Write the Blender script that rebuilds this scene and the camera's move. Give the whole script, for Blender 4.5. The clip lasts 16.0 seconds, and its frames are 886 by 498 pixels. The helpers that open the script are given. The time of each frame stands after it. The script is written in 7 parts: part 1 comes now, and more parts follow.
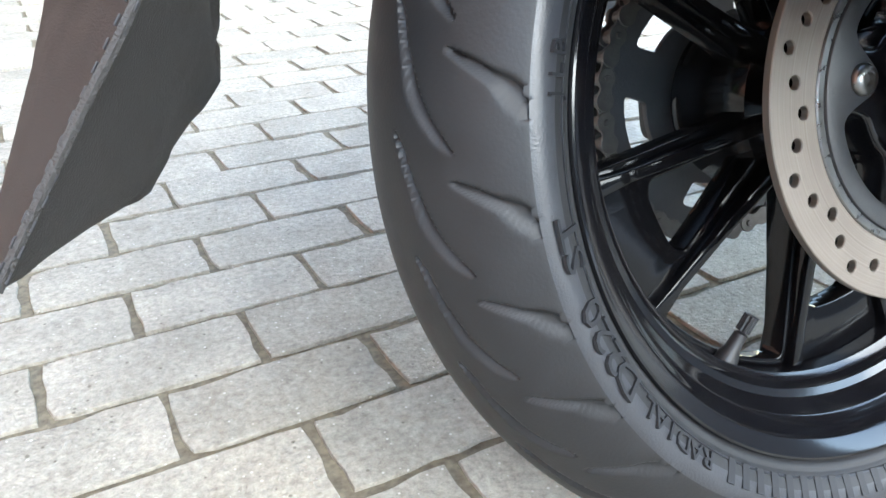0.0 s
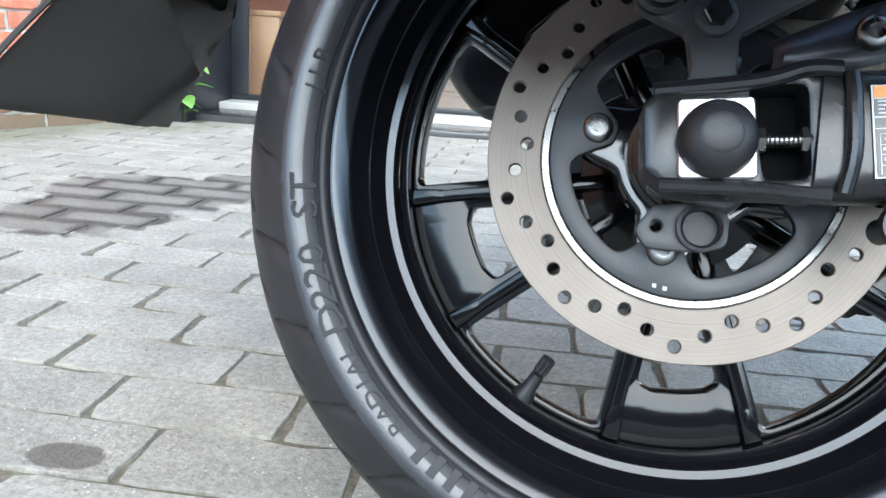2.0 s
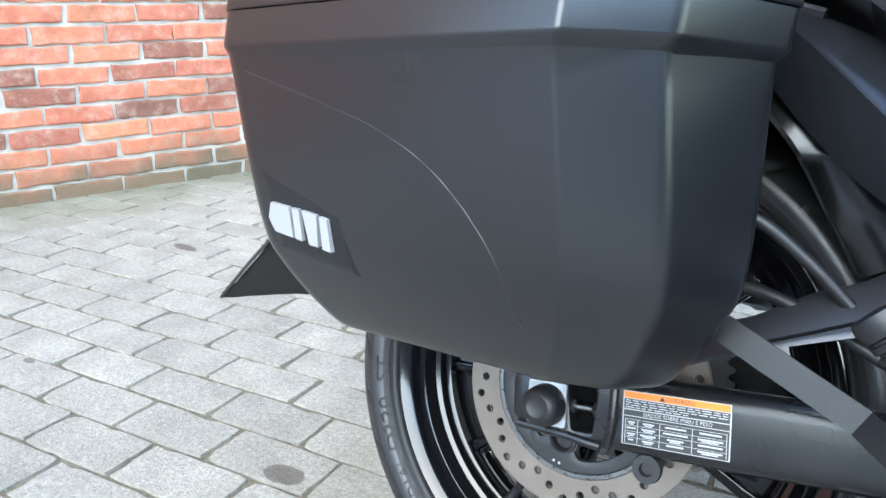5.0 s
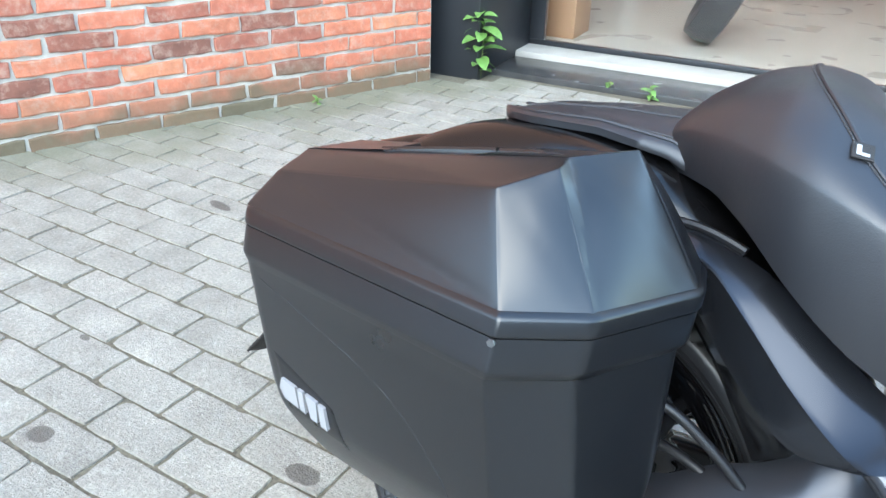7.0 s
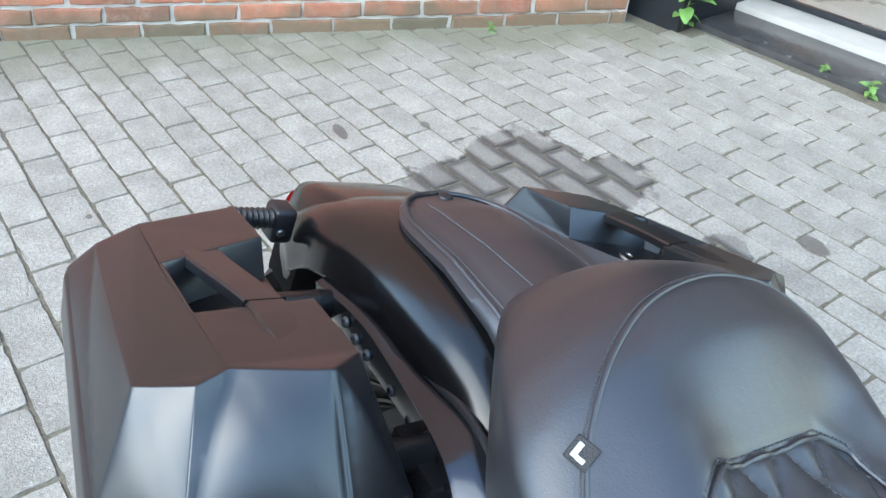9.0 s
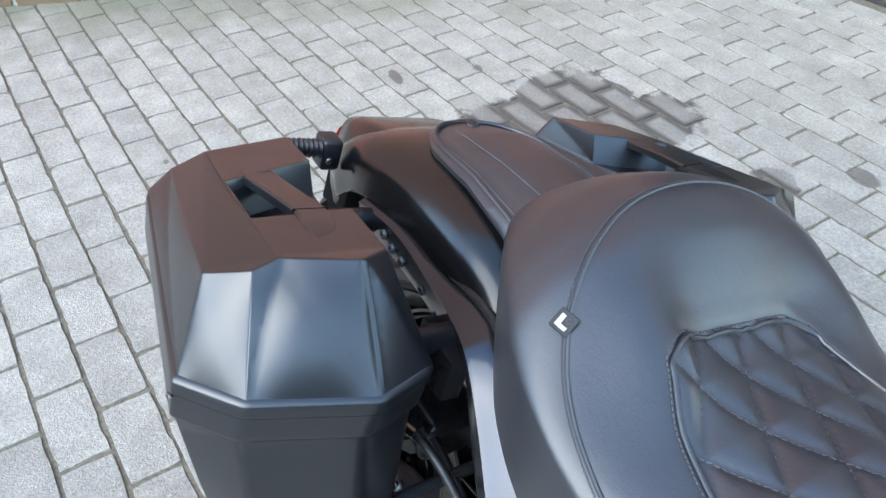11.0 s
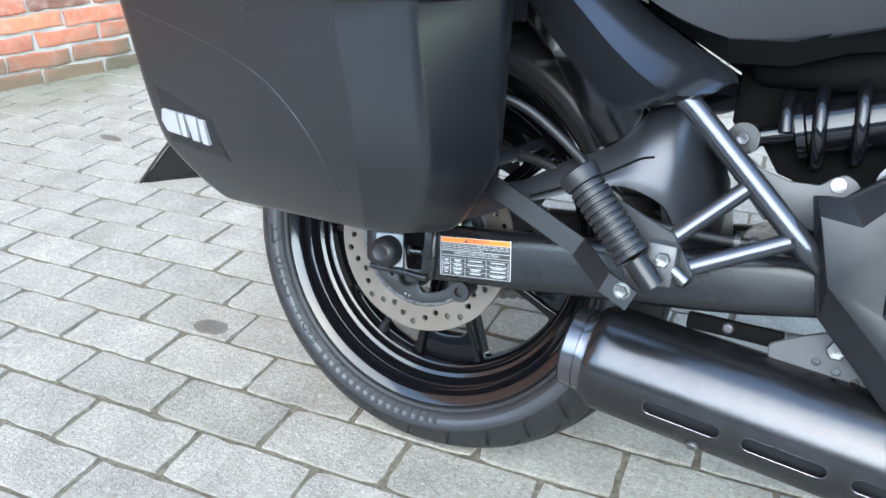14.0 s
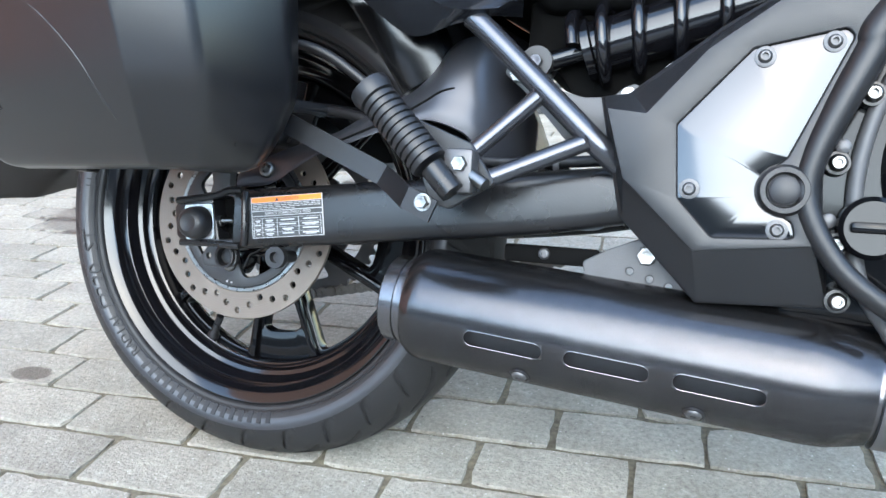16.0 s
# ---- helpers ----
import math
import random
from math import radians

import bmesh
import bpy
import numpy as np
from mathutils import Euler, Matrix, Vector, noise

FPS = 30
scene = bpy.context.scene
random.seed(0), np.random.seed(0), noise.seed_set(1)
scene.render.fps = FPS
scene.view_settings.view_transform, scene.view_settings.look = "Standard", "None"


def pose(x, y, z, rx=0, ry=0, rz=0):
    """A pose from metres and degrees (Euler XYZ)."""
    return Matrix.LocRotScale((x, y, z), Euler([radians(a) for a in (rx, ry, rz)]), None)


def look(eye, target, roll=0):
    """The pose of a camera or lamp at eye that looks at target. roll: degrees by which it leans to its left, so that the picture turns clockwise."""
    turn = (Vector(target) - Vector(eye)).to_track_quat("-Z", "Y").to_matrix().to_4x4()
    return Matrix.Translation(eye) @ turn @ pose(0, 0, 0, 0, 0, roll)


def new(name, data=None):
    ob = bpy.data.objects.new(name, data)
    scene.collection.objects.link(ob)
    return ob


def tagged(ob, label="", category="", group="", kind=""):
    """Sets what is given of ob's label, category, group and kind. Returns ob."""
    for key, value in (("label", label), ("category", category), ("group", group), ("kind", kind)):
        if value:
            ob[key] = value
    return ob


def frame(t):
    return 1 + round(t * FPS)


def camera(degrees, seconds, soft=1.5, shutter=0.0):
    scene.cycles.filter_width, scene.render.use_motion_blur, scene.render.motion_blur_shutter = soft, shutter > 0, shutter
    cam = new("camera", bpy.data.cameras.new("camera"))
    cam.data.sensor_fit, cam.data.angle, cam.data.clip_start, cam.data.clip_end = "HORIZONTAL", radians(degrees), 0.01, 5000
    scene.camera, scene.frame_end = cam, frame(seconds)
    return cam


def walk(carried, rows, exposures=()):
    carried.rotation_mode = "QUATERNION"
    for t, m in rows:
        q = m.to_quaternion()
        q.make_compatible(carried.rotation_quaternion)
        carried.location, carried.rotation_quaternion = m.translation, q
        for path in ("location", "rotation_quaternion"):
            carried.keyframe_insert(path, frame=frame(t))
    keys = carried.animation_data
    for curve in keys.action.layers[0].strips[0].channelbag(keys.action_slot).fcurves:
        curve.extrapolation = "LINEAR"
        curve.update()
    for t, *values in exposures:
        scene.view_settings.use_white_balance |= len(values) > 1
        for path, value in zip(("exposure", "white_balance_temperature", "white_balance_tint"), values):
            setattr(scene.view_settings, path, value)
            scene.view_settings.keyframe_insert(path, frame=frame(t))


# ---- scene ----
cam = camera(59.31, 16.0)
PATH = [
    (0, (0.0258, 0.0631, 0.4504), (0.5780, 1.7441, -0.4820), 0.16),
    (0.5, (0.1310, -0.0378, 0.4406), (0.4039, 1.7404, -0.4333), 0.14),
    (1, (0.2551, -0.0645, 0.4052), (0.1996, 1.7858, -0.3521), 0.72),
    (1.5, (0.3587, -0.0872, 0.3785), (0.0316, 1.7798, -0.2595), 2.07),
    (2, (0.4300, -0.0936, 0.3787), (-0.1225, 1.7581, -0.1369), 3.82),
    (2.5, (0.5089, -0.1231, 0.3925), (-0.2685, 1.6684, -0.0388), 4.37),
    (3, (0.5947, -0.1208, 0.4066), (-0.3861, 1.5720, -0.0087), 3.99),
    (3.5, (0.6875, -0.1463, 0.4365), (-0.4577, 1.4389, 0.0172), 3.32),
    (4, (0.7518, -0.1766, 0.5075), (-0.4819, 1.3236, 0.0303), 2.07),
    (4.5, (0.7687, -0.2026, 0.6007), (-0.4745, 1.2647, 0.0516), 1.12),
    (5, (0.7646, -0.2235, 0.6928), (-0.4340, 1.2486, 0.0633), 0.12),
    (5.2, (0.7640, -0.2274, 0.7307), (-0.4155, 1.2484, 0.0744), 0.04),
    (7.3, (0.8381, -0.1881, 1.0444), (-0.3665, 1.0606, 0.0496), 2.40),
    (7.5, (0.8688, -0.1524, 1.0655), (-0.3901, 1.0256, 0.0518), 2.58),
    (8, (0.8962, -0.0263, 1.0905), (-0.4449, 1.0135, 0.0322), 4.09),
    (8.2, (0.8911, 0.0372, 1.1035), (-0.4655, 1.0296, 0.0196), 4.71),
    (10.3, (0.9781, 0.2797, 1.3060), (-0.4252, 0.7883, -0.0252), 1.19),
    (10.5, (0.9969, 0.2737, 1.2927), (-0.4092, 0.7758, -0.0379), 0.65),
    (11, (1.0165, 0.2069, 1.2331), (-0.3731, 0.7939, -0.0801), 0.46),
    (11.5, (1.0055, 0.0756, 1.1767), (-0.3173, 0.8708, -0.0952), 1.76),
    (12, (1.0279, -0.0451, 1.1313), (-0.2607, 0.9221, -0.0536), 3.36),
    (12.5, (1.1257, -0.1936, 1.0738), (-0.1588, 0.8914, -0.0092), 3.11),
    (13, (1.1071, -0.2794, 1.0079), (-0.0987, 0.9383, -0.0232), 1.67),
    (13.5, (1.0121, -0.3152, 0.8959), (-0.0551, 1.0448, -0.1097), 0.04),
    (14, (0.9763, -0.3316, 0.7773), (-0.0371, 1.1229, -0.1487), -0.92),
    (14.5, (0.9726, -0.3302, 0.6691), (-0.0193, 1.2253, -0.1032), -1.16),
    (15, (0.9852, -0.3383, 0.6064), (0.0143, 1.2749, -0.0681), -1.20),
    (15.5, (1.0261, -0.3329, 0.5924), (0.0972, 1.3165, -0.0529), -1.46),
    (16, (1.0718, -0.3186, 0.5928), (0.2262, 1.3715, -0.0621), -1.86),
]
# the clip's camera brightens its first second
SHOTS = [(0, 3.74, 7600, 3), (0.5, 3.54, 7350, 3), (1.5, 3.27, 7100, 2), (3.5, 3.22, 7100, 1), (5, 3.22, 7000, 1), (8, 3.03, 6900, -1), (10.5, 2.95, 6900, 4), (12, 3.04, 6850, 1), (14, 3.20, 7000, 1), (16, 3.28, 7150, 3)]
walk(cam, [(t, look(eye, target, roll)) for t, eye, target, roll in PATH], SHOTS)

# ---- world and light ----
SUN_EL, SUN_AZ = radians(38), radians(160)
world = bpy.data.worlds.new("sky")
scene.world = world
world.use_nodes = True
wt = world.node_tree
wt.nodes.clear()
sky = wt.nodes.new("ShaderNodeTexSky")
sky.sky_type, sky.sun_disc = "NISHITA", False
sky.sun_elevation, sky.sun_rotation = SUN_EL, SUN_AZ
sky.air_density, sky.dust_density, sky.ozone_density = 1.0, 0.4, 1.5
wbg = wt.nodes.new("ShaderNodeBackground")
wbg.inputs["Strength"].default_value = 0.15
wout = wt.nodes.new("ShaderNodeOutputWorld")
wt.links.new(sky.outputs[0], wbg.inputs[0])
wt.links.new(wbg.outputs[0], wout.inputs[0])
sun = new("sun", bpy.data.lights.new("sun", "SUN"))
sun.data.energy, sun.data.angle, sun.data.color = 0.45, radians(62), (0.98, 0.98, 1.0)
sun.rotation_euler = (radians(90) - SUN_EL, 0, radians(180) - SUN_AZ)


# ---- materials ----
PITCH_U, PITCH_V, U0, V0 = 0.2000, 0.1015, -0.1131, 0.1767


def mat(name, base, rough=0.5, metal=0.0, vary=0.15, scale=30.0, bump=0.1, bump_scale=400.0, coat=0.0, rvary=0.1, island=0.0, spec=0.5, tint=None):
    """A surface with colour variation at two scales, uneven gloss and fine relief."""
    m = bpy.data.materials.new(name)
    m.use_nodes = True
    t = m.node_tree
    b = t.nodes["Principled BSDF"]
    b.inputs["Metallic"].default_value = metal
    b.inputs["Coat Weight"].default_value = coat
    b.inputs["Coat Roughness"].default_value = 0.08
    b.inputs["Specular IOR Level"].default_value = spec
    tc = t.nodes.new("ShaderNodeTexCoord")
    n1 = t.nodes.new("ShaderNodeTexNoise")
    n1.inputs["Scale"].default_value, n1.inputs["Detail"].default_value = scale, 6
    n2 = t.nodes.new("ShaderNodeTexNoise")
    n2.inputs["Scale"].default_value, n2.inputs["Detail"].default_value = bump_scale, 3
    for n in (n1, n2):
        t.links.new(tc.outputs["Object"], n.inputs["Vector"])
    ramp = t.nodes.new("ShaderNodeMix")
    ramp.data_type = "RGBA"
    lo = [c * (1 - vary) for c in base]
    hi = [min(1, c * (1 + vary)) for c in (tint or base)]
    ramp.inputs["A"].default_value, ramp.inputs["B"].default_value = (*lo, 1), (*hi, 1)
    t.links.new(n1.outputs["Fac"], ramp.inputs["Factor"])
    out = ramp.outputs["Result"]
    if island:
        oi = t.nodes.new("ShaderNodeObjectInfo")
        geo = t.nodes.new("ShaderNodeNewGeometry")
        add = t.nodes.new("ShaderNodeMath")
        add.operation = "ADD"
        t.links.new(oi.outputs["Random"], add.inputs[0])
        t.links.new(geo.outputs["Random Per Island"], add.inputs[1])
        fr = t.nodes.new("ShaderNodeMath")
        fr.operation = "FRACT"
        t.links.new(add.outputs[0], fr.inputs[0])
        mr = t.nodes.new("ShaderNodeMapRange")
        mr.inputs["To Min"].default_value, mr.inputs["To Max"].default_value = 1 - island, 1 + island
        t.links.new(fr.outputs[0], mr.inputs["Value"])
        mul = t.nodes.new("ShaderNodeMix")
        mul.data_type, mul.blend_type = "RGBA", "MULTIPLY"
        mul.inputs["Factor"].default_value = 1
        t.links.new(out, mul.inputs["A"])
        t.links.new(mr.outputs[0], mul.inputs["B"])
        out = mul.outputs["Result"]
    t.links.new(out, b.inputs["Base Color"])
    rr = t.nodes.new("ShaderNodeMapRange")
    rr.inputs["To Min"].default_value, rr.inputs["To Max"].default_value = max(0.03, rough - rvary), min(1, rough + rvary)
    t.links.new(n1.outputs["Fac"], rr.inputs["Value"])
    t.links.new(rr.outputs[0], b.inputs["Roughness"])
    if bump:
        bp = t.nodes.new("ShaderNodeBump")
        bp.inputs["Strength"].default_value, bp.inputs["Distance"].default_value = bump, 0.001
        t.links.new(n2.outputs["Fac"], bp.inputs["Height"])
        t.links.new(bp.outputs[0], b.inputs["Normal"])
    return m


CASE = mat("case_plastic", (0.0066, 0.0070, 0.0084), 0.29, vary=0.12, scale=12, bump=0.08, bump_scale=1600, rvary=0.04, spec=0.76)
GLOSS = mat("gloss_black", (0.003, 0.003, 0.0035), 0.11, vary=0.2, scale=20, bump=0.02, bump_scale=150, rvary=0.03, spec=0.28)
SATIN = mat("satin_black", (0.009, 0.009, 0.0098), 0.28, vary=0.2, scale=25, bump=0.08, bump_scale=500, rvary=0.07, spec=0.44)
FRAME = mat("frame_paint", (0.082, 0.085, 0.095), 0.23, metal=0.8, vary=0.15, scale=25, bump=0.05, bump_scale=300, rvary=0.06)
PANEL = mat("panel_plastic", (0.010, 0.0104, 0.0118), 0.35, vary=0.12, scale=18, bump=0.25, bump_scale=1400, rvary=0.05, spec=0.45)
RAIL = mat("rail_paint", (0.046, 0.049, 0.057), 0.18, metal=0.8, vary=0.12, scale=10, bump=0.03, bump_scale=500, rvary=0.05)
FENDER = mat("fender_paint", (0.004, 0.004, 0.0044), 0.19, vary=0.2, scale=8, bump=0.02, bump_scale=200, coat=0.0, rvary=0.04, spec=0.5)
RUBBER = mat("tyre_rubber", (0.023, 0.0245, 0.029), 0.37, vary=0.25, scale=40, bump=0.2, bump_scale=700, rvary=0.08, spec=0.68)
TREAD = mat("scuffed_tread", (0.015, 0.0153, 0.0165), 0.52, vary=0.35, scale=55, bump=0.12, bump_scale=500, rvary=0.1, spec=0.4)
LETTER = mat("raised_rubber", (0.015, 0.016, 0.0185), 0.55, vary=0.2, scale=40, bump=0.1, bump_scale=700, spec=0.3)
RIM = mat("rim_lacquer", (0.004, 0.004, 0.005), 0.12, vary=0.2, scale=20, bump=0.02, bump_scale=150, rvary=0.03, spec=0.62)
CARRIER = mat("carrier_paint", (0.022, 0.0235, 0.026), 0.45, vary=0.15, scale=40, bump=0.1, bump_scale=600)
GRIP = mat("moulded_rubber", (0.010, 0.010, 0.0115), 0.45, vary=0.2, scale=40, bump=0.15, bump_scale=600)
STEEL = mat("bolt_steel", (0.21, 0.208, 0.203), 0.30, metal=1.0, vary=0.2, scale=200, bump=0.1, bump_scale=900)
ALU = mat("aluminium", (0.45, 0.45, 0.45), 0.32, metal=0.9, vary=0.1, scale=80, bump=0.08, bump_scale=700)
ZINC = mat("grey_zinc", (0.095, 0.095, 0.098), 0.45, metal=0.6, vary=0.2, scale=60, bump=0.1, bump_scale=500)
SKIRT = mat("skirt_plastic", (0.050, 0.052, 0.060), 0.34, metal=0.5, vary=0.12, scale=18, bump=0.12, bump_scale=900, rvary=0.05)
SPRING = mat("spring_lacquer", (0.004, 0.004, 0.005), 0.12, vary=0.2, scale=20, bump=0.02, bump_scale=150, rvary=0.03, spec=0.55)
CAST = mat("cast_grey", (0.072, 0.072, 0.074), 0.5, metal=0.25, vary=0.2, scale=60, bump=0.2, bump_scale=500)
PIPE = mat("muffler_coating", (0.135, 0.133, 0.140), 0.22, metal=0.9, vary=0.18, scale=9, bump=0.01, bump_scale=300, rvary=0.07)
PLATE = mat("polished_plate", (0.072, 0.072, 0.075), 0.13, metal=1.0, vary=0.1, scale=14, bump=0.0, bump_scale=250, rvary=0.05)
CLOTH = mat("flap_cloth", (0.022, 0.020, 0.019), 0.62, vary=0.3, scale=30, bump=0.9, bump_scale=900)
LINK = mat("chain_steel", (0.15, 0.14, 0.13), 0.40, metal=0.7, vary=0.35, scale=150, bump=0.2, bump_scale=600)
# sheen cut to almost nothing, putting the shade of cavities into the material
DARK = mat("dark_inner", (0.004, 0.004, 0.004), 0.8, vary=0.3, scale=30, bump=0.1, spec=0.06)
ORANGE = mat("label_orange", (0.85, 0.20, 0.02), 0.4, vary=0.05, bump=0)
LABEL = mat("label_black", (0.03, 0.03, 0.03), 0.35, vary=0.1, bump=0)
WHITE = mat("label_white", (0.40, 0.40, 0.40), 0.4, vary=0.05, bump=0)
BADGE = mat("badge_silver", (0.38, 0.38, 0.39), 0.35, metal=0.3, vary=0.05, bump=0)
RED = mat("tail_lens", (0.35, 0.01, 0.01), 0.15, vary=0.1, bump=0)
THREAD = mat("grey_thread", (0.045, 0.045, 0.048), 0.6, vary=0.2, bump=0)
MORTAR = mat("mortar", (0.28, 0.262, 0.226), 0.9, vary=0.45, scale=11, bump=0.9, bump_scale=90, tint=(0.49, 0.455, 0.40))
GRANITE = mat("black_granite", (0.022, 0.023, 0.025), 0.24, vary=0.5, scale=9, bump=0.05, tint=(0.06, 0.06, 0.06))
COLUMN = mat("column_black", (0.016, 0.018, 0.022), 0.4, vary=0.2, scale=6, bump=0.05)
SILL = mat("white_sill", (0.40, 0.385, 0.35), 0.5, vary=0.25, scale=9, bump=0.1)
SHOPFLOOR = mat("shop_floor", (0.48, 0.48, 0.45), 0.3, vary=0.1, scale=5, bump=0.05)
SHOPWALL = mat("shop_wall", (0.40, 0.19, 0.12), 0.8, vary=0.3, scale=6, bump=0.2)
# tones of unseen surfaces that only shape reflections and bounced light
UNSEEN_GREY = mat("unseen_grey", (0.14, 0.14, 0.145), 0.9, vary=0.3, scale=0.6, bump=0.3, bump_scale=20)
UNSEEN_PALE = mat("unseen_pale", (0.40, 0.405, 0.42), 0.85, vary=0.15, scale=1.5, bump=0.3, bump_scale=60)
LEAF = mat("weed_leaf", (0.075, 0.165, 0.038), 0.5, vary=0.4, scale=30, bump=0.2, tint=(0.15, 0.29, 0.07))
BROWN = mat("brown_block", (0.40, 0.25, 0.155), 0.5, vary=0.25, scale=8, bump=0.1, bump_scale=120)
STEM = mat("weed_stem", (0.12, 0.15, 0.05), 0.6, vary=0.3)


def leather():
    m = mat("seat_leather", (0.015, 0.0154, 0.0185), 0.40, vary=0.12, scale=15, bump=0.0, rvary=0.05, spec=0.85)
    t = m.node_tree
    tc = [n for n in t.nodes if n.type == "TEX_COORD"][0]
    v = t.nodes.new("ShaderNodeTexVoronoi")
    v.feature, v.inputs["Scale"].default_value = "DISTANCE_TO_EDGE", 420
    n = t.nodes.new("ShaderNodeTexNoise")
    n.inputs["Scale"].default_value, n.inputs["Detail"].default_value, n.inputs["Distortion"].default_value = 45, 4, 1.5
    add = t.nodes.new("ShaderNodeMath")
    add.operation = "MULTIPLY_ADD"
    add.inputs[1].default_value = 2.0
    t.links.new(tc.outputs["Object"], v.inputs["Vector"])
    t.links.new(tc.outputs["Object"], n.inputs["Vector"])
    t.links.new(n.outputs["Fac"], add.inputs[0])
    t.links.new(v.outputs["Distance"], add.inputs[2])
    bp = t.nodes.new("ShaderNodeBump")
    bp.inputs["Strength"].default_value, bp.inputs["Distance"].default_value = 0.13, 0.0010
    t.links.new(add.outputs[0], bp.inputs["Height"])
    t.links.new(bp.outputs[0], t.nodes["Principled BSDF"].inputs["Normal"])
    return m


def rotor():
    """Brushed rotor steel: fine concentric scratches round the axle and a tan film."""
    m = bpy.data.materials.new("rotor_steel")
    m.use_nodes = True
    t = m.node_tree
    b = t.nodes["Principled BSDF"]
    tc = t.nodes.new("ShaderNodeTexCoord")
    sep = t.nodes.new("ShaderNodeSeparateXYZ")
    cmb = t.nodes.new("ShaderNodeCombineXYZ")
    ln = t.nodes.new("ShaderNodeVectorMath")
    ln.operation = "LENGTH"
    t.links.new(tc.outputs["Object"], sep.inputs[0])
    t.links.new(sep.outputs["X"], cmb.inputs["X"])
    t.links.new(sep.outputs["Z"], cmb.inputs["Z"])
    t.links.new(cmb.outputs[0], ln.inputs[0])
    rings = t.nodes.new("ShaderNodeTexNoise")
    rings.noise_dimensions = "1D"
    rings.inputs["Scale"].default_value, rings.inputs["Detail"].default_value = 900, 5
    t.links.new(ln.outputs["Value"], rings.inputs["W"])
    film = t.nodes.new("ShaderNodeTexNoise")
    film.inputs["Scale"].default_value, film.inputs["Detail"].default_value = 22, 4
    t.links.new(tc.outputs["Object"], film.inputs["Vector"])
    mix = t.nodes.new("ShaderNodeMix")
    mix.data_type = "RGBA"
    mix.inputs["A"].default_value, mix.inputs["B"].default_value = (0.175, 0.145, 0.122, 1), (0.280, 0.242, 0.208, 1)
    t.links.new(film.outputs["Fac"], mix.inputs["Factor"])
    mul = t.nodes.new("ShaderNodeMix")
    mul.data_type, mul.blend_type = "RGBA", "MULTIPLY"
    mul.inputs["Factor"].default_value = 0.45
    t.links.new(mix.outputs["Result"], mul.inputs["A"])
    t.links.new(rings.outputs["Fac"], mul.inputs["B"])
    t.links.new(mul.outputs["Result"], b.inputs["Base Color"])
    b.inputs["Metallic"].default_value, b.inputs["Roughness"].default_value = 0.6, 0.52
    bp = t.nodes.new("ShaderNodeBump")
    bp.inputs["Strength"].default_value, bp.inputs["Distance"].default_value = 0.25, 0.0004
    t.links.new(rings.outputs["Fac"], bp.inputs["Height"])
    t.links.new(bp.outputs[0], b.inputs["Normal"])
    return m


def spots(t, places, edge):
    """A mask made of soft-edged, noise-warped ellipses lying on the ground: rows of x, y, half-length, half-width."""
    geo = t.nodes.new("ShaderNodeNewGeometry")
    nz = t.nodes.new("ShaderNodeTexNoise")
    nz.inputs["Scale"].default_value, nz.inputs["Detail"].default_value = 18, 4
    t.links.new(geo.outputs["Position"], nz.inputs["Vector"])
    last = None
    for x, y, a, b in places:
        sub = t.nodes.new("ShaderNodeVectorMath")
        sub.operation = "SUBTRACT"
        sub.inputs[1].default_value = (x, y, 0)
        t.links.new(geo.outputs["Position"], sub.inputs[0])
        sc = t.nodes.new("ShaderNodeVectorMath")
        sc.operation = "MULTIPLY"
        sc.inputs[1].default_value = (1 / a, 1 / b, 0)
        t.links.new(sub.outputs[0], sc.inputs[0])
        ln = t.nodes.new("ShaderNodeVectorMath")
        ln.operation = "LENGTH"
        t.links.new(sc.outputs[0], ln.inputs[0])
        wob = t.nodes.new("ShaderNodeMath")
        wob.operation = "MULTIPLY_ADD"
        wob.inputs[1].default_value = 1.1
        t.links.new(nz.outputs["Fac"], wob.inputs[0])
        t.links.new(ln.outputs["Value"], wob.inputs[2])
        mr = t.nodes.new("ShaderNodeMapRange")
        mr.inputs["From Min"].default_value, mr.inputs["From Max"].default_value = 1.55 - edge, 1.55 + edge
        mr.inputs["To Min"].default_value, mr.inputs["To Max"].default_value = 1, 0
        t.links.new(wob.outputs[0], mr.inputs["Value"])
        if last is None:
            last = mr.outputs[0]
        else:
            mx = t.nodes.new("ShaderNodeMath")
            mx.operation = "MAXIMUM"
            t.links.new(last, mx.inputs[0])
            t.links.new(mr.outputs[0], mx.inputs[1])
            last = mx.outputs[0]
    return last


OIL = [(-0.054, 0.406, 0.034, 0.022), (-0.495, 0.133, 0.028, 0.022), (-1.085, 1.215, 0.022, 0.016), (-1.13, 0.945, 0.05, 0.018), (-0.742, 0.337, 0.016, 0.010), (-0.917, 0.19, 0.014, 0.009), (-0.137, 1.93, 0.05, 0.035)]
WET = [(-0.74, 1.40, 0.24, 0.20), (-0.60, 1.56, 0.14, 0.16), (-0.70, 1.16, 0.17, 0.18), (-0.20, 1.695, 0.075, 0.055)]


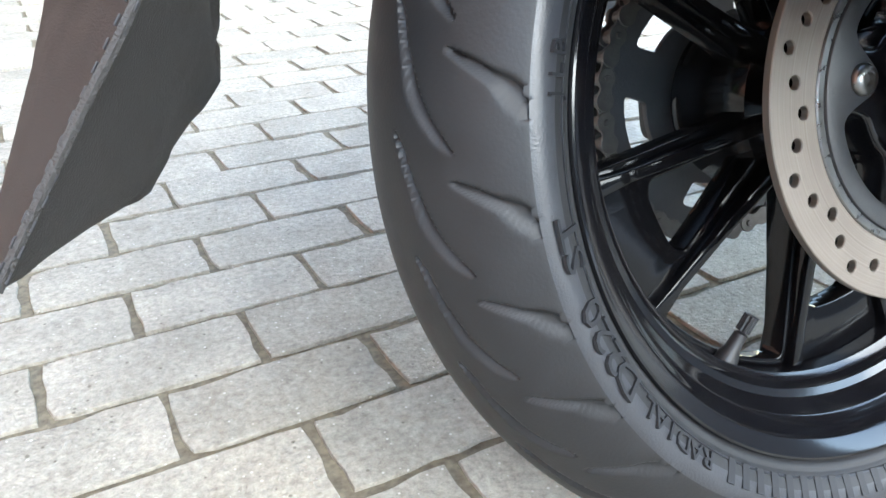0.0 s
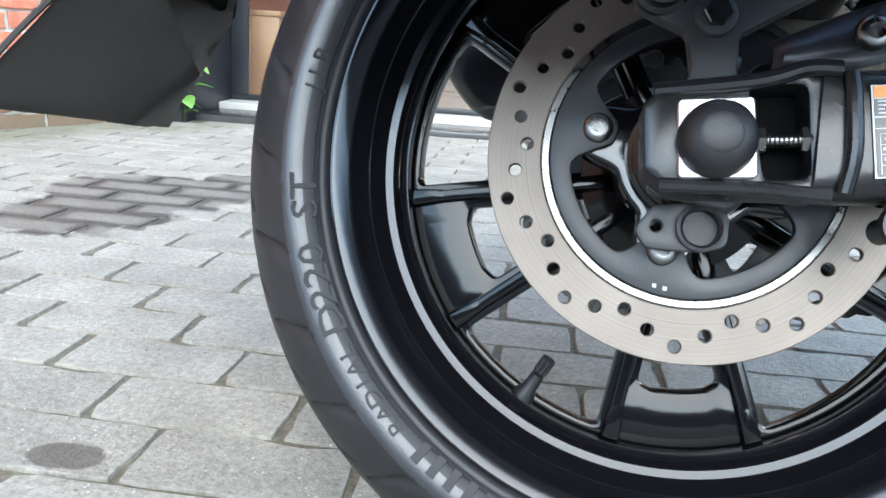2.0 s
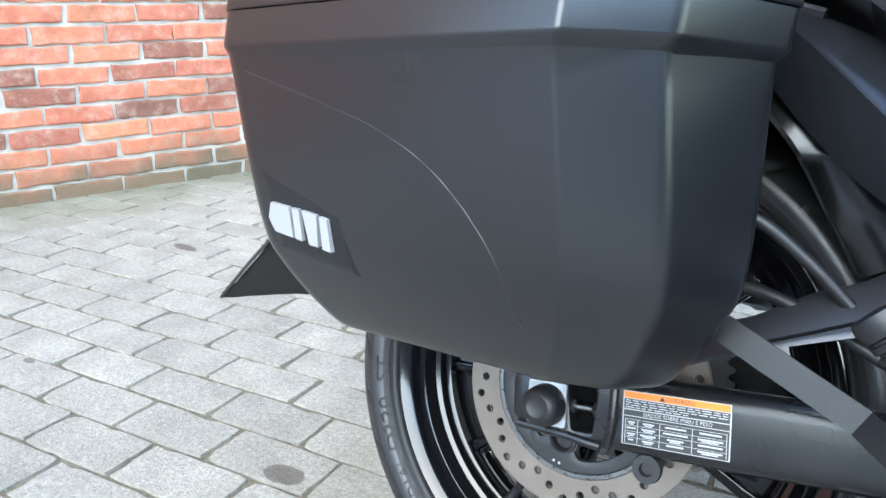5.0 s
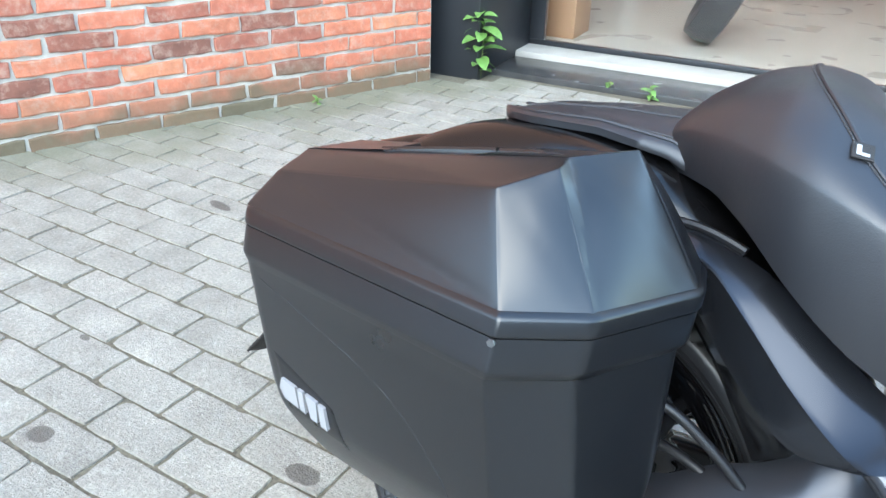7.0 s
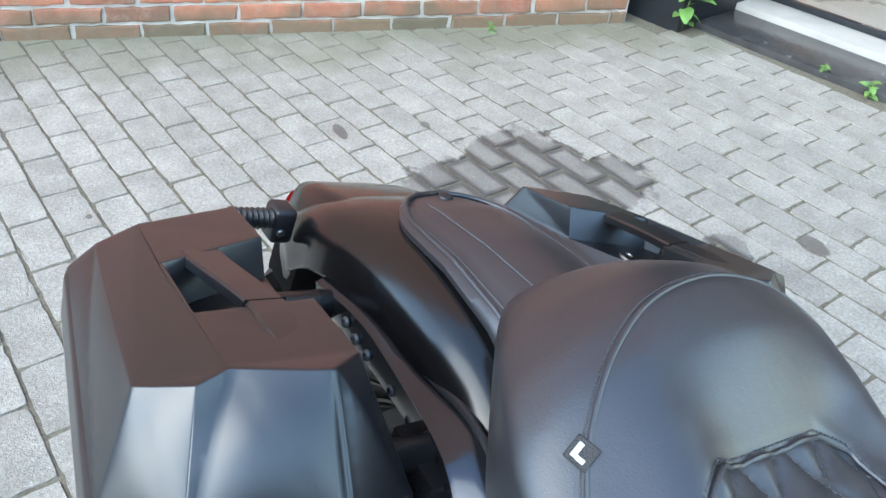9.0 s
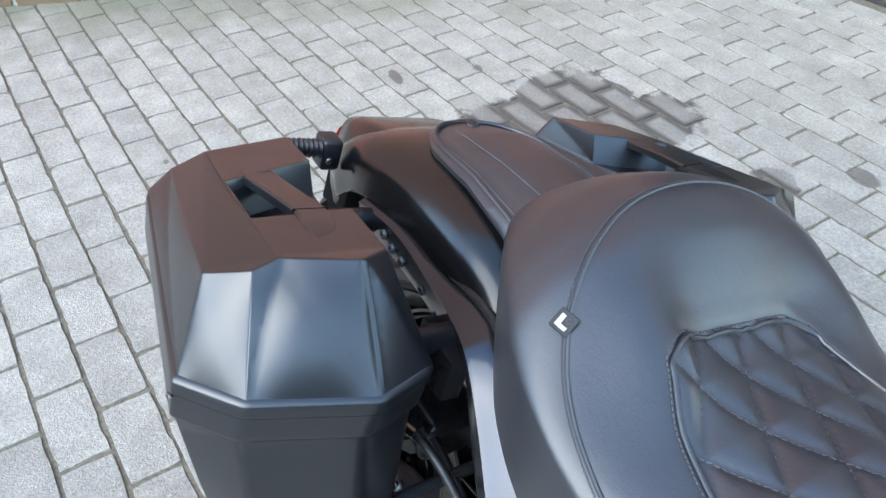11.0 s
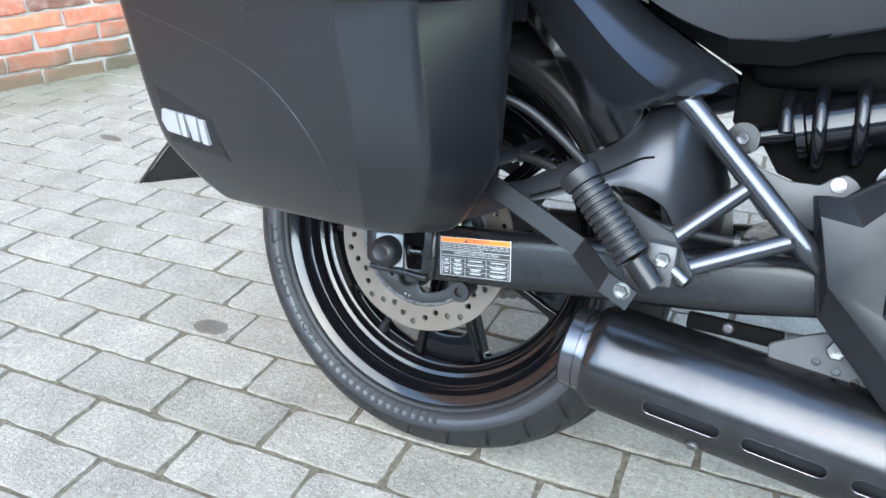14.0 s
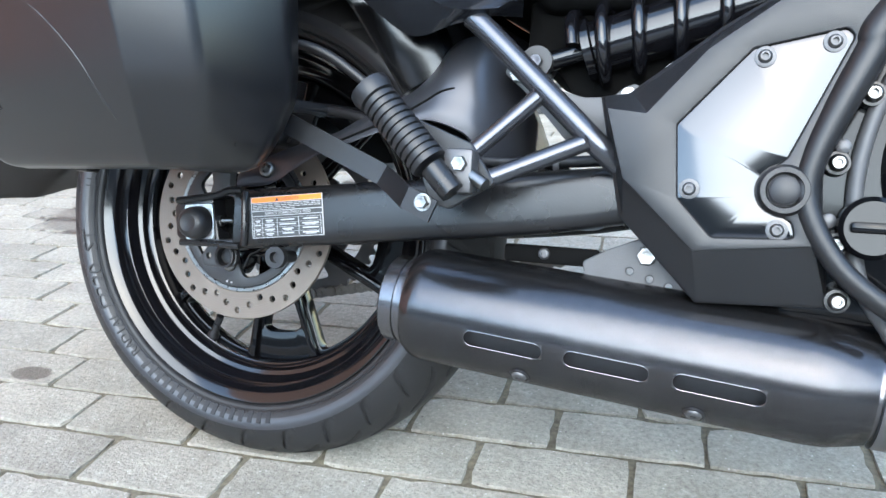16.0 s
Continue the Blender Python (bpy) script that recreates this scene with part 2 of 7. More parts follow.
def paving():
    m = mat("paver_concrete", (0.256, 0.239, 0.203), 0.8, vary=0.30, scale=11, bump=0.0, rvary=0.08, island=0.09, tint=(0.325, 0.305, 0.262))
    t = m.node_tree
    b = t.nodes["Principled BSDF"]
    tc = [n for n in t.nodes if n.type == "TEX_COORD"][0]
    geo = t.nodes.new("ShaderNodeNewGeometry")
    for n in t.nodes:
        if n.type == "TEX_NOISE":
            for l in list(n.inputs["Vector"].links):
                t.links.remove(l)
            t.links.new(geo.outputs["Position"], n.inputs["Vector"])
    grit = t.nodes.new("ShaderNodeTexVoronoi")
    grit.inputs["Scale"].default_value = 240
    t.links.new(geo.outputs["Position"], grit.inputs["Vector"])
    fine = t.nodes.new("ShaderNodeTexNoise")
    fine.inputs["Scale"].default_value, fine.inputs["Detail"].default_value, fine.inputs["Roughness"].default_value = 120, 9, 0.80
    t.links.new(geo.outputs["Position"], fine.inputs["Vector"])
    speck = t.nodes.new("ShaderNodeMapRange")
    speck.inputs["From Min"].default_value, speck.inputs["From Max"].default_value = 0.36, 0.64
    speck.inputs["To Min"].default_value, speck.inputs["To Max"].default_value = 0.66, 1.28
    t.links.new(fine.outputs["Fac"], speck.inputs["Value"])
    base = b.inputs["Base Color"].links[0].from_socket
    mul = t.nodes.new("ShaderNodeMix")
    mul.data_type, mul.blend_type = "RGBA", "MULTIPLY"
    mul.inputs["Factor"].default_value = 1
    t.links.new(base, mul.inputs["A"])
    t.links.new(speck.outputs[0], mul.inputs["B"])
    # pale worn patches
    worn = t.nodes.new("ShaderNodeTexNoise")
    worn.inputs["Scale"].default_value, worn.inputs["Detail"].default_value, worn.inputs["Roughness"].default_value = 26, 7, 0.7
    t.links.new(geo.outputs["Position"], worn.inputs["Vector"])
    wr = t.nodes.new("ShaderNodeMapRange")
    wr.inputs["From Min"].default_value, wr.inputs["From Max"].default_value = 0.58, 0.70
    wr.inputs["To Max"].default_value = 0.55
    t.links.new(worn.outputs["Fac"], wr.inputs["Value"])
    pale = t.nodes.new("ShaderNodeMix")
    pale.data_type = "RGBA"
    pale.inputs["B"].default_value = (0.45, 0.425, 0.38, 1)
    t.links.new(wr.outputs[0], pale.inputs["Factor"])
    t.links.new(mul.outputs["Result"], pale.inputs["A"])
    out = pale.outputs["Result"]
    # pale chips of stone, dark pores, and green dirt along the foot of the wall
    for scale, lo, hi, most, colour in ((150, 0.20, 0.10, 0.75, (0.58, 0.56, 0.52, 1)), (95, 0.16, 0.08, 0.70, (0.085, 0.078, 0.062, 1))):
        cell = t.nodes.new("ShaderNodeTexVoronoi")
        cell.inputs["Scale"].default_value, cell.inputs["Randomness"].default_value = scale, 1.0
        t.links.new(geo.outputs["Position"], cell.inputs["Vector"])
        few = t.nodes.new("ShaderNodeSeparateColor")
        t.links.new(cell.outputs["Color"], few.inputs[0])
        size = t.nodes.new("ShaderNodeMath")
        size.operation = "MULTIPLY_ADD"
        size.inputs[1].default_value = 0.45
        t.links.new(few.outputs[0], size.inputs[0])
        t.links.new(cell.outputs["Distance"], size.inputs[2])
        cut = t.nodes.new("ShaderNodeMapRange")
        cut.inputs["From Min"].default_value, cut.inputs["From Max"].default_value = lo + 0.06, hi + 0.06
        cut.inputs["To Max"].default_value = most
        t.links.new(size.outputs[0], cut.inputs["Value"])
        chip = t.nodes.new("ShaderNodeMix")
        chip.data_type = "RGBA"
        chip.inputs["B"].default_value = colour
        t.links.new(cut.outputs[0], chip.inputs["Factor"])
        t.links.new(out, chip.inputs["A"])
        out = chip.outputs["Result"]
    gap = t.nodes.new("ShaderNodeVectorMath")
    gap.operation = "DOT_PRODUCT"
    gap.inputs[1].default_value = (0.98, -0.1995, 0)
    t.links.new(geo.outputs["Position"], gap.inputs[0])
    tongue = t.nodes.new("ShaderNodeTexNoise")
    tongue.inputs["Scale"].default_value, tongue.inputs["Detail"].default_value = 4, 6
    t.links.new(geo.outputs["Position"], tongue.inputs["Vector"])
    far = t.nodes.new("ShaderNodeMath")
    far.operation = "MULTIPLY_ADD"
    far.inputs[1].default_value = -0.9
    t.links.new(tongue.outputs["Fac"], far.inputs[0])
    t.links.new(gap.outputs["Value"], far.inputs[2])
    dirt = t.nodes.new("ShaderNodeMapRange")
    dirt.inputs["From Min"].default_value, dirt.inputs["From Max"].default_value = -2.50, -2.10
    dirt.inputs["To Min"].default_value, dirt.inputs["To Max"].default_value = 0.75, 0.0
    t.links.new(far.outputs[0], dirt.inputs["Value"])
    green = t.nodes.new("ShaderNodeMix")
    green.data_type = "RGBA"
    green.inputs["B"].default_value = (0.150, 0.148, 0.092, 1)
    t.links.new(dirt.outputs[0], green.inputs["Factor"])
    t.links.new(out, green.inputs["A"])
    out = green.outputs["Result"]
    rough = b.inputs["Roughness"].links[0].from_socket
    for places, edge, colour, most, gloss in ((WET, 0.05, (0.060, 0.055, 0.050, 1), 0.92, 0.40), (OIL, 0.06, (0.07, 0.06, 0.05, 1), 0.75, 0.5)):
        mask = spots(t, places, edge)
        if places is WET:
            # the water has stayed along the joints and dried on the middles of the blocks
            mp = t.nodes.new("ShaderNodeMapping")
            mp.vector_type = "TEXTURE"
            mp.inputs["Rotation"].default_value = (0, 0, radians(10.68))
            mp.inputs["Location"].default_value = ((U0 + PITCH_U / 2) * 0.9827 - V0 * 0.1854, (U0 + PITCH_U / 2) * 0.1854 + V0 * 0.9827, 0)
            t.links.new(geo.outputs["Position"], mp.inputs["Vector"])
            bt = t.nodes.new("ShaderNodeTexBrick")
            bt.offset = 0.5
            for key, value in (("Scale", 1.0), ("Mortar Size", 0.030), ("Mortar Smooth", 1.0), ("Brick Width", PITCH_U), ("Row Height", PITCH_V)):
                bt.inputs[key].default_value = value
            t.links.new(mp.outputs[0], bt.inputs["Vector"])
            edge_mr = t.nodes.new("ShaderNodeMapRange")
            edge_mr.inputs["From Max"].default_value = 0.6
            edge_mr.inputs["To Min"].default_value = 0.45
            t.links.new(bt.outputs["Fac"], edge_mr.inputs["Value"])
            mm = t.nodes.new("ShaderNodeMath")
            mm.operation = "MULTIPLY"
            t.links.new(mask, mm.inputs[0])
            t.links.new(edge_mr.outputs[0], mm.inputs[1])
            mask = mm.outputs[0]
        lim = t.nodes.new("ShaderNodeMath")
        lim.operation = "MULTIPLY"
        lim.inputs[1].default_value = most
        t.links.new(mask, lim.inputs[0])
        mk = t.nodes.new("ShaderNodeMix")
        mk.data_type = "RGBA"
        mk.inputs["B"].default_value = colour
        t.links.new(lim.outputs[0], mk.inputs["Factor"])
        t.links.new(out, mk.inputs["A"])
        out = mk.outputs["Result"]
        mk2 = t.nodes.new("ShaderNodeMix")
        mk2.inputs["B"].default_value = gloss
        t.links.new(lim.outputs[0], mk2.inputs["Factor"])
        t.links.new(rough, mk2.inputs["A"])
        rough = mk2.outputs["Result"]
    t.links.new(out, b.inputs["Base Color"])
    t.links.new(rough, b.inputs["Roughness"])
    hs = t.nodes.new("ShaderNodeMath")
    hs.operation = "MULTIPLY_ADD"
    hs.inputs[1].default_value = 0.5
    t.links.new(grit.outputs["Distance"], hs.inputs[0])
    t.links.new(fine.outputs["Fac"], hs.inputs[2])
    bp = t.nodes.new("ShaderNodeBump")
    bp.inputs["Strength"].default_value, bp.inputs["Distance"].default_value = 0.9, 0.0030
    t.links.new(hs.outputs[0], bp.inputs["Height"])
    t.links.new(bp.outputs[0], b.inputs["Normal"])
    return m


def brickwork():
    """Fired clay: each brick its own red, smoke-dark patches, and a grime tint on low courses of their own shape."""
    m = bpy.data.materials.new("red_brick")
    m.use_nodes = True
    t = m.node_tree
    b = t.nodes["Principled BSDF"]
    geo = t.nodes.new("ShaderNodeNewGeometry")
    oi = t.nodes.new("ShaderNodeObjectInfo")
    add = t.nodes.new("ShaderNodeMath")
    add.operation = "ADD"
    t.links.new(oi.outputs["Random"], add.inputs[0])
    t.links.new(geo.outputs["Random Per Island"], add.inputs[1])
    fr = t.nodes.new("ShaderNodeMath")
    fr.operation = "FRACT"
    t.links.new(add.outputs[0], fr.inputs[0])
    ramp = t.nodes.new("ShaderNodeValToRGB")
    cr = ramp.color_ramp
    cr.elements[0].position, cr.elements[0].color = 0.0, (0.18, 0.078, 0.055, 1)
    cr.elements[1].position, cr.elements[1].color = 1.0, (0.55, 0.21, 0.112, 1)
    for p, c in ((0.15, (0.34, 0.113, 0.073, 1)), (0.3, (0.48, 0.147, 0.088, 1)), (0.6, (0.52, 0.17, 0.096, 1)), (0.8, (0.43, 0.13, 0.077, 1))):
        e = cr.elements.new(p)
        e.color = c
    t.links.new(fr.outputs[0], ramp.inputs[0])
    n1 = t.nodes.new("ShaderNodeTexNoise")
    n1.inputs["Scale"].default_value, n1.inputs["Detail"].default_value, n1.inputs["Roughness"].default_value = 16, 7, 0.65
    t.links.new(geo.outputs["Position"], n1.inputs["Vector"])
    mr = t.nodes.new("ShaderNodeMapRange")
    mr.inputs["From Min"].default_value, mr.inputs["From Max"].default_value = 0.25, 0.75
    mr.inputs["To Min"].default_value, mr.inputs["To Max"].default_value = 0.65, 1.25
    t.links.new(n1.outputs["Fac"], mr.inputs["Value"])
    mul = t.nodes.new("ShaderNodeMix")
    mul.data_type, mul.blend_type = "RGBA", "MULTIPLY"
    mul.inputs["Factor"].default_value = 1
    t.links.new(ramp.outputs[0], mul.inputs["A"])
    t.links.new(mr.outputs[0], mul.inputs["B"])
    # lime smeared over the faces when the joints were filled
    sm = t.nodes.new("ShaderNodeTexNoise")
    sm.inputs["Scale"].default_value, sm.inputs["Detail"].default_value, sm.inputs["Roughness"].default_value = 22, 8, 0.72
    t.links.new(geo.outputs["Position"], sm.inputs["Vector"])
    sr = t.nodes.new("ShaderNodeMapRange")
    sr.inputs["From Min"].default_value, sr.inputs["From Max"].default_value = 0.49, 0.70
    sr.inputs["To Max"].default_value = 0.6
    t.links.new(sm.outputs["Fac"], sr.inputs["Value"])
    lime = t.nodes.new("ShaderNodeMix")
    lime.data_type = "RGBA"
    lime.inputs["B"].default_value = (0.48, 0.335, 0.26, 1)
    t.links.new(sr.outputs[0], lime.inputs["Factor"])
    t.links.new(mul.outputs["Result"], lime.inputs["A"])
    # damp moss and soot on the lowest courses, in uneven tongues
    sep = t.nodes.new("ShaderNodeSeparateXYZ")
    t.links.new(geo.outputs["Position"], sep.inputs[0])
    wob = t.nodes.new("ShaderNodeTexNoise")
    wob.inputs["Scale"].default_value, wob.inputs["Detail"].default_value = 5, 5
    t.links.new(geo.outputs["Position"], wob.inputs["Vector"])
    hgt = t.nodes.new("ShaderNodeMath")
    hgt.operation = "MULTIPLY_ADD"
    hgt.inputs[1].default_value = -0.28
    t.links.new(wob.outputs["Fac"], hgt.inputs[0])
    t.links.new(sep.outputs["Z"], hgt.inputs[2])
    damp = t.nodes.new("ShaderNodeMapRange")
    damp.inputs["From Min"].default_value, damp.inputs["From Max"].default_value = -0.10, 0.055
    damp.inputs["To Min"].default_value, damp.inputs["To Max"].default_value = 0.85, 0.0
    t.links.new(hgt.outputs[0], damp.inputs["Value"])
    moss = t.nodes.new("ShaderNodeMix")
    moss.data_type = "RGBA"
    moss.inputs["B"].default_value = (0.108, 0.098, 0.060, 1)
    t.links.new(damp.outputs[0], moss.inputs["Factor"])
    t.links.new(lime.outputs["Result"], moss.inputs["A"])
    t.links.new(moss.outputs["Result"], b.inputs["Base Color"])
    b.inputs["Roughness"].default_value = 0.85
    n2 = t.nodes.new("ShaderNodeTexNoise")
    n2.inputs["Scale"].default_value, n2.inputs["Detail"].default_value = 90, 8
    t.links.new(geo.outputs["Position"], n2.inputs["Vector"])
    bp = t.nodes.new("ShaderNodeBump")
    bp.inputs["Strength"].default_value, bp.inputs["Distance"].default_value = 0.6, 0.003
    t.links.new(n2.outputs["Fac"], bp.inputs["Height"])
    t.links.new(bp.outputs[0], b.inputs["Normal"])
    return m


LEATHER, ROTOR, PAVER, BRICK = leather(), rotor(), paving(), brickwork()
JOINT = mat("joint_sand", (0.046, 0.040, 0.027), 0.95, vary=0.8, scale=130, bump=1.0, bump_scale=330, tint=(0.145, 0.127, 0.092))
GLASS = bpy.data.materials.new("shop_glass")
GLASS.use_nodes = True
_g = GLASS.node_tree.nodes["Principled BSDF"]
_g.inputs["Transmission Weight"].default_value, _g.inputs["Roughness"].default_value, _g.inputs["IOR"].default_value = 1.0, 0.0, 1.45


# ---- mesh helpers ----
def put(name, bm, material, parent=None, label="", smooth=35.0):
    bmesh.ops.recalc_face_normals(bm, faces=bm.faces)
    me = bpy.data.meshes.new(name)
    bm.to_mesh(me)
    bm.free()
    if smooth:
        for p in me.polygons:
            p.use_smooth = True
        me.set_sharp_from_angle(angle=radians(smooth))
    me.materials.append(material)
    ob = new(name, me)
    if parent:
        ob.parent = parent
    if label:
        tagged(ob, label)
    return ob


def part(name, bm, material, parent, label="", smooth=35.0):
    return put(name, bm, material, parent, label, smooth)


def thing(name, m, label, category, group="", kind=""):
    ob = new(name)
    ob.empty_display_size = 0.05
    ob.matrix_world = m
    return tagged(ob, label, category, group, kind)


def box(x0, x1, y0, y1, z0, z1, bevel=0.0, segments=2):
    bm = bmesh.new()
    bmesh.ops.create_cube(bm, size=1)
    for v in bm.verts:
        v.co = Vector(((x0 + x1) / 2 + v.co.x * (x1 - x0), (y0 + y1) / 2 + v.co.y * (y1 - y0), (z0 + z1) / 2 + v.co.z * (z1 - z0)))
    if bevel:
        bmesh.ops.bevel(bm, geom=list(bm.edges), offset=bevel, segments=segments, profile=0.5, affect="EDGES")
    return bm


def lathe(profile, n=64, centre=(0, 0, 0), axis="y", closed=False):
    """Turns rows of (along, radius) round an axis."""
    bm = bmesh.new()
    rings = []
    for a, r in profile:
        ring = []
        for k in range(n):
            t = 2 * math.pi * k / n
            c, s = r * math.cos(t), r * math.sin(t)
            p = (c, a, s) if axis == "y" else ((a, c, s) if axis == "x" else (c, s, a))
            ring.append(bm.verts.new(Vector(p) + Vector(centre)))
        rings.append(ring)
    pairs = list(zip(rings, rings[1:]))
    if closed:
        pairs.append((rings[-1], rings[0]))
    for A, B in pairs:
        for k in range(n):
            bm.faces.new((A[k], A[(k + 1) % n], B[(k + 1) % n], B[k]))
    if not closed:
        for ring in (rings[0], rings[-1]):
            if len(ring) > 2 and (ring[0].co - ring[1].co).length > 1e-6:
                bm.faces.new(ring)
    bmesh.ops.remove_doubles(bm, verts=bm.verts, dist=1e-7)
    return bm


def loft(sections, caps=True, ring=True):
    """Skins closed loops that have the same number of points."""
    bm = bmesh.new()
    rows = [[bm.verts.new(p) for p in s] for s in sections]
    n = len(rows[0])
    for A, B in zip(rows, rows[1:]):
        for k in range(n if ring else n - 1):
            bm.faces.new((A[k], A[(k + 1) % n], B[(k + 1) % n], B[k]))
    if caps and ring:
        bm.faces.new(rows[0])
        bm.faces.new(rows[-1])
    return bm


def smooth_path(points, per=8):
    pts = [Vector(p) for p in points]
    ext = [2 * pts[0] - pts[1]] + pts + [2 * pts[-1] - pts[-2]]
    out = []
    for i in range(1, len(ext) - 2):
        a, b, c, d = ext[i - 1:i + 3]
        for k in range(per):
            t = k / per
            out.append(0.5 * ((2 * b) + (c - a) * t + (2 * a - 5 * b + 4 * c - d) * t * t + (3 * b - a - 3 * c + d) * t ** 3))
    return out + [pts[-1]]


def tube(points, r, n=12, smooth=True, per=8, caps=True, radii=None):
    pts = smooth_path(points, per) if smooth and len(points) > 2 else [Vector(p) for p in points]
    secs = []
    up = Vector((0, 0, 1))
    for i, p in enumerate(pts):
        d = (pts[min(i + 1, len(pts) - 1)] - pts[max(i - 1, 0)]).normalized()
        if i == 0:
            if abs(d.dot(up)) > 0.9:
                up = Vector((1, 0, 0))
            s = d.cross(up).normalized()
        else:
            s = (s - d * s.dot(d)).normalized()
        u = s.cross(d)
        rr = radii(i / (len(pts) - 1)) if radii else r
        secs.append([p + rr * (math.cos(2 * math.pi * k / n) * s + math.sin(2 * math.pi * k / n) * u) for k in range(n)])
    return loft(secs, caps)


def rounded(poly, radius, steps=5):
    """A 2D outline with its corners rounded."""
    out = []
    n = len(poly)
    for i in range(n):
        p, q, r = (Vector(poly[i - 1][:2]), Vector(poly[i][:2]), Vector(poly[(i + 1) % n][:2]))
        rad = poly[i][2] if len(poly[i]) > 2 else radius
        a, b = (p - q), (r - q)
        la, lb = a.length, b.length
        a.normalize(), b.normalize()
        ang = a.angle(b)
        cut = min(rad / max(math.tan(ang / 2), 1e-4), 0.45 * la, 0.45 * lb)
        s, e = q + a * cut, q + b * cut
        for k in range(steps + 1):
            t = k / steps
            out.append(((1 - t) ** 2 * s + 2 * t * (1 - t) * q + t * t * e)[:])
    return out


def plate(outline, holes, y0, y1, bevel=0.0, segments=2):
    """A flat sheet in the x-z plane, from y0 (outer face) to y1, with holes through it."""
    bm = bmesh.new()
    edges = []
    for loop in [outline, *holes]:
        vs = [bm.verts.new((p[0], y0, p[1])) for p in loop]
        edges += [bm.edges.new((vs[k], vs[(k + 1) % len(vs)])) for k in range(len(vs))]
    bmesh.ops.triangle_fill(bm, use_beauty=True, use_dissolve=False, edges=edges, normal=(0, -1, 0))
    faces = list(bm.faces)
    got = bmesh.ops.extrude_face_region(bm, geom=faces)
    for v in got["geom"]:
        if isinstance(v, bmesh.types.BMVert):
            v.co.y = y1
    bmesh.ops.recalc_face_normals(bm, faces=bm.faces)
    if bevel:
        rim = [e for e in bm.edges if len(e.link_faces) == 2 and e.calc_face_angle(0) > 1.0 and abs(e.verts[0].co.y - y0) < 1e-6 and abs(e.verts[1].co.y - y0) < 1e-6]
        bmesh.ops.bevel(bm, geom=rim, offset=bevel, segments=segments, profile=0.5, affect="EDGES")
    return bm


def circle(x, z, r, n=20):
    return [(x + r * math.cos(2 * math.pi * k / n), z + r * math.sin(2 * math.pi * k / n)) for k in range(n)]


def capsule(x0, z0, x1, z1, r, n=8):
    a = math.atan2(z1 - z0, x1 - x0)
    return [(x1 + r * math.cos(a - math.pi / 2 + math.pi * k / n), z1 + r * math.sin(a - math.pi / 2 + math.pi * k / n)) for k in range(n + 1)] + \
           [(x0 + r * math.cos(a + math.pi / 2 + math.pi * k / n), z0 + r * math.sin(a + math.pi / 2 + math.pi * k / n)) for k in range(n + 1)]


def moved(bm, m):
    bmesh.ops.transform(bm, matrix=m, verts=bm.verts)
    return bm


def joined(*bms):
    out = bmesh.new()
    for b in bms:
        me = bpy.data.meshes.new("tmp")
        b.to_mesh(me)
        b.free()
        out.from_mesh(me)
        bpy.data.meshes.remove(me)
    return out


def aim(p, q):
    """A matrix that lays the y axis from p to q."""
    d = (Vector(q) - Vector(p))
    return Matrix.Translation(p) @ d.to_track_quat("Y", "Z").to_matrix().to_4x4()


def bolt(p, q, r=0.007, h=0.005, socket=True):
    """A button-head socket screw standing on p, facing along p to q."""
    prof = [(0, r), (h * 0.35, r), (h * 0.8, r * 0.86), (h, r * 0.66), (h, r * 0.42)]
    if socket:
        prof += [(h * 0.35, r * 0.40), (h * 0.35, 0.0)]
    else:
        prof += [(h, 0.0)]
    return moved(lathe(prof, 18), aim(p, q))


def hexnut(p, q, r=0.008, h=0.007):
    b = lathe([(0, r * 0.92), (h * 0.15, r), (h * 0.85, r), (h, r * 0.9), (h, r * 0.5), (h * 0.8, 0.0)], 6)
    return moved(b, aim(p, q))


def text_mesh(body, size, depth):
    cu = bpy.data.curves.new("writing", "FONT")
    cu.body, cu.size, cu.extrude, cu.align_x, cu.align_y = body, size, depth, "CENTER", "CENTER"
    cu.resolution_u = 2
    ob = bpy.data.objects.new("writing", cu)
    scene.collection.objects.link(ob)
    me = bpy.data.meshes.new_from_object(ob.evaluated_get(bpy.context.evaluated_depsgraph_get()))
    bm = bmesh.new()
    bm.from_mesh(me)
    bpy.data.objects.remove(ob)
    bpy.data.curves.remove(cu)
    bpy.data.meshes.remove(me)
    return bm


def rolled(bm, widths, widest, segments=6):
    """Rounds edges, each by a width of its own: rows of edge and metres."""
    lay = bm.edges.layers.float["bevel_weight_edge"]
    for e, w in widths:
        e[lay] = w / widest
    me = bpy.data.meshes.new("rolled")
    bm.to_mesh(me)
    bm.free()
    ob = bpy.data.objects.new("rolled", me)
    scene.collection.objects.link(ob)
    md = ob.modifiers.new("bevel", "BEVEL")
    md.limit_method, md.width, md.segments, md.use_clamp_overlap, md.offset_type = "WEIGHT", widest, segments, True, "OFFSET"
    out = bpy.data.meshes.new_from_object(ob.evaluated_get(bpy.context.evaluated_depsgraph_get()))
    got = bmesh.new()
    got.from_mesh(out)
    bpy.data.objects.remove(ob)
    for m in (me, out):
        bpy.data.meshes.remove(m)
    return got


# ---- the place: ground, wall, shop front ----
# two frames at the building's inner corner: the shop front runs along x of the first, the brick wall along y of the second
BUILD = pose(-1.714, 2.518, 0, 0, 0, 14.4)
BRICKS = pose(-1.643, 2.424, 0, 0, 0, -11.51)
PAVE = pose(0, 0, 0, 0, 0, 10.68)


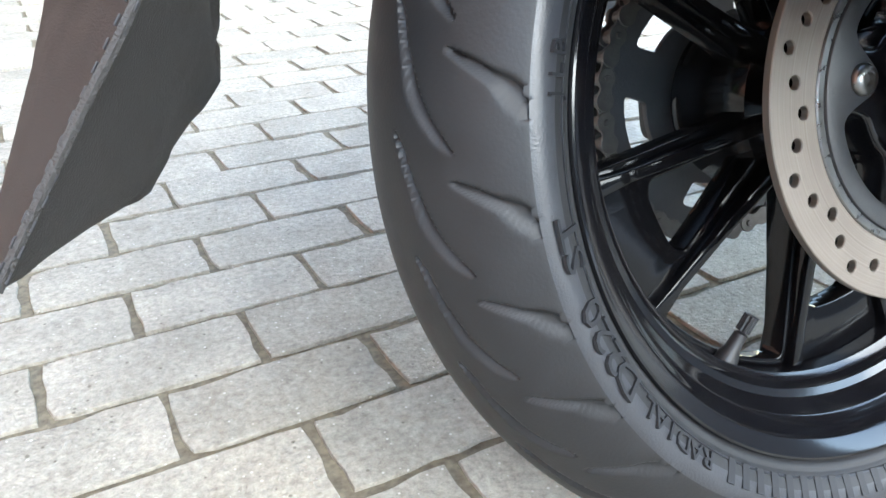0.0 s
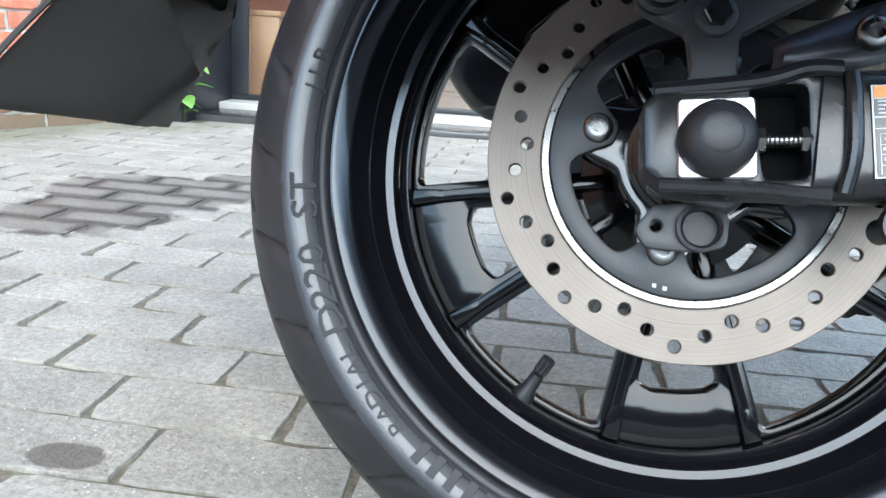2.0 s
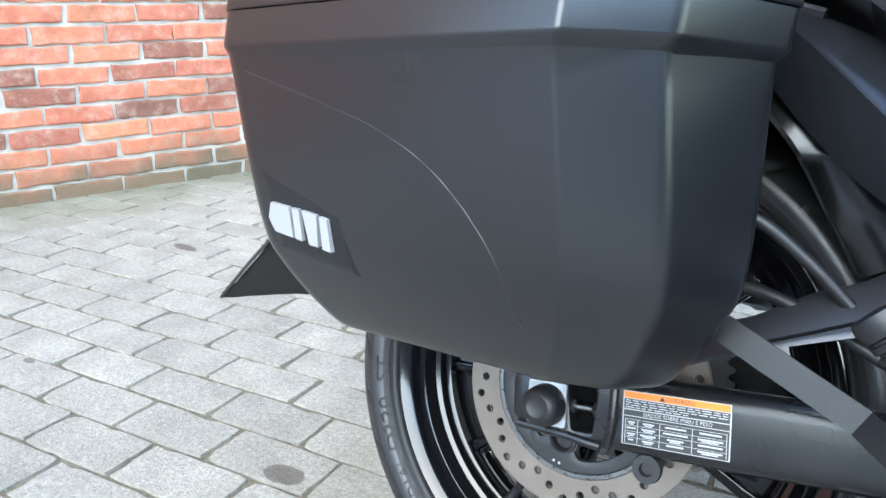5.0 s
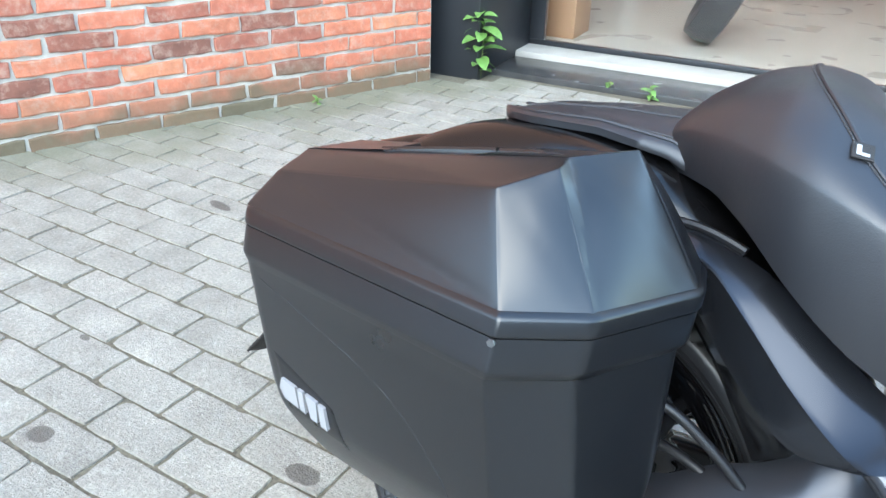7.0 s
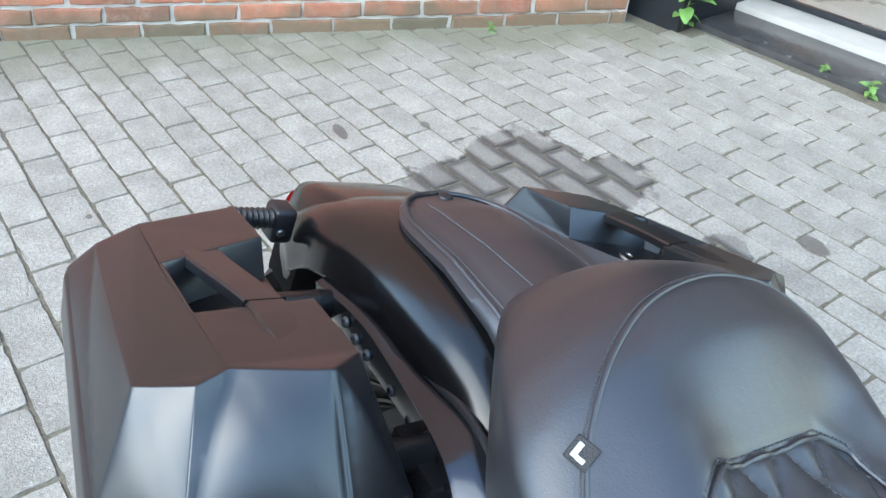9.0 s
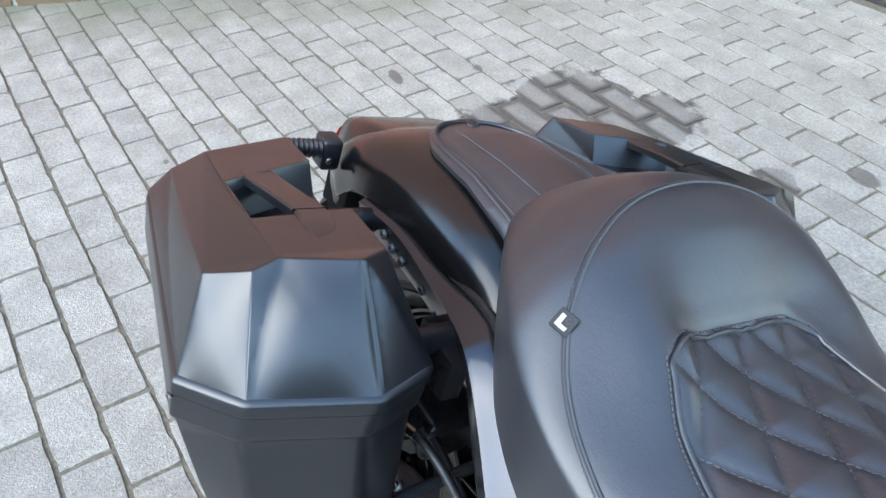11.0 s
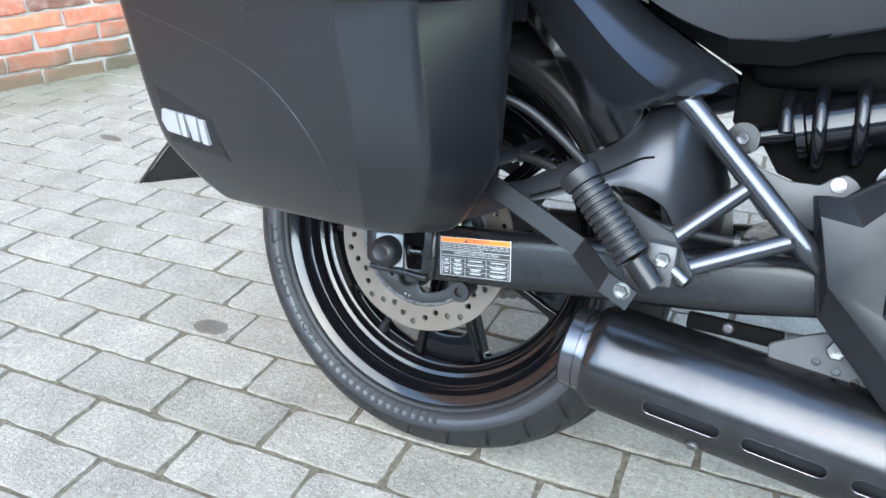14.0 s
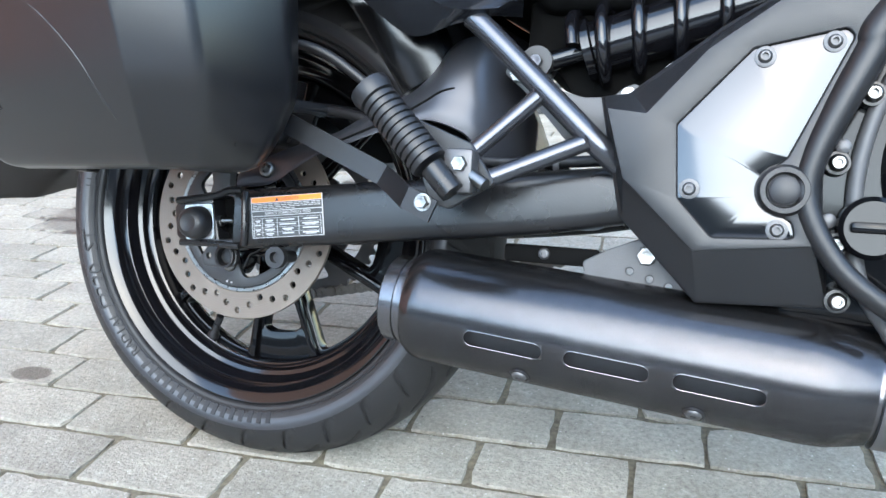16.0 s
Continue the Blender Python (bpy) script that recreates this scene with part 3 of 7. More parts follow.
def build_ground():
    bm = bmesh.new()
    s = 600
    vs = [bm.verts.new(p) for p in ((-s, -s, -0.0048), (s, -s, -0.0048), (s, s, -0.0048), (-s, s, -0.0048))]
    bm.faces.new(vs)
    return tagged(put("ground", bm, JOINT, smooth=0), "sandy joint bed under grey concrete block paving", "ground", kind="structure")


def build_wall():
    wall = put("wall_brick", moved(box(-0.28, -0.004, -6.5, 0.0, -0.02, 1.15), BRICKS), MORTAR, smooth=0)
    tagged(wall, "red brick wall with pale mortar and a sooty foot", "wall", kind="structure")
    top = put("wall_upper", moved(box(-0.28, 0.004, -6.5, 0.0, 1.154, 6.8, 0.004), BRICKS), SHOPWALL, smooth=0)
    tagged(top, "plain red brick wall of the storeys above", "wall", kind="structure")
    return wall


def build_shop():
    col = put("column", moved(box(-0.45, 0.235, 0.002, 0.75, -0.02, 3.4, 0.006), BUILD), COLUMN)
    tagged(col, "black painted column at the corner of the shop front", "column", kind="structure")
    step = put("step", moved(box(0.237, 2.9, 0.130, 0.436, -0.02, 0.022, 0.004), BUILD), GRANITE)
    tagged(step, "dark polished granite slab along the shop front", "step", kind="structure")
    sill = put("sill", moved(box(0.237, 2.9, 0.437, 0.655, -0.02, 0.050, 0.004), BUILD), SILL)
    tagged(sill, "white stone sill under the shop window", "sill", kind="structure")
    win = tagged(new("window_1"), "large plain shop window in a thin black frame", "window", kind="structure")
    part("window_frame", moved(joined(box(0.237, 2.9, 0.612, 0.652, 0.0505, 0.076, 0.003), box(0.237, 0.320, 0.612, 0.652, 0.077, 3.2, 0.003), box(0.322, 2.9, 0.612, 0.652, 3.15, 3.2, 0.003),
                                      box(2.85, 2.9, 0.612, 0.652, 0.077, 3.148, 0.003)), BUILD), COLUMN, win)
    pane = part("pane", moved(box(0.321, 2.849, 0.628, 0.636, 0.077, 3.149), BUILD), GLASS, win, smooth=0)
    pane.visible_shadow = False
    tagged(put("wall_over_window", moved(box(-0.45, 1.0, 0.60, 0.85, 3.41, 6.8), BUILD), SHOPWALL, smooth=0), "plain red brick wall above the corner of the shop", "wall", kind="structure")
    # unseen wall, pale and kept low so the seat reflects more sky
    tagged(put("unseen_parapet", moved(box(1.002, 7.0, 0.60, 0.85, 3.41, 4.3), BUILD), UNSEEN_PALE, smooth=0), "unseen pale wall above the shop window, added to suit the seat's reflections", "wall", kind="structure")
    tagged(put("shop_floor", moved(box(0.0, 2.9, 0.66, 4.6, -0.02, 0.046), BUILD), SHOPFLOOR, smooth=0), "pale grey polished floor inside the shop", "floor", kind="structure")
    tagged(put("wall_shop_back", moved(box(-0.3, 3.1, 4.6, 4.8, 0, 3.3), BUILD), SHOPWALL, smooth=0), "brown brick back wall inside the shop", "wall", kind="structure")
    tagged(put("wall_shop_side", moved(box(-0.5, -0.31, 0.76, 4.6, 0, 3.3), BUILD), SHOPWALL, smooth=0), "brown brick side wall inside the shop", "wall", kind="structure")
    tagged(put("wall_shop_end", moved(box(2.92, 3.1, 0.14, 4.6, 0, 3.2), BUILD), SHOPWALL, smooth=0), "brown end wall of the shop", "wall", kind="structure")
    tagged(put("ceiling_shop", moved(box(-0.5, 3.1, 0.86, 4.8, 3.31, 3.4), BUILD), SILL, smooth=0), "white ceiling inside the shop", "ceiling", kind="structure")
    # plain brown block in place of the wall stub just inside the window
    plinth = joined(box(0.235, 0.405, 0.84, 1.10, 0.0465, 0.44, 0.004), box(0.225, 0.415, 0.83, 1.11, 0.4405, 0.466, 0.004))
    tagged(put("plinth", moved(plinth, BUILD), BROWN), "plain brown block behind the shop window, standing for a wall stub", "plinth")
    # a display tyre standing on the shop floor behind the glass
    t = lathe([(-0.05, 0.20), (-0.065, 0.24), (-0.055, 0.285), (0, 0.30), (0.055, 0.285), (0.065, 0.24), (0.05, 0.20)], 40, closed=True)
    tagged(put("display_tyre", moved(t, pose(-0.95, 3.95, 0.331, 0, 0, -66) @ pose(0, 0, 0, -24, 0, 0) @ Matrix.Diagonal((1, 1.35, 1, 1))), RUBBER), "black tyre on show behind the shop window", "tyre")


def build_unseen_side():
    """Unseen walls and a pale sheet out of view, added to shape reflections."""
    # unseen wall that darkens the low horizon in reflections
    ob = put("unseen_wall_across", box(-28, 30, -15.2, -14.8, -0.02, 4.0), UNSEEN_GREY, smooth=0)
    tagged(ob, "unseen grey wall across the street, added to shape reflections", "wall", kind="structure")
    # made-up wall: darkens what the lid and seat reflect ahead
    side = put("unseen_wall_side", box(6.4, 6.8, -14.8, 1.6, -0.02, 2.5), UNSEEN_GREY, smooth=0)
    tagged(side, "unseen grey wall, added to darken reflections ahead of the motorcycle", "wall", kind="structure")
    # pale tone puts a sunlit street into the colour and throws light back
    tagged(put("road", box(-28, 30, -14.8, -2.2, -0.04, 0.006, 0.004, 1), UNSEEN_PALE, smooth=0), "unseen pale sheet standing in for a sunlit street beyond the paving", "road", kind="structure")


def build_weeds():
    rnd = random.Random(4)

    def weed(name, at, height, n, size, label):
        w = thing(name, Matrix.Translation(at), label, "weed")
        part("stem", tube([(0, 0, -0.005), (0.006, 0.004, height * 0.5), (-0.004, 0.006, height)], 0.004, 6, radii=lambda u: 0.005 - 0.003 * u), STEM, w)
        for k in range(n):
            u = 0.10 + 0.90 * (k / n) ** 0.75
            a, ln = k * 2.4 + rnd.uniform(-0.3, 0.3), size * rnd.uniform(0.7, 1.15) * (1.0 if u < 0.8 else 0.75)
            bm = bmesh.new()
            rows = []
            for i in range(6):
                s = i / 5
                wd = 0.30 * ln * math.sin(math.pi * min(0.98, 0.08 + 0.9 * s)) ** 0.8
                zz = 0.35 * ln * s - 0.55 * ln * s * s
                rows.append([bm.verts.new((ln * s, -wd, zz + 0.10 * wd)), bm.verts.new((ln * s, 0, zz - 0.15 * wd)), bm.verts.new((ln * s, wd, zz + 0.10 * wd))])
            for A, B in zip(rows, rows[1:]):
                for j in range(2):
                    bm.faces.new((A[j], A[j + 1], B[j + 1], B[j]))
            moved(bm, Matrix.Translation((0, 0, height * u)) @ Euler((rnd.uniform(-0.3, 0.3), rnd.uniform(-0.5, 0.3), a)).to_matrix().to_4x4())
            part("leaf", bm, LEAF, w)

    weed("weed", (-1.500, 2.612, 0), 0.31, 32, 0.105, "green leafy weed growing at the foot of the column")
    weed("weed", (-0.952, 2.862, 0), 0.05, 6, 0.035, "small green weed in the joint before the step")
    weed("weed", (-0.755, 2.884, 0), 0.06, 9, 0.045, "small green weed in the joint before the step")
    weed("weed", (-1.715, 1.80, 0), 0.03, 6, 0.03, "small tuft of green at the foot of the wall")


build_ground()
WALL = build_wall()
build_shop()
build_unseen_side()
build_weeds()

# ---- the motorcycle, in its own axes: x ahead, y to its left, z up, from the rear axle; it leans on its side stand ----
BIKE = Matrix(((0.99333, -0.10826, -0.03973, 0.42972), (0.11521, 0.94641, 0.30170, 0.45800), (0.00494, -0.30427, 0.95257, 0.30176), (0, 0, 0, 1)))
YC = 0.016
bike = thing("motorcycle", BIKE, "matt black cruiser motorcycle leaning on its side stand on the paving", "motorcycle")
WHEEL = pose(0, 0.026, 0, 2.0, 0, 0)


def wheel_part(name, bm, material, parent=None, label="", smooth=35.0):
    return part(name, moved(bm, WHEEL), material, parent or bike, label, smooth)


SIDE = [(0.0796, 0.2622), (0.0801, 0.2600), (0.0797, 0.2555), (0.0779, 0.2500), (0.0748, 0.2450), (0.0722, 0.2420), (0.0712, 0.2412), (0.0702, 0.2405), (0.0700, 0.2390), (0.0692, 0.2375), (0.0672, 0.2362), (0.0640, 0.2350), (0.0600, 0.2330)]


def side_y(r):
    return float(np.interp(r, [q[1] for q in reversed(SIDE)], [q[0] for q in reversed(SIDE)]))


def lean(r):
    return (side_y(r + 0.005) - side_y(r - 0.005)) / 0.010


def tyre_mesh():
    """The carcass as one fine skin; the tread grooves are cut into it."""
    r0, rc, n = 0.2240, 0.0888, 1560
    prof = []
    for y in np.linspace(-0.0790, 0.0790, 121):
        prof.append((y, r0 + math.sqrt(rc * rc - y * y), True))
    prof = [(-y, r, False) for y, r in reversed(SIDE)] + prof + [(y, r, False) for y, r in SIDE]
    P = np.array([(p[0], p[1]) for p in prof])
    tread = np.array([p[2] for p in prof])
    th = np.linspace(0, 2 * np.pi, n, endpoint=False)
    Y, TH = np.meshgrid(P[:, 0], th)
    R = np.repeat(P[:, 1][None, :], n, 0)
    cut = np.zeros_like(R)
    pitch = 2 * np.pi / 29
    a = np.abs(Y)
    # two sickles a pitch on each half: a long one near the crown and a short one on the shoulder
    sickles = (((0.021, 0.027, 0.031, 0.040, 0.046, 0.054), (164.2, 167.2, 170.8, 174.5, 176.4, 178.2), 0.0042), ((0.052, 0.057, 0.063, 0.069, 0.077, 0.0785), (168.7, 169.3, 170.1, 171.2, 173.4, 175.5), 0.0034))
    for sgn, shift in ((-1, 0.0), (1, 0.5)):
        for aa, deg, wide in sickles:
            on = (Y * sgn > 0) & tread[None, :] & (a > aa[0]) & (a < aa[-1])
            ph = np.radians(np.interp(a, aa, deg))
            slope = np.interp(a, aa, np.gradient(np.radians(deg), aa)) * 0.30
            d = ((TH - ph - shift * pitch + pitch / 2) % pitch) - pitch / 2
            dist = np.abs(d) * 0.30 / np.sqrt(1 + slope ** 2)
            u = np.clip((a - aa[0]) / (aa[-1] - aa[0]), 0, 1)
            w = wide * (0.25 + np.sin(np.pi * u) ** 0.7) * 0.8
            c = np.where(on, np.clip(1.25 * (1 - dist / w), 0, 1), 0)
            cut = np.maximum(cut, c * c * (3 - 2 * c))
    R = R - 0.0052 * cut
    V = np.stack([R * np.cos(TH), Y, R * np.sin(TH)], -1).reshape(-1, 3)
    m = P.shape[0]
    idx = np.arange(n * m).reshape(n, m)
    nx = np.roll(idx, -1, 0)
    F = np.stack([idx[:, :-1], idx[:, 1:], nx[:, 1:], nx[:, :-1]], -1).reshape(-1, 4)
    # the tread flattens where it carries the weight
    M = np.array(BIKE @ WHEEL)
    low = M[2, :3] @ V.T + M[2, 3]
    V = V + np.outer(np.clip(0.0006 - low, 0, 1), np.linalg.inv(M[:3, :3]) @ np.array([0, 0, 1.0]))
    me = bpy.data.meshes.new("tyre")
    me.from_pydata([tuple(map(float, v)) for v in V], [], [tuple(map(int, f)) for f in F])
    bm = bmesh.new()
    bm.from_mesh(me)
    bpy.data.meshes.remove(me)
    return bm


def raised(tyre, words, start, end, r, size, y, squash=0.85):
    """Letters standing up on the right sidewall, reading clockwise, tops outward; angles in degrees as seen from the right."""
    n = len(words)
    for k, ch in enumerate(words):
        if ch == " ":
            continue
        a = radians(start + (end - start) * (k + 0.5) / n)
        b = text_mesh(ch, size, 0.0011)
        moved(b, Matrix.Diagonal((squash, 1, 1, 1)))
        y = -side_y(r) - 0.0003
        # local x along the reading direction, local y outward, local z out of the sidewall
        ex, ey = Vector((math.sin(a), 0, -math.cos(a))), Vector((math.cos(a), 0, math.sin(a)))
        ez = Vector((0, -1, 0))
        # the sidewall slopes: lean the letter with it
        ey = (ey + Vector((0, -lean(r), 0))).normalized()
        ez = ex.cross(ey)
        m = Matrix.Identity(4)
        for i, e in enumerate((ex, ey, ez)):
            m[0][i], m[1][i], m[2][i] = e
        m.translation = Vector((r * math.cos(a), y, r * math.sin(a)))
        part("letter", moved(b, WHEEL @ m), LETTER, tyre)


def block_letters(tyre, start, end, n, r, size, y):
    for k in range(n):
        a = radians(start + (end - start) * (k + 0.5) / n)
        w = abs(radians(end - start)) / n * r * 0.20
        b = moved(box(-w * 1.15, w * 1.15, -size / 2, size / 2, -0.0012, 0.00025, 0.0001, 1), Matrix.Shear("XY", 4, (0.25, 0)))
        ex, ey = Vector((math.sin(a), 0, -math.cos(a))), (Vector((math.cos(a), 0, math.sin(a))) + Vector((0, -lean(r), 0))).normalized()
        y = -side_y(r) - 0.0002
        ez = ex.cross(ey)
        m = Matrix.Identity(4)
        for i, e in enumerate((ex, ey, ez)):
            m[0][i], m[1][i], m[2][i] = e
        m.translation = Vector((r * math.cos(a), y, r * math.sin(a)))
        part("raised_mark", moved(b, WHEEL @ m), LETTER, tyre)


def build_wheel():
    tyre = wheel_part("tyre", tyre_mesh(), RUBBER, label="worn black radial tyre with sickle-shaped tread grooves", smooth=50)
    # the running surface is scuffed and duller than the sidewalls
    tyre.data.materials.append(TREAD)
    back = WHEEL.inverted()
    for p in tyre.data.polygons:
        if abs((back @ p.center).y) < 0.0785:
            p.material_index = 1
    raised(tyre, "D220 ST", 211, 186.5, 0.2490, 0.0250, 0, 1.25)
    raised(tyre, "RADIAL", 229.5, 213.5, 0.2490, 0.0160, 0, 1.15)
    block_letters(tyre, 281, 232, 16, 0.2490, 0.0150, 0)
    raised(tyre, "JLB", 174, 166.5, 0.2490, 0.0165, 0, 1.0)
    part("sidewall_ring", moved(lathe([(-0.0695, 0.2428), (-0.0738, 0.2430), (-0.0748, 0.2438), (-0.0735, 0.2446), (-0.0705, 0.2445)], 160, closed=True), WHEEL), RUBBER, tyre)
    # rim
    half = [(0.0610, 0.2335), (0.0640, 0.2350), (0.0665, 0.2350), (0.0678, 0.2340), (0.0680, 0.2326), (0.0673, 0.2312), (0.0622, 0.2232), (0.0610, 0.2218), (0.0594, 0.2206), (0.0560, 0.2190), (0.0475, 0.2130), (0.0467, 0.2118), (0.0455, 0.2112), (0.0385, 0.2058), (0.0350, 0.2034), (0.0338, 0.2010), (0.0326, 0.1985), (0.0300, 0.1966), (0.0262, 0.1952), (0.0240, 0.1930), (0.0225, 0.1900), (0.0150, 0.1895)]
    prof = [(-y, r) for y, r in half] + [(y, r) for y, r in reversed(half)] + [(0.052, 0.226), (0.02, 0.212), (-0.02, 0.212), (-0.052, 0.226)]
    rim = wheel_part("rim", lathe(prof, 200, closed=True), RIM, label="gloss black cast rim", smooth=22)
    # ten spokes in five pairs, joined outward by webs
    outer = circle(0, 0, 0.1895, 160)
    holes = []
    first = -83.5
    half_w = 0.0095

    def ray(deg, r, side):
        a = radians(deg)
        return (r * math.cos(a) - side * half_w * math.sin(a), r * math.sin(a) + side * half_w * math.cos(a))

    def arc(r, d0, d1, n):
        return [(r * math.cos(radians(d0 + (d1 - d0) * k / n)), r * math.sin(radians(d0 + (d1 - d0) * k / n))) for k in range(n + 1)]

    for p in range(5):
        c = first + 72 * p
        a, b = c + 14.7, c + 57.3
        g = math.degrees(half_w / 0.184)
        loop = [ray(a, 0.055, 1)] + [ray(a, 0.17, 1)] + arc(0.184, a + g * 1.0, b - g * 1.0, 8) + [ray(b, 0.17, -1)] + [ray(b, 0.055, -1)]
        holes.append(rounded([(q[0], q[1], 0.012) for q in loop], 0.012, 4))
        a, b = c - 14.7, c + 14.7
        loop = [ray(a, 0.062, 1), ray(a, 0.146, 1)] + arc(0.150, c - 7, c + 7, 4) + [ray(b, 0.146, -1), ray(b, 0.062, -1)]
        holes.append(rounded([(q[0], q[1], 0.006) for q in loop], 0.006, 4))
    wheel_part("spider", plate(outer, holes, -0.009, 0.009, 0.002, 2), GLOSS, label="gloss black ten-spoke wheel casting")
    for p in range(5):
        for s in (-14.7, 14.7):
            a = radians(first + 72 * p + s)
            for sg in (-1, 1):
                b = loft([[(r, sg * 0.0085, -w), (r, sg * 0.0085, w), (r, sg * h, w * 0.75), (r, sg * h, -w * 0.75)] for r, w, h in ((0.05, 0.0062, 0.026), (0.12, 0.0052, 0.0185), (0.165, 0.005, 0.0155), (0.1885, 0.0075, 0.0165))])
                bmesh.ops.bevel(b, geom=list(b.edges), offset=0.0012, segments=2, profile=0.5, affect="EDGES")
                wheel_part("spoke_rib", moved(b, Matrix.Rotation(-a, 4, "Y")), GLOSS)
    wheel_part("hub", lathe([(-0.050, 0.0), (-0.050, 0.030), (-0.046, 0.036), (-0.020, 0.044), (-0.010, 0.066), (0.010, 0.066), (0.030, 0.060), (0.055, 0.066), (0.066, 0.062), (0.066, 0.0)], 64), GLOSS)
    # valve
    a = radians(-118.5)
    d = Vector((math.cos(a), 0, math.sin(a)))
    p0 = d * 0.190 + Vector((0, -0.012, 0))
    inward = (-d + Vector((0, -0.25, 0))).normalized()
    b1 = moved(lathe([(-0.004, 0.0085), (0.004, 0.008), (0.010, 0.0055), (0.022, 0.0047), (0.024, 0.0)], 20), aim(p0, p0 + inward))
    wheel_part("valve_stem", b1, GRIP)
    cap = []
    for k in range(24):
        r = 0.0052 if k % 2 else 0.0045
        cap.append((r * math.cos(2 * math.pi * k / 24), r * math.sin(2 * math.pi * k / 24)))
    b2 = loft([[(x, y, z) for x, z in cap] for y in (0.024, 0.036)])
    wheel_part("valve_cap", moved(b2, aim(p0, p0 + inward)), GRIP, label="black knurled valve cap", smooth=20)


def build_brake():
    # rotor with staggered holes, machined inner band and black carrier
    holes = []
    rad = (0.1005, 0.1075, 0.1145, 0.1075)
    for k in range(40):
        a = 2 * math.pi * k / 40
        holes.append(circle(rad[k % 4] * math.cos(a), rad[k % 4] * math.sin(a), 0.0038, 12))
    y = -0.060
    disc = part("brake_disc", plate(circle(0, 0, 0.1248, 128), [circle(0, 0, 0.0915, 96)] + holes, y - 0.0025, y + 0.0025, 0.0006, 1), ROTOR, bike, "brushed steel brake disc drilled with rows of holes, tan film")
    part("inner_band", plate(circle(0, 0, 0.0914, 96), [circle(0, 0, 0.0860, 96)], y - 0.0032, y + 0.0028, 0.0008, 1), STEEL, disc, "bright machined band")
    # open ring with a lobe at each bolt, and the star of the hub behind it
    def lobed(r0, r1, spread):
        pts = []
        for k in range(144):
            a = 2.5 * k
            off = radians((a - 167.5 + 45) % 90 - 45)
            rr = r0 + (r1 - r0) * math.exp(-(off / spread) ** 4)
            pts.append((rr * math.cos(radians(a)), rr * math.sin(radians(a))))
        return pts

    part("carrier", plate(circle(0, 0, 0.0858, 96), [lobed(0.0735, 0.0475, 0.26)], y - 0.0045, y + 0.002, 0.0012, 2), CARRIER, disc, "dark grey disc carrier")
    part("hub_star", plate(lobed(0.046, 0.0715, 0.34), [circle(0, 0, 0.028, 40)], y + 0.0024, y + 0.024, 0.003, 3), SPRING, disc, "gloss black star of the hub behind the disc")
    part("hub_collar", lathe([(-0.050, 0.0405), (-0.066, 0.0395), (-0.068, 0.0370), (-0.076, 0.0368), (-0.078, 0.0340), (-0.088, 0.0335), (-0.090, 0.0300), (-0.104, 0.0295), (-0.104, 0.020)], 56), SPRING, disc, "stepped gloss black collar round the axle")
    for k in range(4):
        a = radians(167.5 + 90 * k)
        p = Vector((0.0595 * math.cos(a), y - 0.0045, 0.0595 * math.sin(a)))
        part("disc_bolt", bolt(p, p + Vector((0, -1, 0)), 0.0092, 0.0045), STEEL, disc, "bright button-head bolt")
    for k, rr in ((0, 0.081), (1, 0.0812)):
        a = radians(-101 + 4.5 * k)
        part("paint_dot", box(rr * math.cos(a) - 0.0012, rr * math.cos(a) + 0.0012, y - 0.0049, y - 0.0046, rr * math.sin(a) - 0.0012, rr * math.sin(a) + 0.0012, 0.0001, 1), WHITE, disc)
    # caliper and its bracket above the axle
    arms = [(-0.030, -0.030), (0.016, -0.036), (0.030, 0.0), (0.012, 0.040), (0.012, 0.060), (0.030, 0.072), (0.056, 0.088), (0.062, 0.104), (0.044, 0.108), (0.020, 0.084), (0.002, 0.081), (-0.016, 0.084), (-0.026, 0.094), (-0.044, 0.092), (-0.046, 0.074), (-0.034, 0.068), (-0.016, 0.060), (-0.012, 0.040)]
    br = part("caliper_bracket", plate(rounded(arms, 0.006, 4), [circle(0, 0, 0.012)], -0.110, -0.098, 0.002), CAST, bike, "grey cast caliper bracket")
    part("bolt_boss", moved(lathe([(0, 0.0118), (0.004, 0.0112), (0.005, 0.0095), (0.005, 0.0)], 28), aim((-0.002, -0.110, 0.069), (-0.002, -0.2, 0.069))), CAST, br)
    part("bracket_bolt", hexnut((-0.002, -0.115, 0.069), (-0.002, -0.2, 0.069), 0.0078, 0.006), STEEL, br, "bright hex bolt")
    part("bobbin", moved(lathe([(0, 0.0150), (0.006, 0.0155), (0.008, 0.0128), (0.013, 0.0128), (0.015, 0.0145), (0.019, 0.0140), (0.020, 0.012), (0.020, 0.0)], 32), aim((-0.032, -0.108, 0.083), (-0.032, -0.2, 0.083))), SATIN, br, "grooved dark slide-pin boot")
    part("bracket_bolt", hexnut((-0.032, -0.128, 0.083), (-0.032, -0.3, 0.083), 0.0105, 0.008), STEEL, br, "bright hex bolt")
    cal = part("brake_caliper", box(-0.02, 0.075, -0.108, -0.020, 0.088, 0.150, 0.012, 3), SATIN, bike, "black single-piston rear brake caliper")
    part("piston_housing", lathe([(-0.120, 0.0), (-0.120, 0.018), (-0.116, 0.022), (-0.100, 0.023)], 32, (0.028, 0, 0.118)), SATIN, cal)
    # tab and rubber bobbins below the arm
    part("sensor_tab", plate(rounded([(-0.033, -0.050), (-0.024, -0.036), (0.006, -0.030), (0.018, -0.038), (0.018, -0.056), (-0.004, -0.060), (-0.026, -0.060)], 0.007, 4), [circle(-0.021, -0.047, 0.0035, 12), circle(0.003, -0.046, 0.0108, 24)], -0.098, -0.092, 0.001), CARRIER, bike)
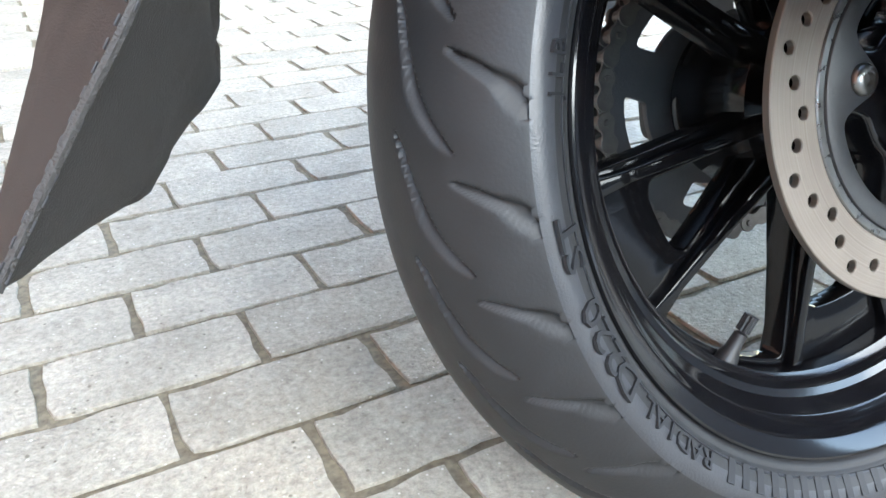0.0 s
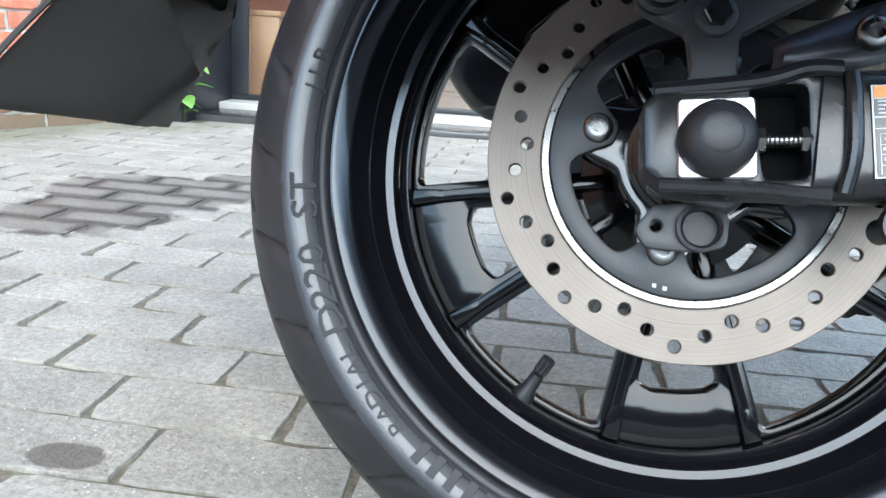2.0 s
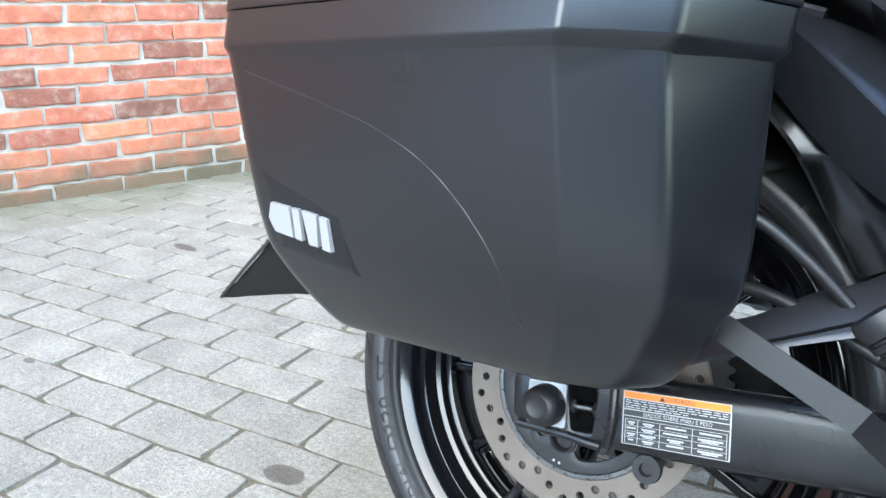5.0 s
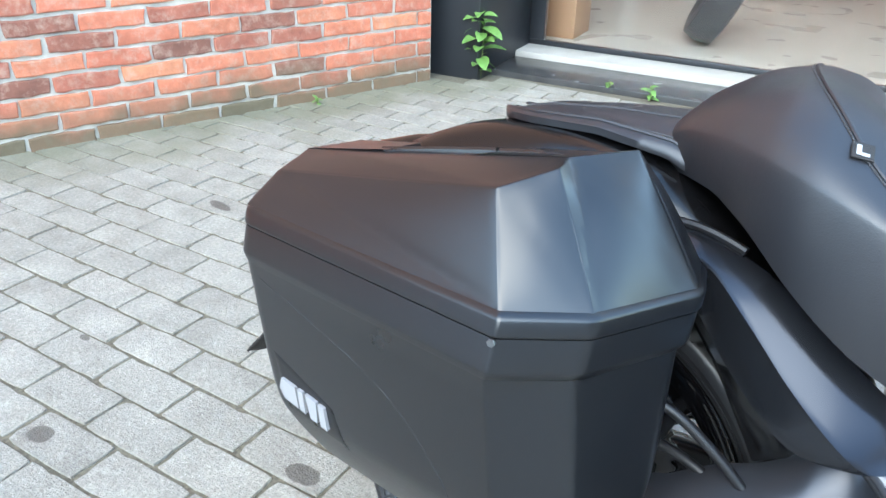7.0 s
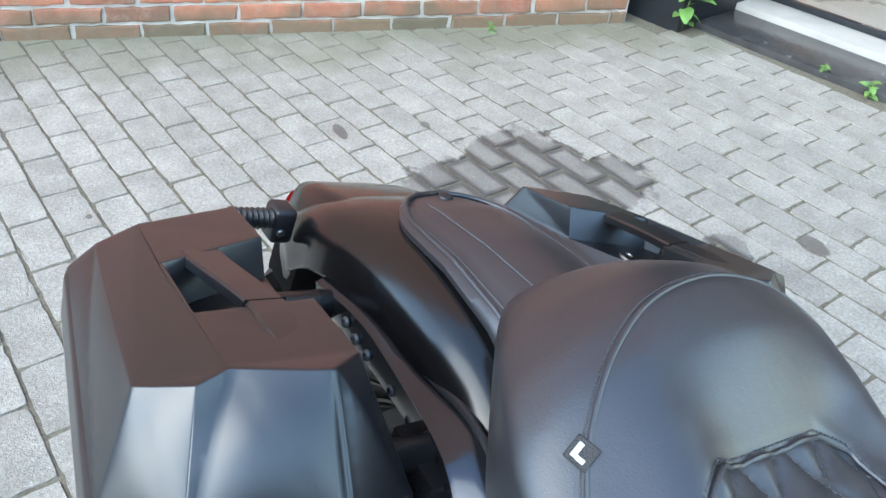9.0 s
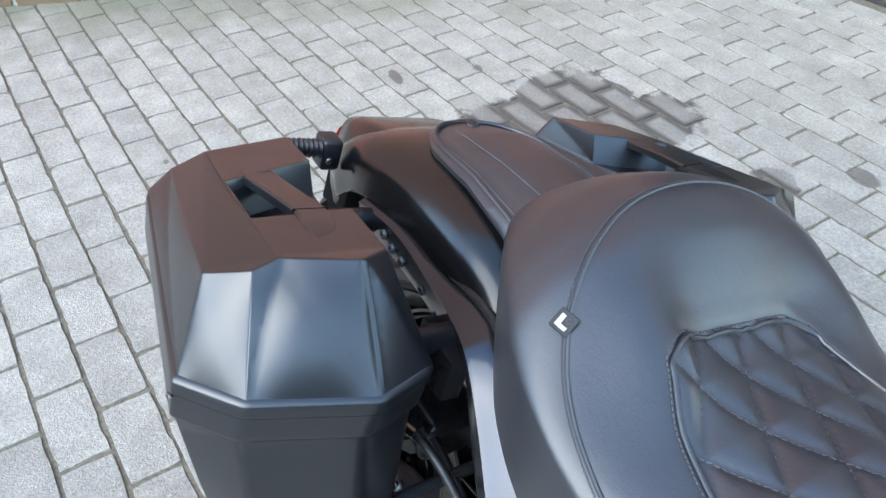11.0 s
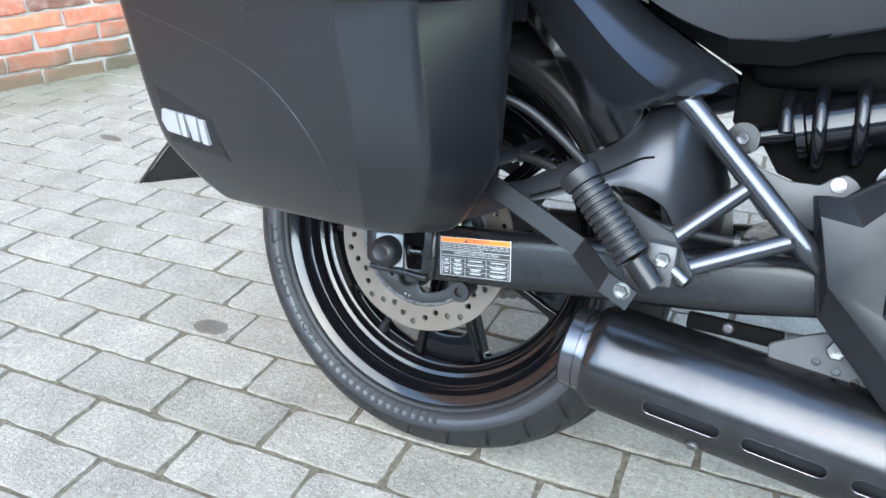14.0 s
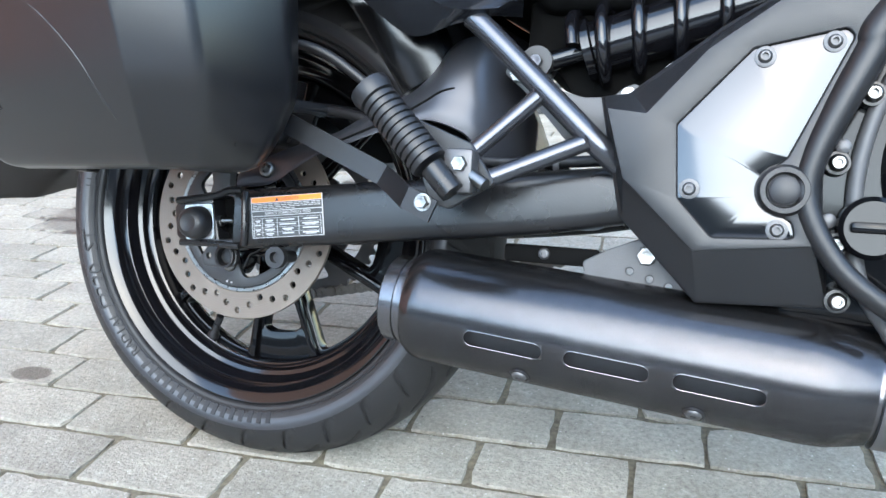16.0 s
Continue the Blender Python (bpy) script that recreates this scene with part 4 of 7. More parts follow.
    part("sensor_plug", moved(lathe([(0.0002, 0.0135), (0.010, 0.0135), (0.0105, 0.0115), (0.009, 0.0100), (-0.010, 0.0095), (-0.010, 0.0)], 28), aim((0.003, -0.092, -0.046), (0.003, -0.2, -0.046))), GRIP, bike)
    part("stand_bobbin", moved(lathe([(-0.03, 0.007), (-0.002, 0.007), (0, 0.0122), (0.004, 0.0130), (0.008, 0.0122), (0.008, 0.0062), (0.002, 0.0055), (0.002, 0.0)], 28), aim((0.094, -0.130, -0.039), (0.094, -0.3, -0.039))), GRIP, bike, "black paddock-stand bobbin with a steel sleeve")


def build_chain():
    # sprocket on the far side and the chain's lower run
    teeth = 42
    out = []
    for k in range(teeth * 4):
        a = 2 * math.pi * k / (teeth * 4)
        r = 0.1115 if k % 4 in (1, 2) else 0.1045
        out.append((r * math.cos(a), r * math.sin(a)))
    wins = []
    for k in range(5):
        c = -20 + 72 * k
        pts = [(0.088 * math.cos(radians(c + d)), 0.088 * math.sin(radians(c + d))) for d in range(-24, 25, 8)] + [(0.068 * math.cos(radians(c + d)), 0.068 * math.sin(radians(c + d))) for d in range(20, -21, -8)]
        wins.append(rounded(pts, 0.005, 3))
    wheel_part("sprocket", plate(out, wins + [circle(0, 0, 0.045, 40)], 0.0866, 0.0914, 0.0005, 1), CAST, label="grey steel rear sprocket")
    # side plates with a waist, wide and narrow links by turns
    waist = [(0.0076 * math.cos(radians(d)), 0.0076 * math.sin(radians(d))) for d in range(50, 311, 20)] + [(0.00795, -0.0049)]
    waist += [(0.0159 + 0.0076 * math.cos(radians(d)), 0.0076 * math.sin(radians(d))) for d in range(-130, 131, 20)] + [(0.00795, 0.0049)]
    links = []
    for y in (0.0086, 0.0066):
        link = joined(*[plate(waist, [], y0, y0 + 0.0018, 0.0003, 1) for y0 in (-y, y - 0.0018)], lathe([(-y - 0.0012, 0.0), (-y - 0.0012, 0.0022), (-y - 0.0004, 0.0027), (y, 0.0027), (y, 0.0)], 10), lathe([(-0.0046, 0.0049), (0.0046, 0.0049)], 10))
        bmesh.ops.recalc_face_normals(link, faces=link.faces)
        me = bpy.data.meshes.new("chain_link")
        link.to_mesh(me)
        link.free()
        me.materials.append(LINK)
        links.append(me)
    R, a = 0.1090, 0.21
    path = []
    ang = math.pi * 0.55
    while ang < math.pi * 1.5 + a:
        path.append((R * math.cos(ang), R * math.sin(ang)))
        ang += 2 * math.asin(0.0159 / 2 / R)
    x, z = path[-1]
    path += [(x + 0.0159 * k * math.cos(a), z + 0.0159 * k * math.sin(a)) for k in range(1, 31)]
    chain = part("chain", moved(lathe([(-0.005, 0.0), (-0.005, 0.003), (0.005, 0.003), (0.005, 0.0)], 8), WHEEL @ Matrix.Translation((path[0][0], 0.089, path[0][1]))), LINK, bike, "oily drive chain")
    for k, ((xa, za), (xb, zb)) in enumerate(zip(path, path[1:])):
        ob = new("chain_link", links[k % 2])
        ob.parent = chain
        ob.matrix_local = WHEEL @ Matrix.Translation((xa, 0.089, za)) @ Matrix.Rotation(-math.atan2(zb - za, xb - xa), 4, "Y")


def rrect(y0, y1, z0, z1, r, x, steps=5):
    return [(x, p[0], p[1]) for p in rounded([(y0, z0), (y1, z0), (y1, z1), (y0, z1)], r, steps)]


def build_swingarm():
    rows = [(0.046, -0.031, 0.034), (0.060, -0.0315, 0.0355), (0.165, -0.020, 0.046), (0.224, -0.012, 0.053), (0.293, -0.005, 0.058), (0.352, 0.002, 0.065), (0.408, 0.010, 0.072), (0.470, 0.022, 0.078), (0.62, 0.045, 0.095)]
    secs = [rrect(-0.1485, -0.112, z0, z1, 0.016 if 0.05 < x else 0.010, x) for x, z0, z1 in rows]
    arm = part("swingarm", loft(secs), SATIN, bike, "satin black box-section swingarm", 50)
    # open cast end that carries the axle
    pocket = rounded([(0.013, 0.0215), (0.040, 0.0255, 0.005), (0.0455, -0.021, 0.005), (0.0245, -0.0235)], 0.003, 3)
    ax = rounded([(-0.022, 0.0125), (0.012, 0.0165), (0.018, -0.024), (-0.017, -0.0265)], 0.002, 2)
    part("axle_lug", plate(rounded([(-0.038, 0.010), (-0.029, 0.0195), (0.018, 0.0265), (0.040, 0.0345), (0.056, 0.0355), (0.056, -0.0315), (0.040, -0.0305), (-0.018, -0.034), (-0.034, -0.024)], 0.007, 4), [pocket], -0.1435, -0.112, 0.003), SATIN, arm)
    part("lug_flange", tube([(-0.033, -0.144, 0.0165), (0.016, -0.146, 0.0245), (0.038, -0.147, 0.032), (0.054, -0.147, 0.033)], 0.0042, 10), SATIN, arm)
    part("lug_flange", tube([(-0.026, -0.144, -0.031), (0.020, -0.146, -0.029), (0.038, -0.147, -0.0295), (0.054, -0.147, -0.0295)], 0.0038, 10), SATIN, arm)
    part("pocket_floor", box(0.010, 0.050, -0.121, -0.116, -0.026, 0.028, 0.001, 1), DARK, arm)
    part("weld_rib", tube([(0.0585, -0.1475, 0.031), (0.0600, -0.1500, 0.018), (0.0620, -0.1505, -0.008), (0.0600, -0.148, -0.028)], 0.004, 10), SATIN, arm)
    part("adjuster_block", plate(rounded([(-0.0215, 0.0125), (0.0155, 0.0165), (0.0205, -0.024), (-0.0175, -0.0275)], 0.003, 3), [], -0.1475, -0.1437, 0.0008, 1), ALU, arm, "bright aluminium axle adjuster plate")
    part("axle_cap", moved(lathe([(0, 0.0192), (0.004, 0.0190), (0.010, 0.0182), (0.015, 0.0168), (0.0185, 0.0135), (0.0198, 0.0100), (0.0190, 0.0085), (0.0186, 0.0)], 48), aim((-0.001, -0.1475, -0.0070), (-0.004, -0.30, -0.0070))), GRIP, arm, "black rubber axle cap")
    part("adjuster_bolt", tube([(0.018, -0.137, -0.0035), (0.0455, -0.137, -0.001)], 0.0034, 12, smooth=False), STEEL, arm)
    for k in range(9):
        x = 0.0235 + 0.0022 * k
        part("thread", moved(lathe([(-0.0005, 0.0034), (0, 0.0039), (0.0005, 0.0034)], 12), aim((x, -0.137, -0.0031 + 0.00019 * k), (x + 0.1, -0.137, 0.0065))), STEEL, arm)
    part("lock_nut", hexnut((0.019, -0.137, -0.0034), (0.1, -0.137, 0.004), 0.0068, 0.005), STEEL, arm)
    part("lock_nut", hexnut((0.0405, -0.137, -0.0014), (0.1, -0.137, 0.004), 0.0068, 0.005), STEEL, arm)
    # far arm
    part("far_arm", loft([rrect(0.130, 0.165, z0, z1, 0.012, x) for x, z0, z1 in [(-0.035, -0.025, 0.025)] + rows]), SATIN, arm)
    part("cross_tube", tube([(0.40, -0.115, 0.045), (0.40, 0.135, 0.045)], 0.032, 20, smooth=False), SATIN, arm)
    return arm


def build_label(arm):
    """The warning sticker: orange head, black body with white rules and rows of small print."""
    o, ux, uz = Vector((0.0668, -0.1490, 0.0250)), Vector((0.0875, 0.0, 0.0105)), Vector((0.0058, 0.0, -0.0448))
    nrm = ux.cross(uz).normalized()
    if nrm.y > 0:
        nrm = -nrm

    def sheet(u0, u1, v0, v1, lift, material, parent, name, label=""):
        bm = bmesh.new()
        lo, hi = lift - 0.0004, lift
        pts = [o + ux * u + uz * v + nrm * h for h in (lo, hi) for u, v in ((u0, v0), (u1, v0), (u1, v1), (u0, v1))]
        vs = [bm.verts.new(p) for p in pts]
        bm.faces.new(vs[4:])
        for k in range(4):
            bm.faces.new((vs[k], vs[(k + 1) % 4], vs[4 + (k + 1) % 4], vs[4 + k]))
        return part(name, bm, material, parent, label, smooth=0)

    st = sheet(0, 1, 0, 1, 0.0006, WHITE, arm, "warning_sticker", "warning sticker with an orange head and small white print on black")
    sheet(0.012, 0.988, 0.015, 0.135, 0.0010, ORANGE, st, "orange_head")
    sheet(0.012, 0.988, 0.15, 0.335, 0.0010, LABEL, st, "print_field")
    sheet(0.012, 0.988, 0.355, 0.46, 0.0010, LABEL, st, "print_field")
    sheet(0.012, 0.988, 0.475, 0.985, 0.0010, LABEL, st, "print_field")

    def words(body, u, v, size, material, name):
        b = text_mesh(body, size, 0.0001)
        ex, ey = ux.normalized(), -uz.normalized()
        m = Matrix.Identity(4)
        for i, e in enumerate((ex, ey, nrm)):
            m[0][i], m[1][i], m[2][i] = e
        m.translation = o + ux * u + uz * v + nrm * 0.0012
        part(name, moved(b, m), material, st, smooth=0)

    words("CUIDADO", 0.54, 0.075, 0.0052, LABEL, "word")
    words("DADOS SOBRE PNEU E PESO", 0.52, 0.408, 0.0044, WHITE, "word")
    bm = bmesh.new()
    a, b, c = (o + ux * u + uz * v + nrm * 0.0011 for u, v in ((0.345, 0.12), (0.405, 0.12), (0.375, 0.03)))
    bm.faces.new([bm.verts.new(p) for p in (a, b, c)])
    part("warning_triangle", bm, LABEL, st, smooth=0)
    rnd = random.Random(3)
    for row in range(4):
        u = 0.03
        while u < (0.95 if row < 3 else 0.6):
            w = rnd.uniform(0.03, 0.09)
            sheet(u, min(0.97, u + w), 0.170 + 0.042 * row, 0.186 + 0.042 * row, 0.0013, WHITE, st, "small_print")
            u += w + 0.018
    for v in (0.525, 0.64, 0.745, 0.86):
        sheet(0.03, 0.97, v, v + 0.006, 0.0013, WHITE, st, "rule")
    for u in (0.03, 0.15, 0.36, 0.66, 0.965):
        sheet(u, u + 0.005, 0.525, 0.965, 0.0013, WHITE, st, "rule")
    for row in range(4):
        for u0, u1 in ((0.04, 0.14), (0.17, 0.34), (0.38, 0.64), (0.70, 0.95)):
            w = (u1 - u0) * rnd.uniform(0.45, 0.95)
            m = (u0 + u1) / 2
            sheet(m - w / 2, m + w / 2, 0.565 + 0.108 * row, 0.595 + 0.108 * row, 0.0013, WHITE, st, "small_print")
            if rnd.random() < 0.6:
                sheet(m - w / 3, m + w / 3, 0.605 + 0.108 * row, 0.625 + 0.108 * row, 0.0013, WHITE, st, "small_print")


def build_hugger():
    # inner mudguard: a shell round the front of the tyre, with a side skirt and an arm back to the swingarm
    secs = []
    for k in range(17):
        a = radians(8 + 62 * k / 16)
        R = 0.352 + (0.010 if k < 12 else 0.010 * (16 - k) / 4)
        sec = []
        for y, dr in ((-0.088, -0.050), (-0.092, -0.030), (-0.090, -0.010), (-0.076, 0.0), (-0.03, 0.004), (0.06, 0.004), (0.112, 0.0), (0.130, -0.010), (0.135, -0.03), (0.132, -0.06), (0.128, -0.06), (0.130, -0.03), (0.126, -0.013), (0.110, -0.005), (0.06, -0.001), (-0.03, -0.001), (-0.074, -0.005), (-0.086, -0.013), (-0.088, -0.03), (-0.084, -0.050)):
            r = R + dr
            sec.append((r * math.cos(a), y, r * math.sin(a)))
        secs.append(sec)
    h = part("hugger", loft(secs), PANEL, bike, "black plastic inner mudguard over the front of the tyre", 50)
    # side shell: a tapering arm that swells into a body wrapped round the front of the tyre, with an arch below
    stations = [(0.030, 0.036, 0.056, 0.120, 0.116), (0.075, 0.042, 0.078, 0.126, 0.115), (0.115, 0.058, 0.092, 0.145, 0.118), (0.150, 0.076, 0.103, 0.152, 0.118), (0.175, 0.086, 0.119, 0.150, 0.113), (0.200, 0.096, 0.135, 0.148, 0.109),
                (0.232, 0.108, 0.150, 0.145, 0.106), (0.258, 0.116, 0.172, 0.142, 0.108), (0.275, 0.115, 0.196, 0.140, 0.110), (0.292, 0.110, 0.206, 0.136, 0.112), (0.308, 0.101, 0.208, 0.130, 0.110), (0.320, 0.082, 0.204, 0.121, 0.102),
                (0.331, 0.058, 0.192, 0.108, 0.090), (0.342, 0.046, 0.172, 0.090, 0.075), (0.352, 0.040, 0.148, 0.066, 0.055), (0.358, 0.036, 0.130, 0.040, 0.035)]
    lower = smooth_path([(x, -y, z) for x, z, _, y, _ in stations], 6)
    upper = smooth_path([(x, -y, z) for x, _, z, _, y in stations], 6)
    secs, seam = [], []
    for a, b in zip(lower, upper):
        row = []
        for k in range(13):
            v = k / 12
            q = a.lerp(b, v)
            # flange along the foot, then a full curve
            out = 0.0075 * math.sin(math.pi * v) ** 0.8 + (0.0015 if v < 0.22 else 0)
            row.append(q + Vector((0.25 * out, -out, 0)))
        secs.append(row + [p + Vector((-0.004, 0.006, 0)) for p in reversed(row)])
        if 0.165 < a.x < 0.290:
            seam.append(a.lerp(b, 0.22 + 0.20 * max(0, (a.x - 0.20) / 0.09)) + Vector((0.001, -0.0068, 0)))
    sk = part("skirt", loft(secs), SKIRT, h, "satin grey side of the inner mudguard with an arch", 50)
    part("seam", tube(seam, 0.0014, 8, smooth=False), DARK, sk)
    part("skirt_bolt", bolt((0.073, -0.128, 0.058), (0.073, -0.2, 0.058), 0.0095, 0.006), STEEL, sk)


def build_subframe():
    y = -0.172
    fr = part("subframe", tube([(0.316, y, 0.212), (0.331, y, 0.200), (0.393, y, 0.142), (0.440, y, 0.098), (0.458, y + 0.008, 0.081), (0.50, y + 0.05, 0.045)], 0.0112, 20, per=4), FRAME, bike, "dark grey tubular subframe")
    part("brace", tube([(0.393, y, 0.142), (0.333, -0.196, 0.080)], 0.0085, 16, smooth=False), FRAME, fr)
    part("brace", tube([(0.440, y, 0.098), (0.352, -0.200, 0.056)], 0.0085, 16, smooth=False), FRAME, fr)
    part("weld", moved(lathe([(-0.004, 0.009), (0, 0.0125), (0.004, 0.009)], 16), aim((0.388, y, 0.137), (0.3, -0.2, 0.04))), FRAME, fr)
    part("weld", moved(lathe([(-0.004, 0.009), (0, 0.0125), (0.004, 0.009)], 16), aim((0.435, y, 0.096), (0.3, -0.2, 0.04))), FRAME, fr)
    # footrest bracket, peg and the flat stay of the case carrier
    part("peg_bracket", plate(rounded([(0.270, 0.104), (0.282, 0.108), (0.336, 0.087), (0.361, 0.051), (0.318, 0.026), (0.300, 0.030)], 0.004, 3), [], -0.212, -0.205, 0.001, 1), CARRIER, bike, "dark grey steel passenger footrest bracket")
    base, tip = Vector((0.332, -0.243, 0.040)), Vector((0.246, -0.240, 0.129))
    L = (tip - base).length
    prof = [(0.0, 0.0), (0.0, 0.0115), (0.030, 0.0115), (0.030, 0.0140)]
    k = 0.034
    while k < L - 0.012:
        prof += [(k, 0.0172), (k + 0.0042, 0.0177), (k + 0.0050, 0.0150), (k + 0.0066, 0.0150)]
        k += 0.0072
    prof += [(L - 0.010, 0.0180), (L - 0.002, 0.0200), (L + 0.004, 0.0190), (L + 0.006, 0.015), (L + 0.007, 0.0)]
    peg = part("footpeg", moved(lathe([p for p in prof if p[0] <= 0.03], 28), aim(base, tip)), SATIN, bike, "folded passenger footpeg with a ribbed black rubber sleeve")
    part("rubber_sleeve", moved(lathe([(0.0305, 0.0)] + [p for p in prof if p[0] > 0.0305], 32), aim(base, tip)), GRIP, peg, smooth=25)
    part("clevis", box(0.318, 0.346, -0.236, -0.2125, 0.040, 0.080, 0.004, 2), ZINC, peg)
    part("pivot_bolt", hexnut((0.335, -0.236, 0.066), (0.335, -0.4, 0.066), 0.0072, 0.007), STEEL, peg, "bright hex bolt")
    part("pivot_bolt", moved(lathe([(0, 0.006), (0.024, 0.006), (0.024, 0.0)], 16), aim((0.338, -0.228, 0.060), (0.362, -0.234, 0.046))), STEEL, peg)
    w = 0.0105
    stay_rows = [((0.098, -0.188, 0.118), 0), ((0.125, -0.190, 0.106), 0), ((0.245, -0.199, 0.055), 0), ((0.285, -0.236, 0.034), 0), ((0.314, -0.240, 0.022), 0)]
    secs = []
    for (p, _), q in zip(stay_rows, [r[0] for r in stay_rows[1:]] + [None]):
        p = Vector(p)
        d = (Vector(q) - p).normalized() if q else d
        nrm = Vector((d.z, 0, -d.x)).normalized()
        if nrm.z < 0:
            nrm = -nrm
        secs.append([p + nrm * w + Vector((0, -0.002, 0)), p - nrm * w + Vector((0, -0.002, 0)), p - nrm * w + Vector((0, 0.002, 0)), p + nrm * w + Vector((0, 0.002, 0))])
    stay = part("carrier_stay", loft(secs), PANEL, bike, "flat black steel stay of the case carrier", 20)
    part("stay_bolt", hexnut((0.304, -0.242, 0.030), (0.304, -0.4, 0.030), 0.0062, 0.006), STEEL, stay, "bright hex bolt")
    part("stay_washer", moved(lathe([(0, 0.0080), (0.0018, 0.0080), (0.0018, 0.0)], 24), aim((0.304, -0.2405, 0.030), (0.304, -0.4, 0.030))), STEEL, stay)
    part("carrier_bar", tube([(0.136, -0.222, 0.120), (0.130, -0.15, 0.125), (0.120, 0.0, 0.140)], 0.0075, 14), FRAME, stay)
    part("bar_bolt", hexnut((0.137, -0.222, 0.120), (0.145, -0.4, 0.11), 0.0075, 0.008), STEEL, stay)
    # brake hose along the arm
    part("brake_hose", tube([(0.04, -0.095, 0.13), (0.16, -0.108, 0.125), (0.27, -0.118, 0.085), (0.36, -0.125, 0.078), (0.47, -0.125, 0.085), (0.55, -0.12, 0.09)], 0.0058, 12), GRIP, bike, "black rubber brake hose")
    for x in (0.385, 0.40):
        part("hose_clip", moved(lathe([(-0.003, 0.0068), (-0.003, 0.0095), (0.003, 0.0095), (0.003, 0.0068)], 20, closed=True), aim((x, -0.125, 0.078), (x + 0.1, -0.125, 0.082))), ZINC, bike)
    # frame gusset seen behind the tubes
    arm = [(0.336, 0.170), (0.342, 0.180), (0.356, 0.181), (0.369, 0.171), (0.392, 0.154), (0.420, 0.146), (0.447, 0.1465), (0.458, 0.156), (0.468, 0.160), (0.478, 0.155), (0.500, 0.125), (0.470, 0.098), (0.426, 0.105), (0.403, 0.104), (0.384, 0.125), (0.357, 0.153)]
    g = part("frame_gusset", plate(rounded(arm, 0.006, 3), [], -0.115, -0.108, 0.0015, 2), CAST, bike, "dark grey cast frame bracket with bright bolts")
    for x, z in ((0.352, 0.168), (0.4115, 0.1185)):
        part("gusset_bolt", hexnut((x, -0.115, z), (x, -0.3, z), 0.0088, 0.007), STEEL, g, "bright hex bolt")
    part("link_bolt", moved(lathe([(0, 0.0075), (0.002, 0.0072), (0.0024, 0.0)], 20), aim((0.463, -0.115, 0.149), (0.463, -0.3, 0.149))), STEEL, g)
    # lower hanger of the exhaust
    hg = part("exhaust_hanger", plate(rounded([(0.432, -0.016), (0.455, -0.003), (0.490, 0.012), (0.53, -0.02), (0.60, -0.05), (0.58, -0.08), (0.44, -0.05)], 0.006, 3), [circle(0.478, -0.022, 0.0035, 10), circle(0.497, -0.028, 0.0035, 10), circle(0.515, -0.034, 0.0035, 10)], -0.128, -0.123, 0.001, 1), CAST, bike, "grey steel exhaust hanger")
    part("hanger_bolt", hexnut((0.493, -0.128, -0.006), (0.493, -0.3, -0.006), 0.0095, 0.007), STEEL, hg)
    part("hanger_strip", box(0.350, 0.446, -0.118, -0.108, -0.022, -0.004, 0.003, 2), DARK, hg)
    part("strip_bolt", bolt((0.392, -0.118, -0.012), (0.392, -0.2, -0.012), 0.006, 0.004), ZINC, hg)


def build_shock():
    p0, p1 = Vector((0.360, -0.102, 0.178)), Vector((0.80, -0.102, 0.305))
    ax = (p1 - p0).normalized()
    L = (p1 - p0).length
    sh = part("shock_absorber", moved(lathe([(0.02, 0.0), (0.02, 0.010), (0.055, 0.010), (0.058, 0.031), (0.066, 0.031), (0.068, 0.0275), (0.30, 0.0275), (0.33, 0.031), (0.36, 0.031), (0.38, 0.0)], 36), aim(p0, p1)), SPRING, bike, "gloss black laid-down rear shock absorber with a coil spring")
    pts = []
    turns, s0, s1 = 8.5, 0.050, 0.36
    M = aim(p0, p1)
    for k in range(int(turns * 22) + 1):
        a = 2 * math.pi * k / 22
        u = k / (turns * 22)
        s = s0 + (s1 - s0) * (0.15 * u + 0.85 * (u * u * (3 - 2 * u) * 0.35 + u * 0.65))
        pts.append(M @ Vector((0.0365 * math.cos(a), s, 0.0365 * math.sin(a))))
    part("coil_spring", tube(pts, 0.0066, 12, smooth=False), SPRING, sh, "gloss black coil spring")
    part("shock_eye", moved(lathe([(-0.016, 0.006), (-0.016, 0.016), (0.016, 0.016), (0.016, 0.006)], 28, closed=True), Matrix.Translation(p0 + ax * 0.01)), SATIN, sh)
    part("eye_bolt", hexnut(p0 + ax * 0.01 + Vector((0, -0.016, 0)), p0 + ax * 0.01 + Vector((0, -0.3, 0)), 0.007, 0.006), FRAME, sh)
    part("linkage_eye", moved(lathe([(-0.014, 0.008), (-0.014, 0.020), (0.014, 0.020), (0.014, 0.008)], 28, closed=True), Matrix.Translation((0.512, -0.122, 0.158))), FRAME, sh)
    part("linkage_bolt", bolt((0.512, -0.136, 0.158), (0.512, -0.3, 0.158), 0.009, 0.006), STEEL, sh)


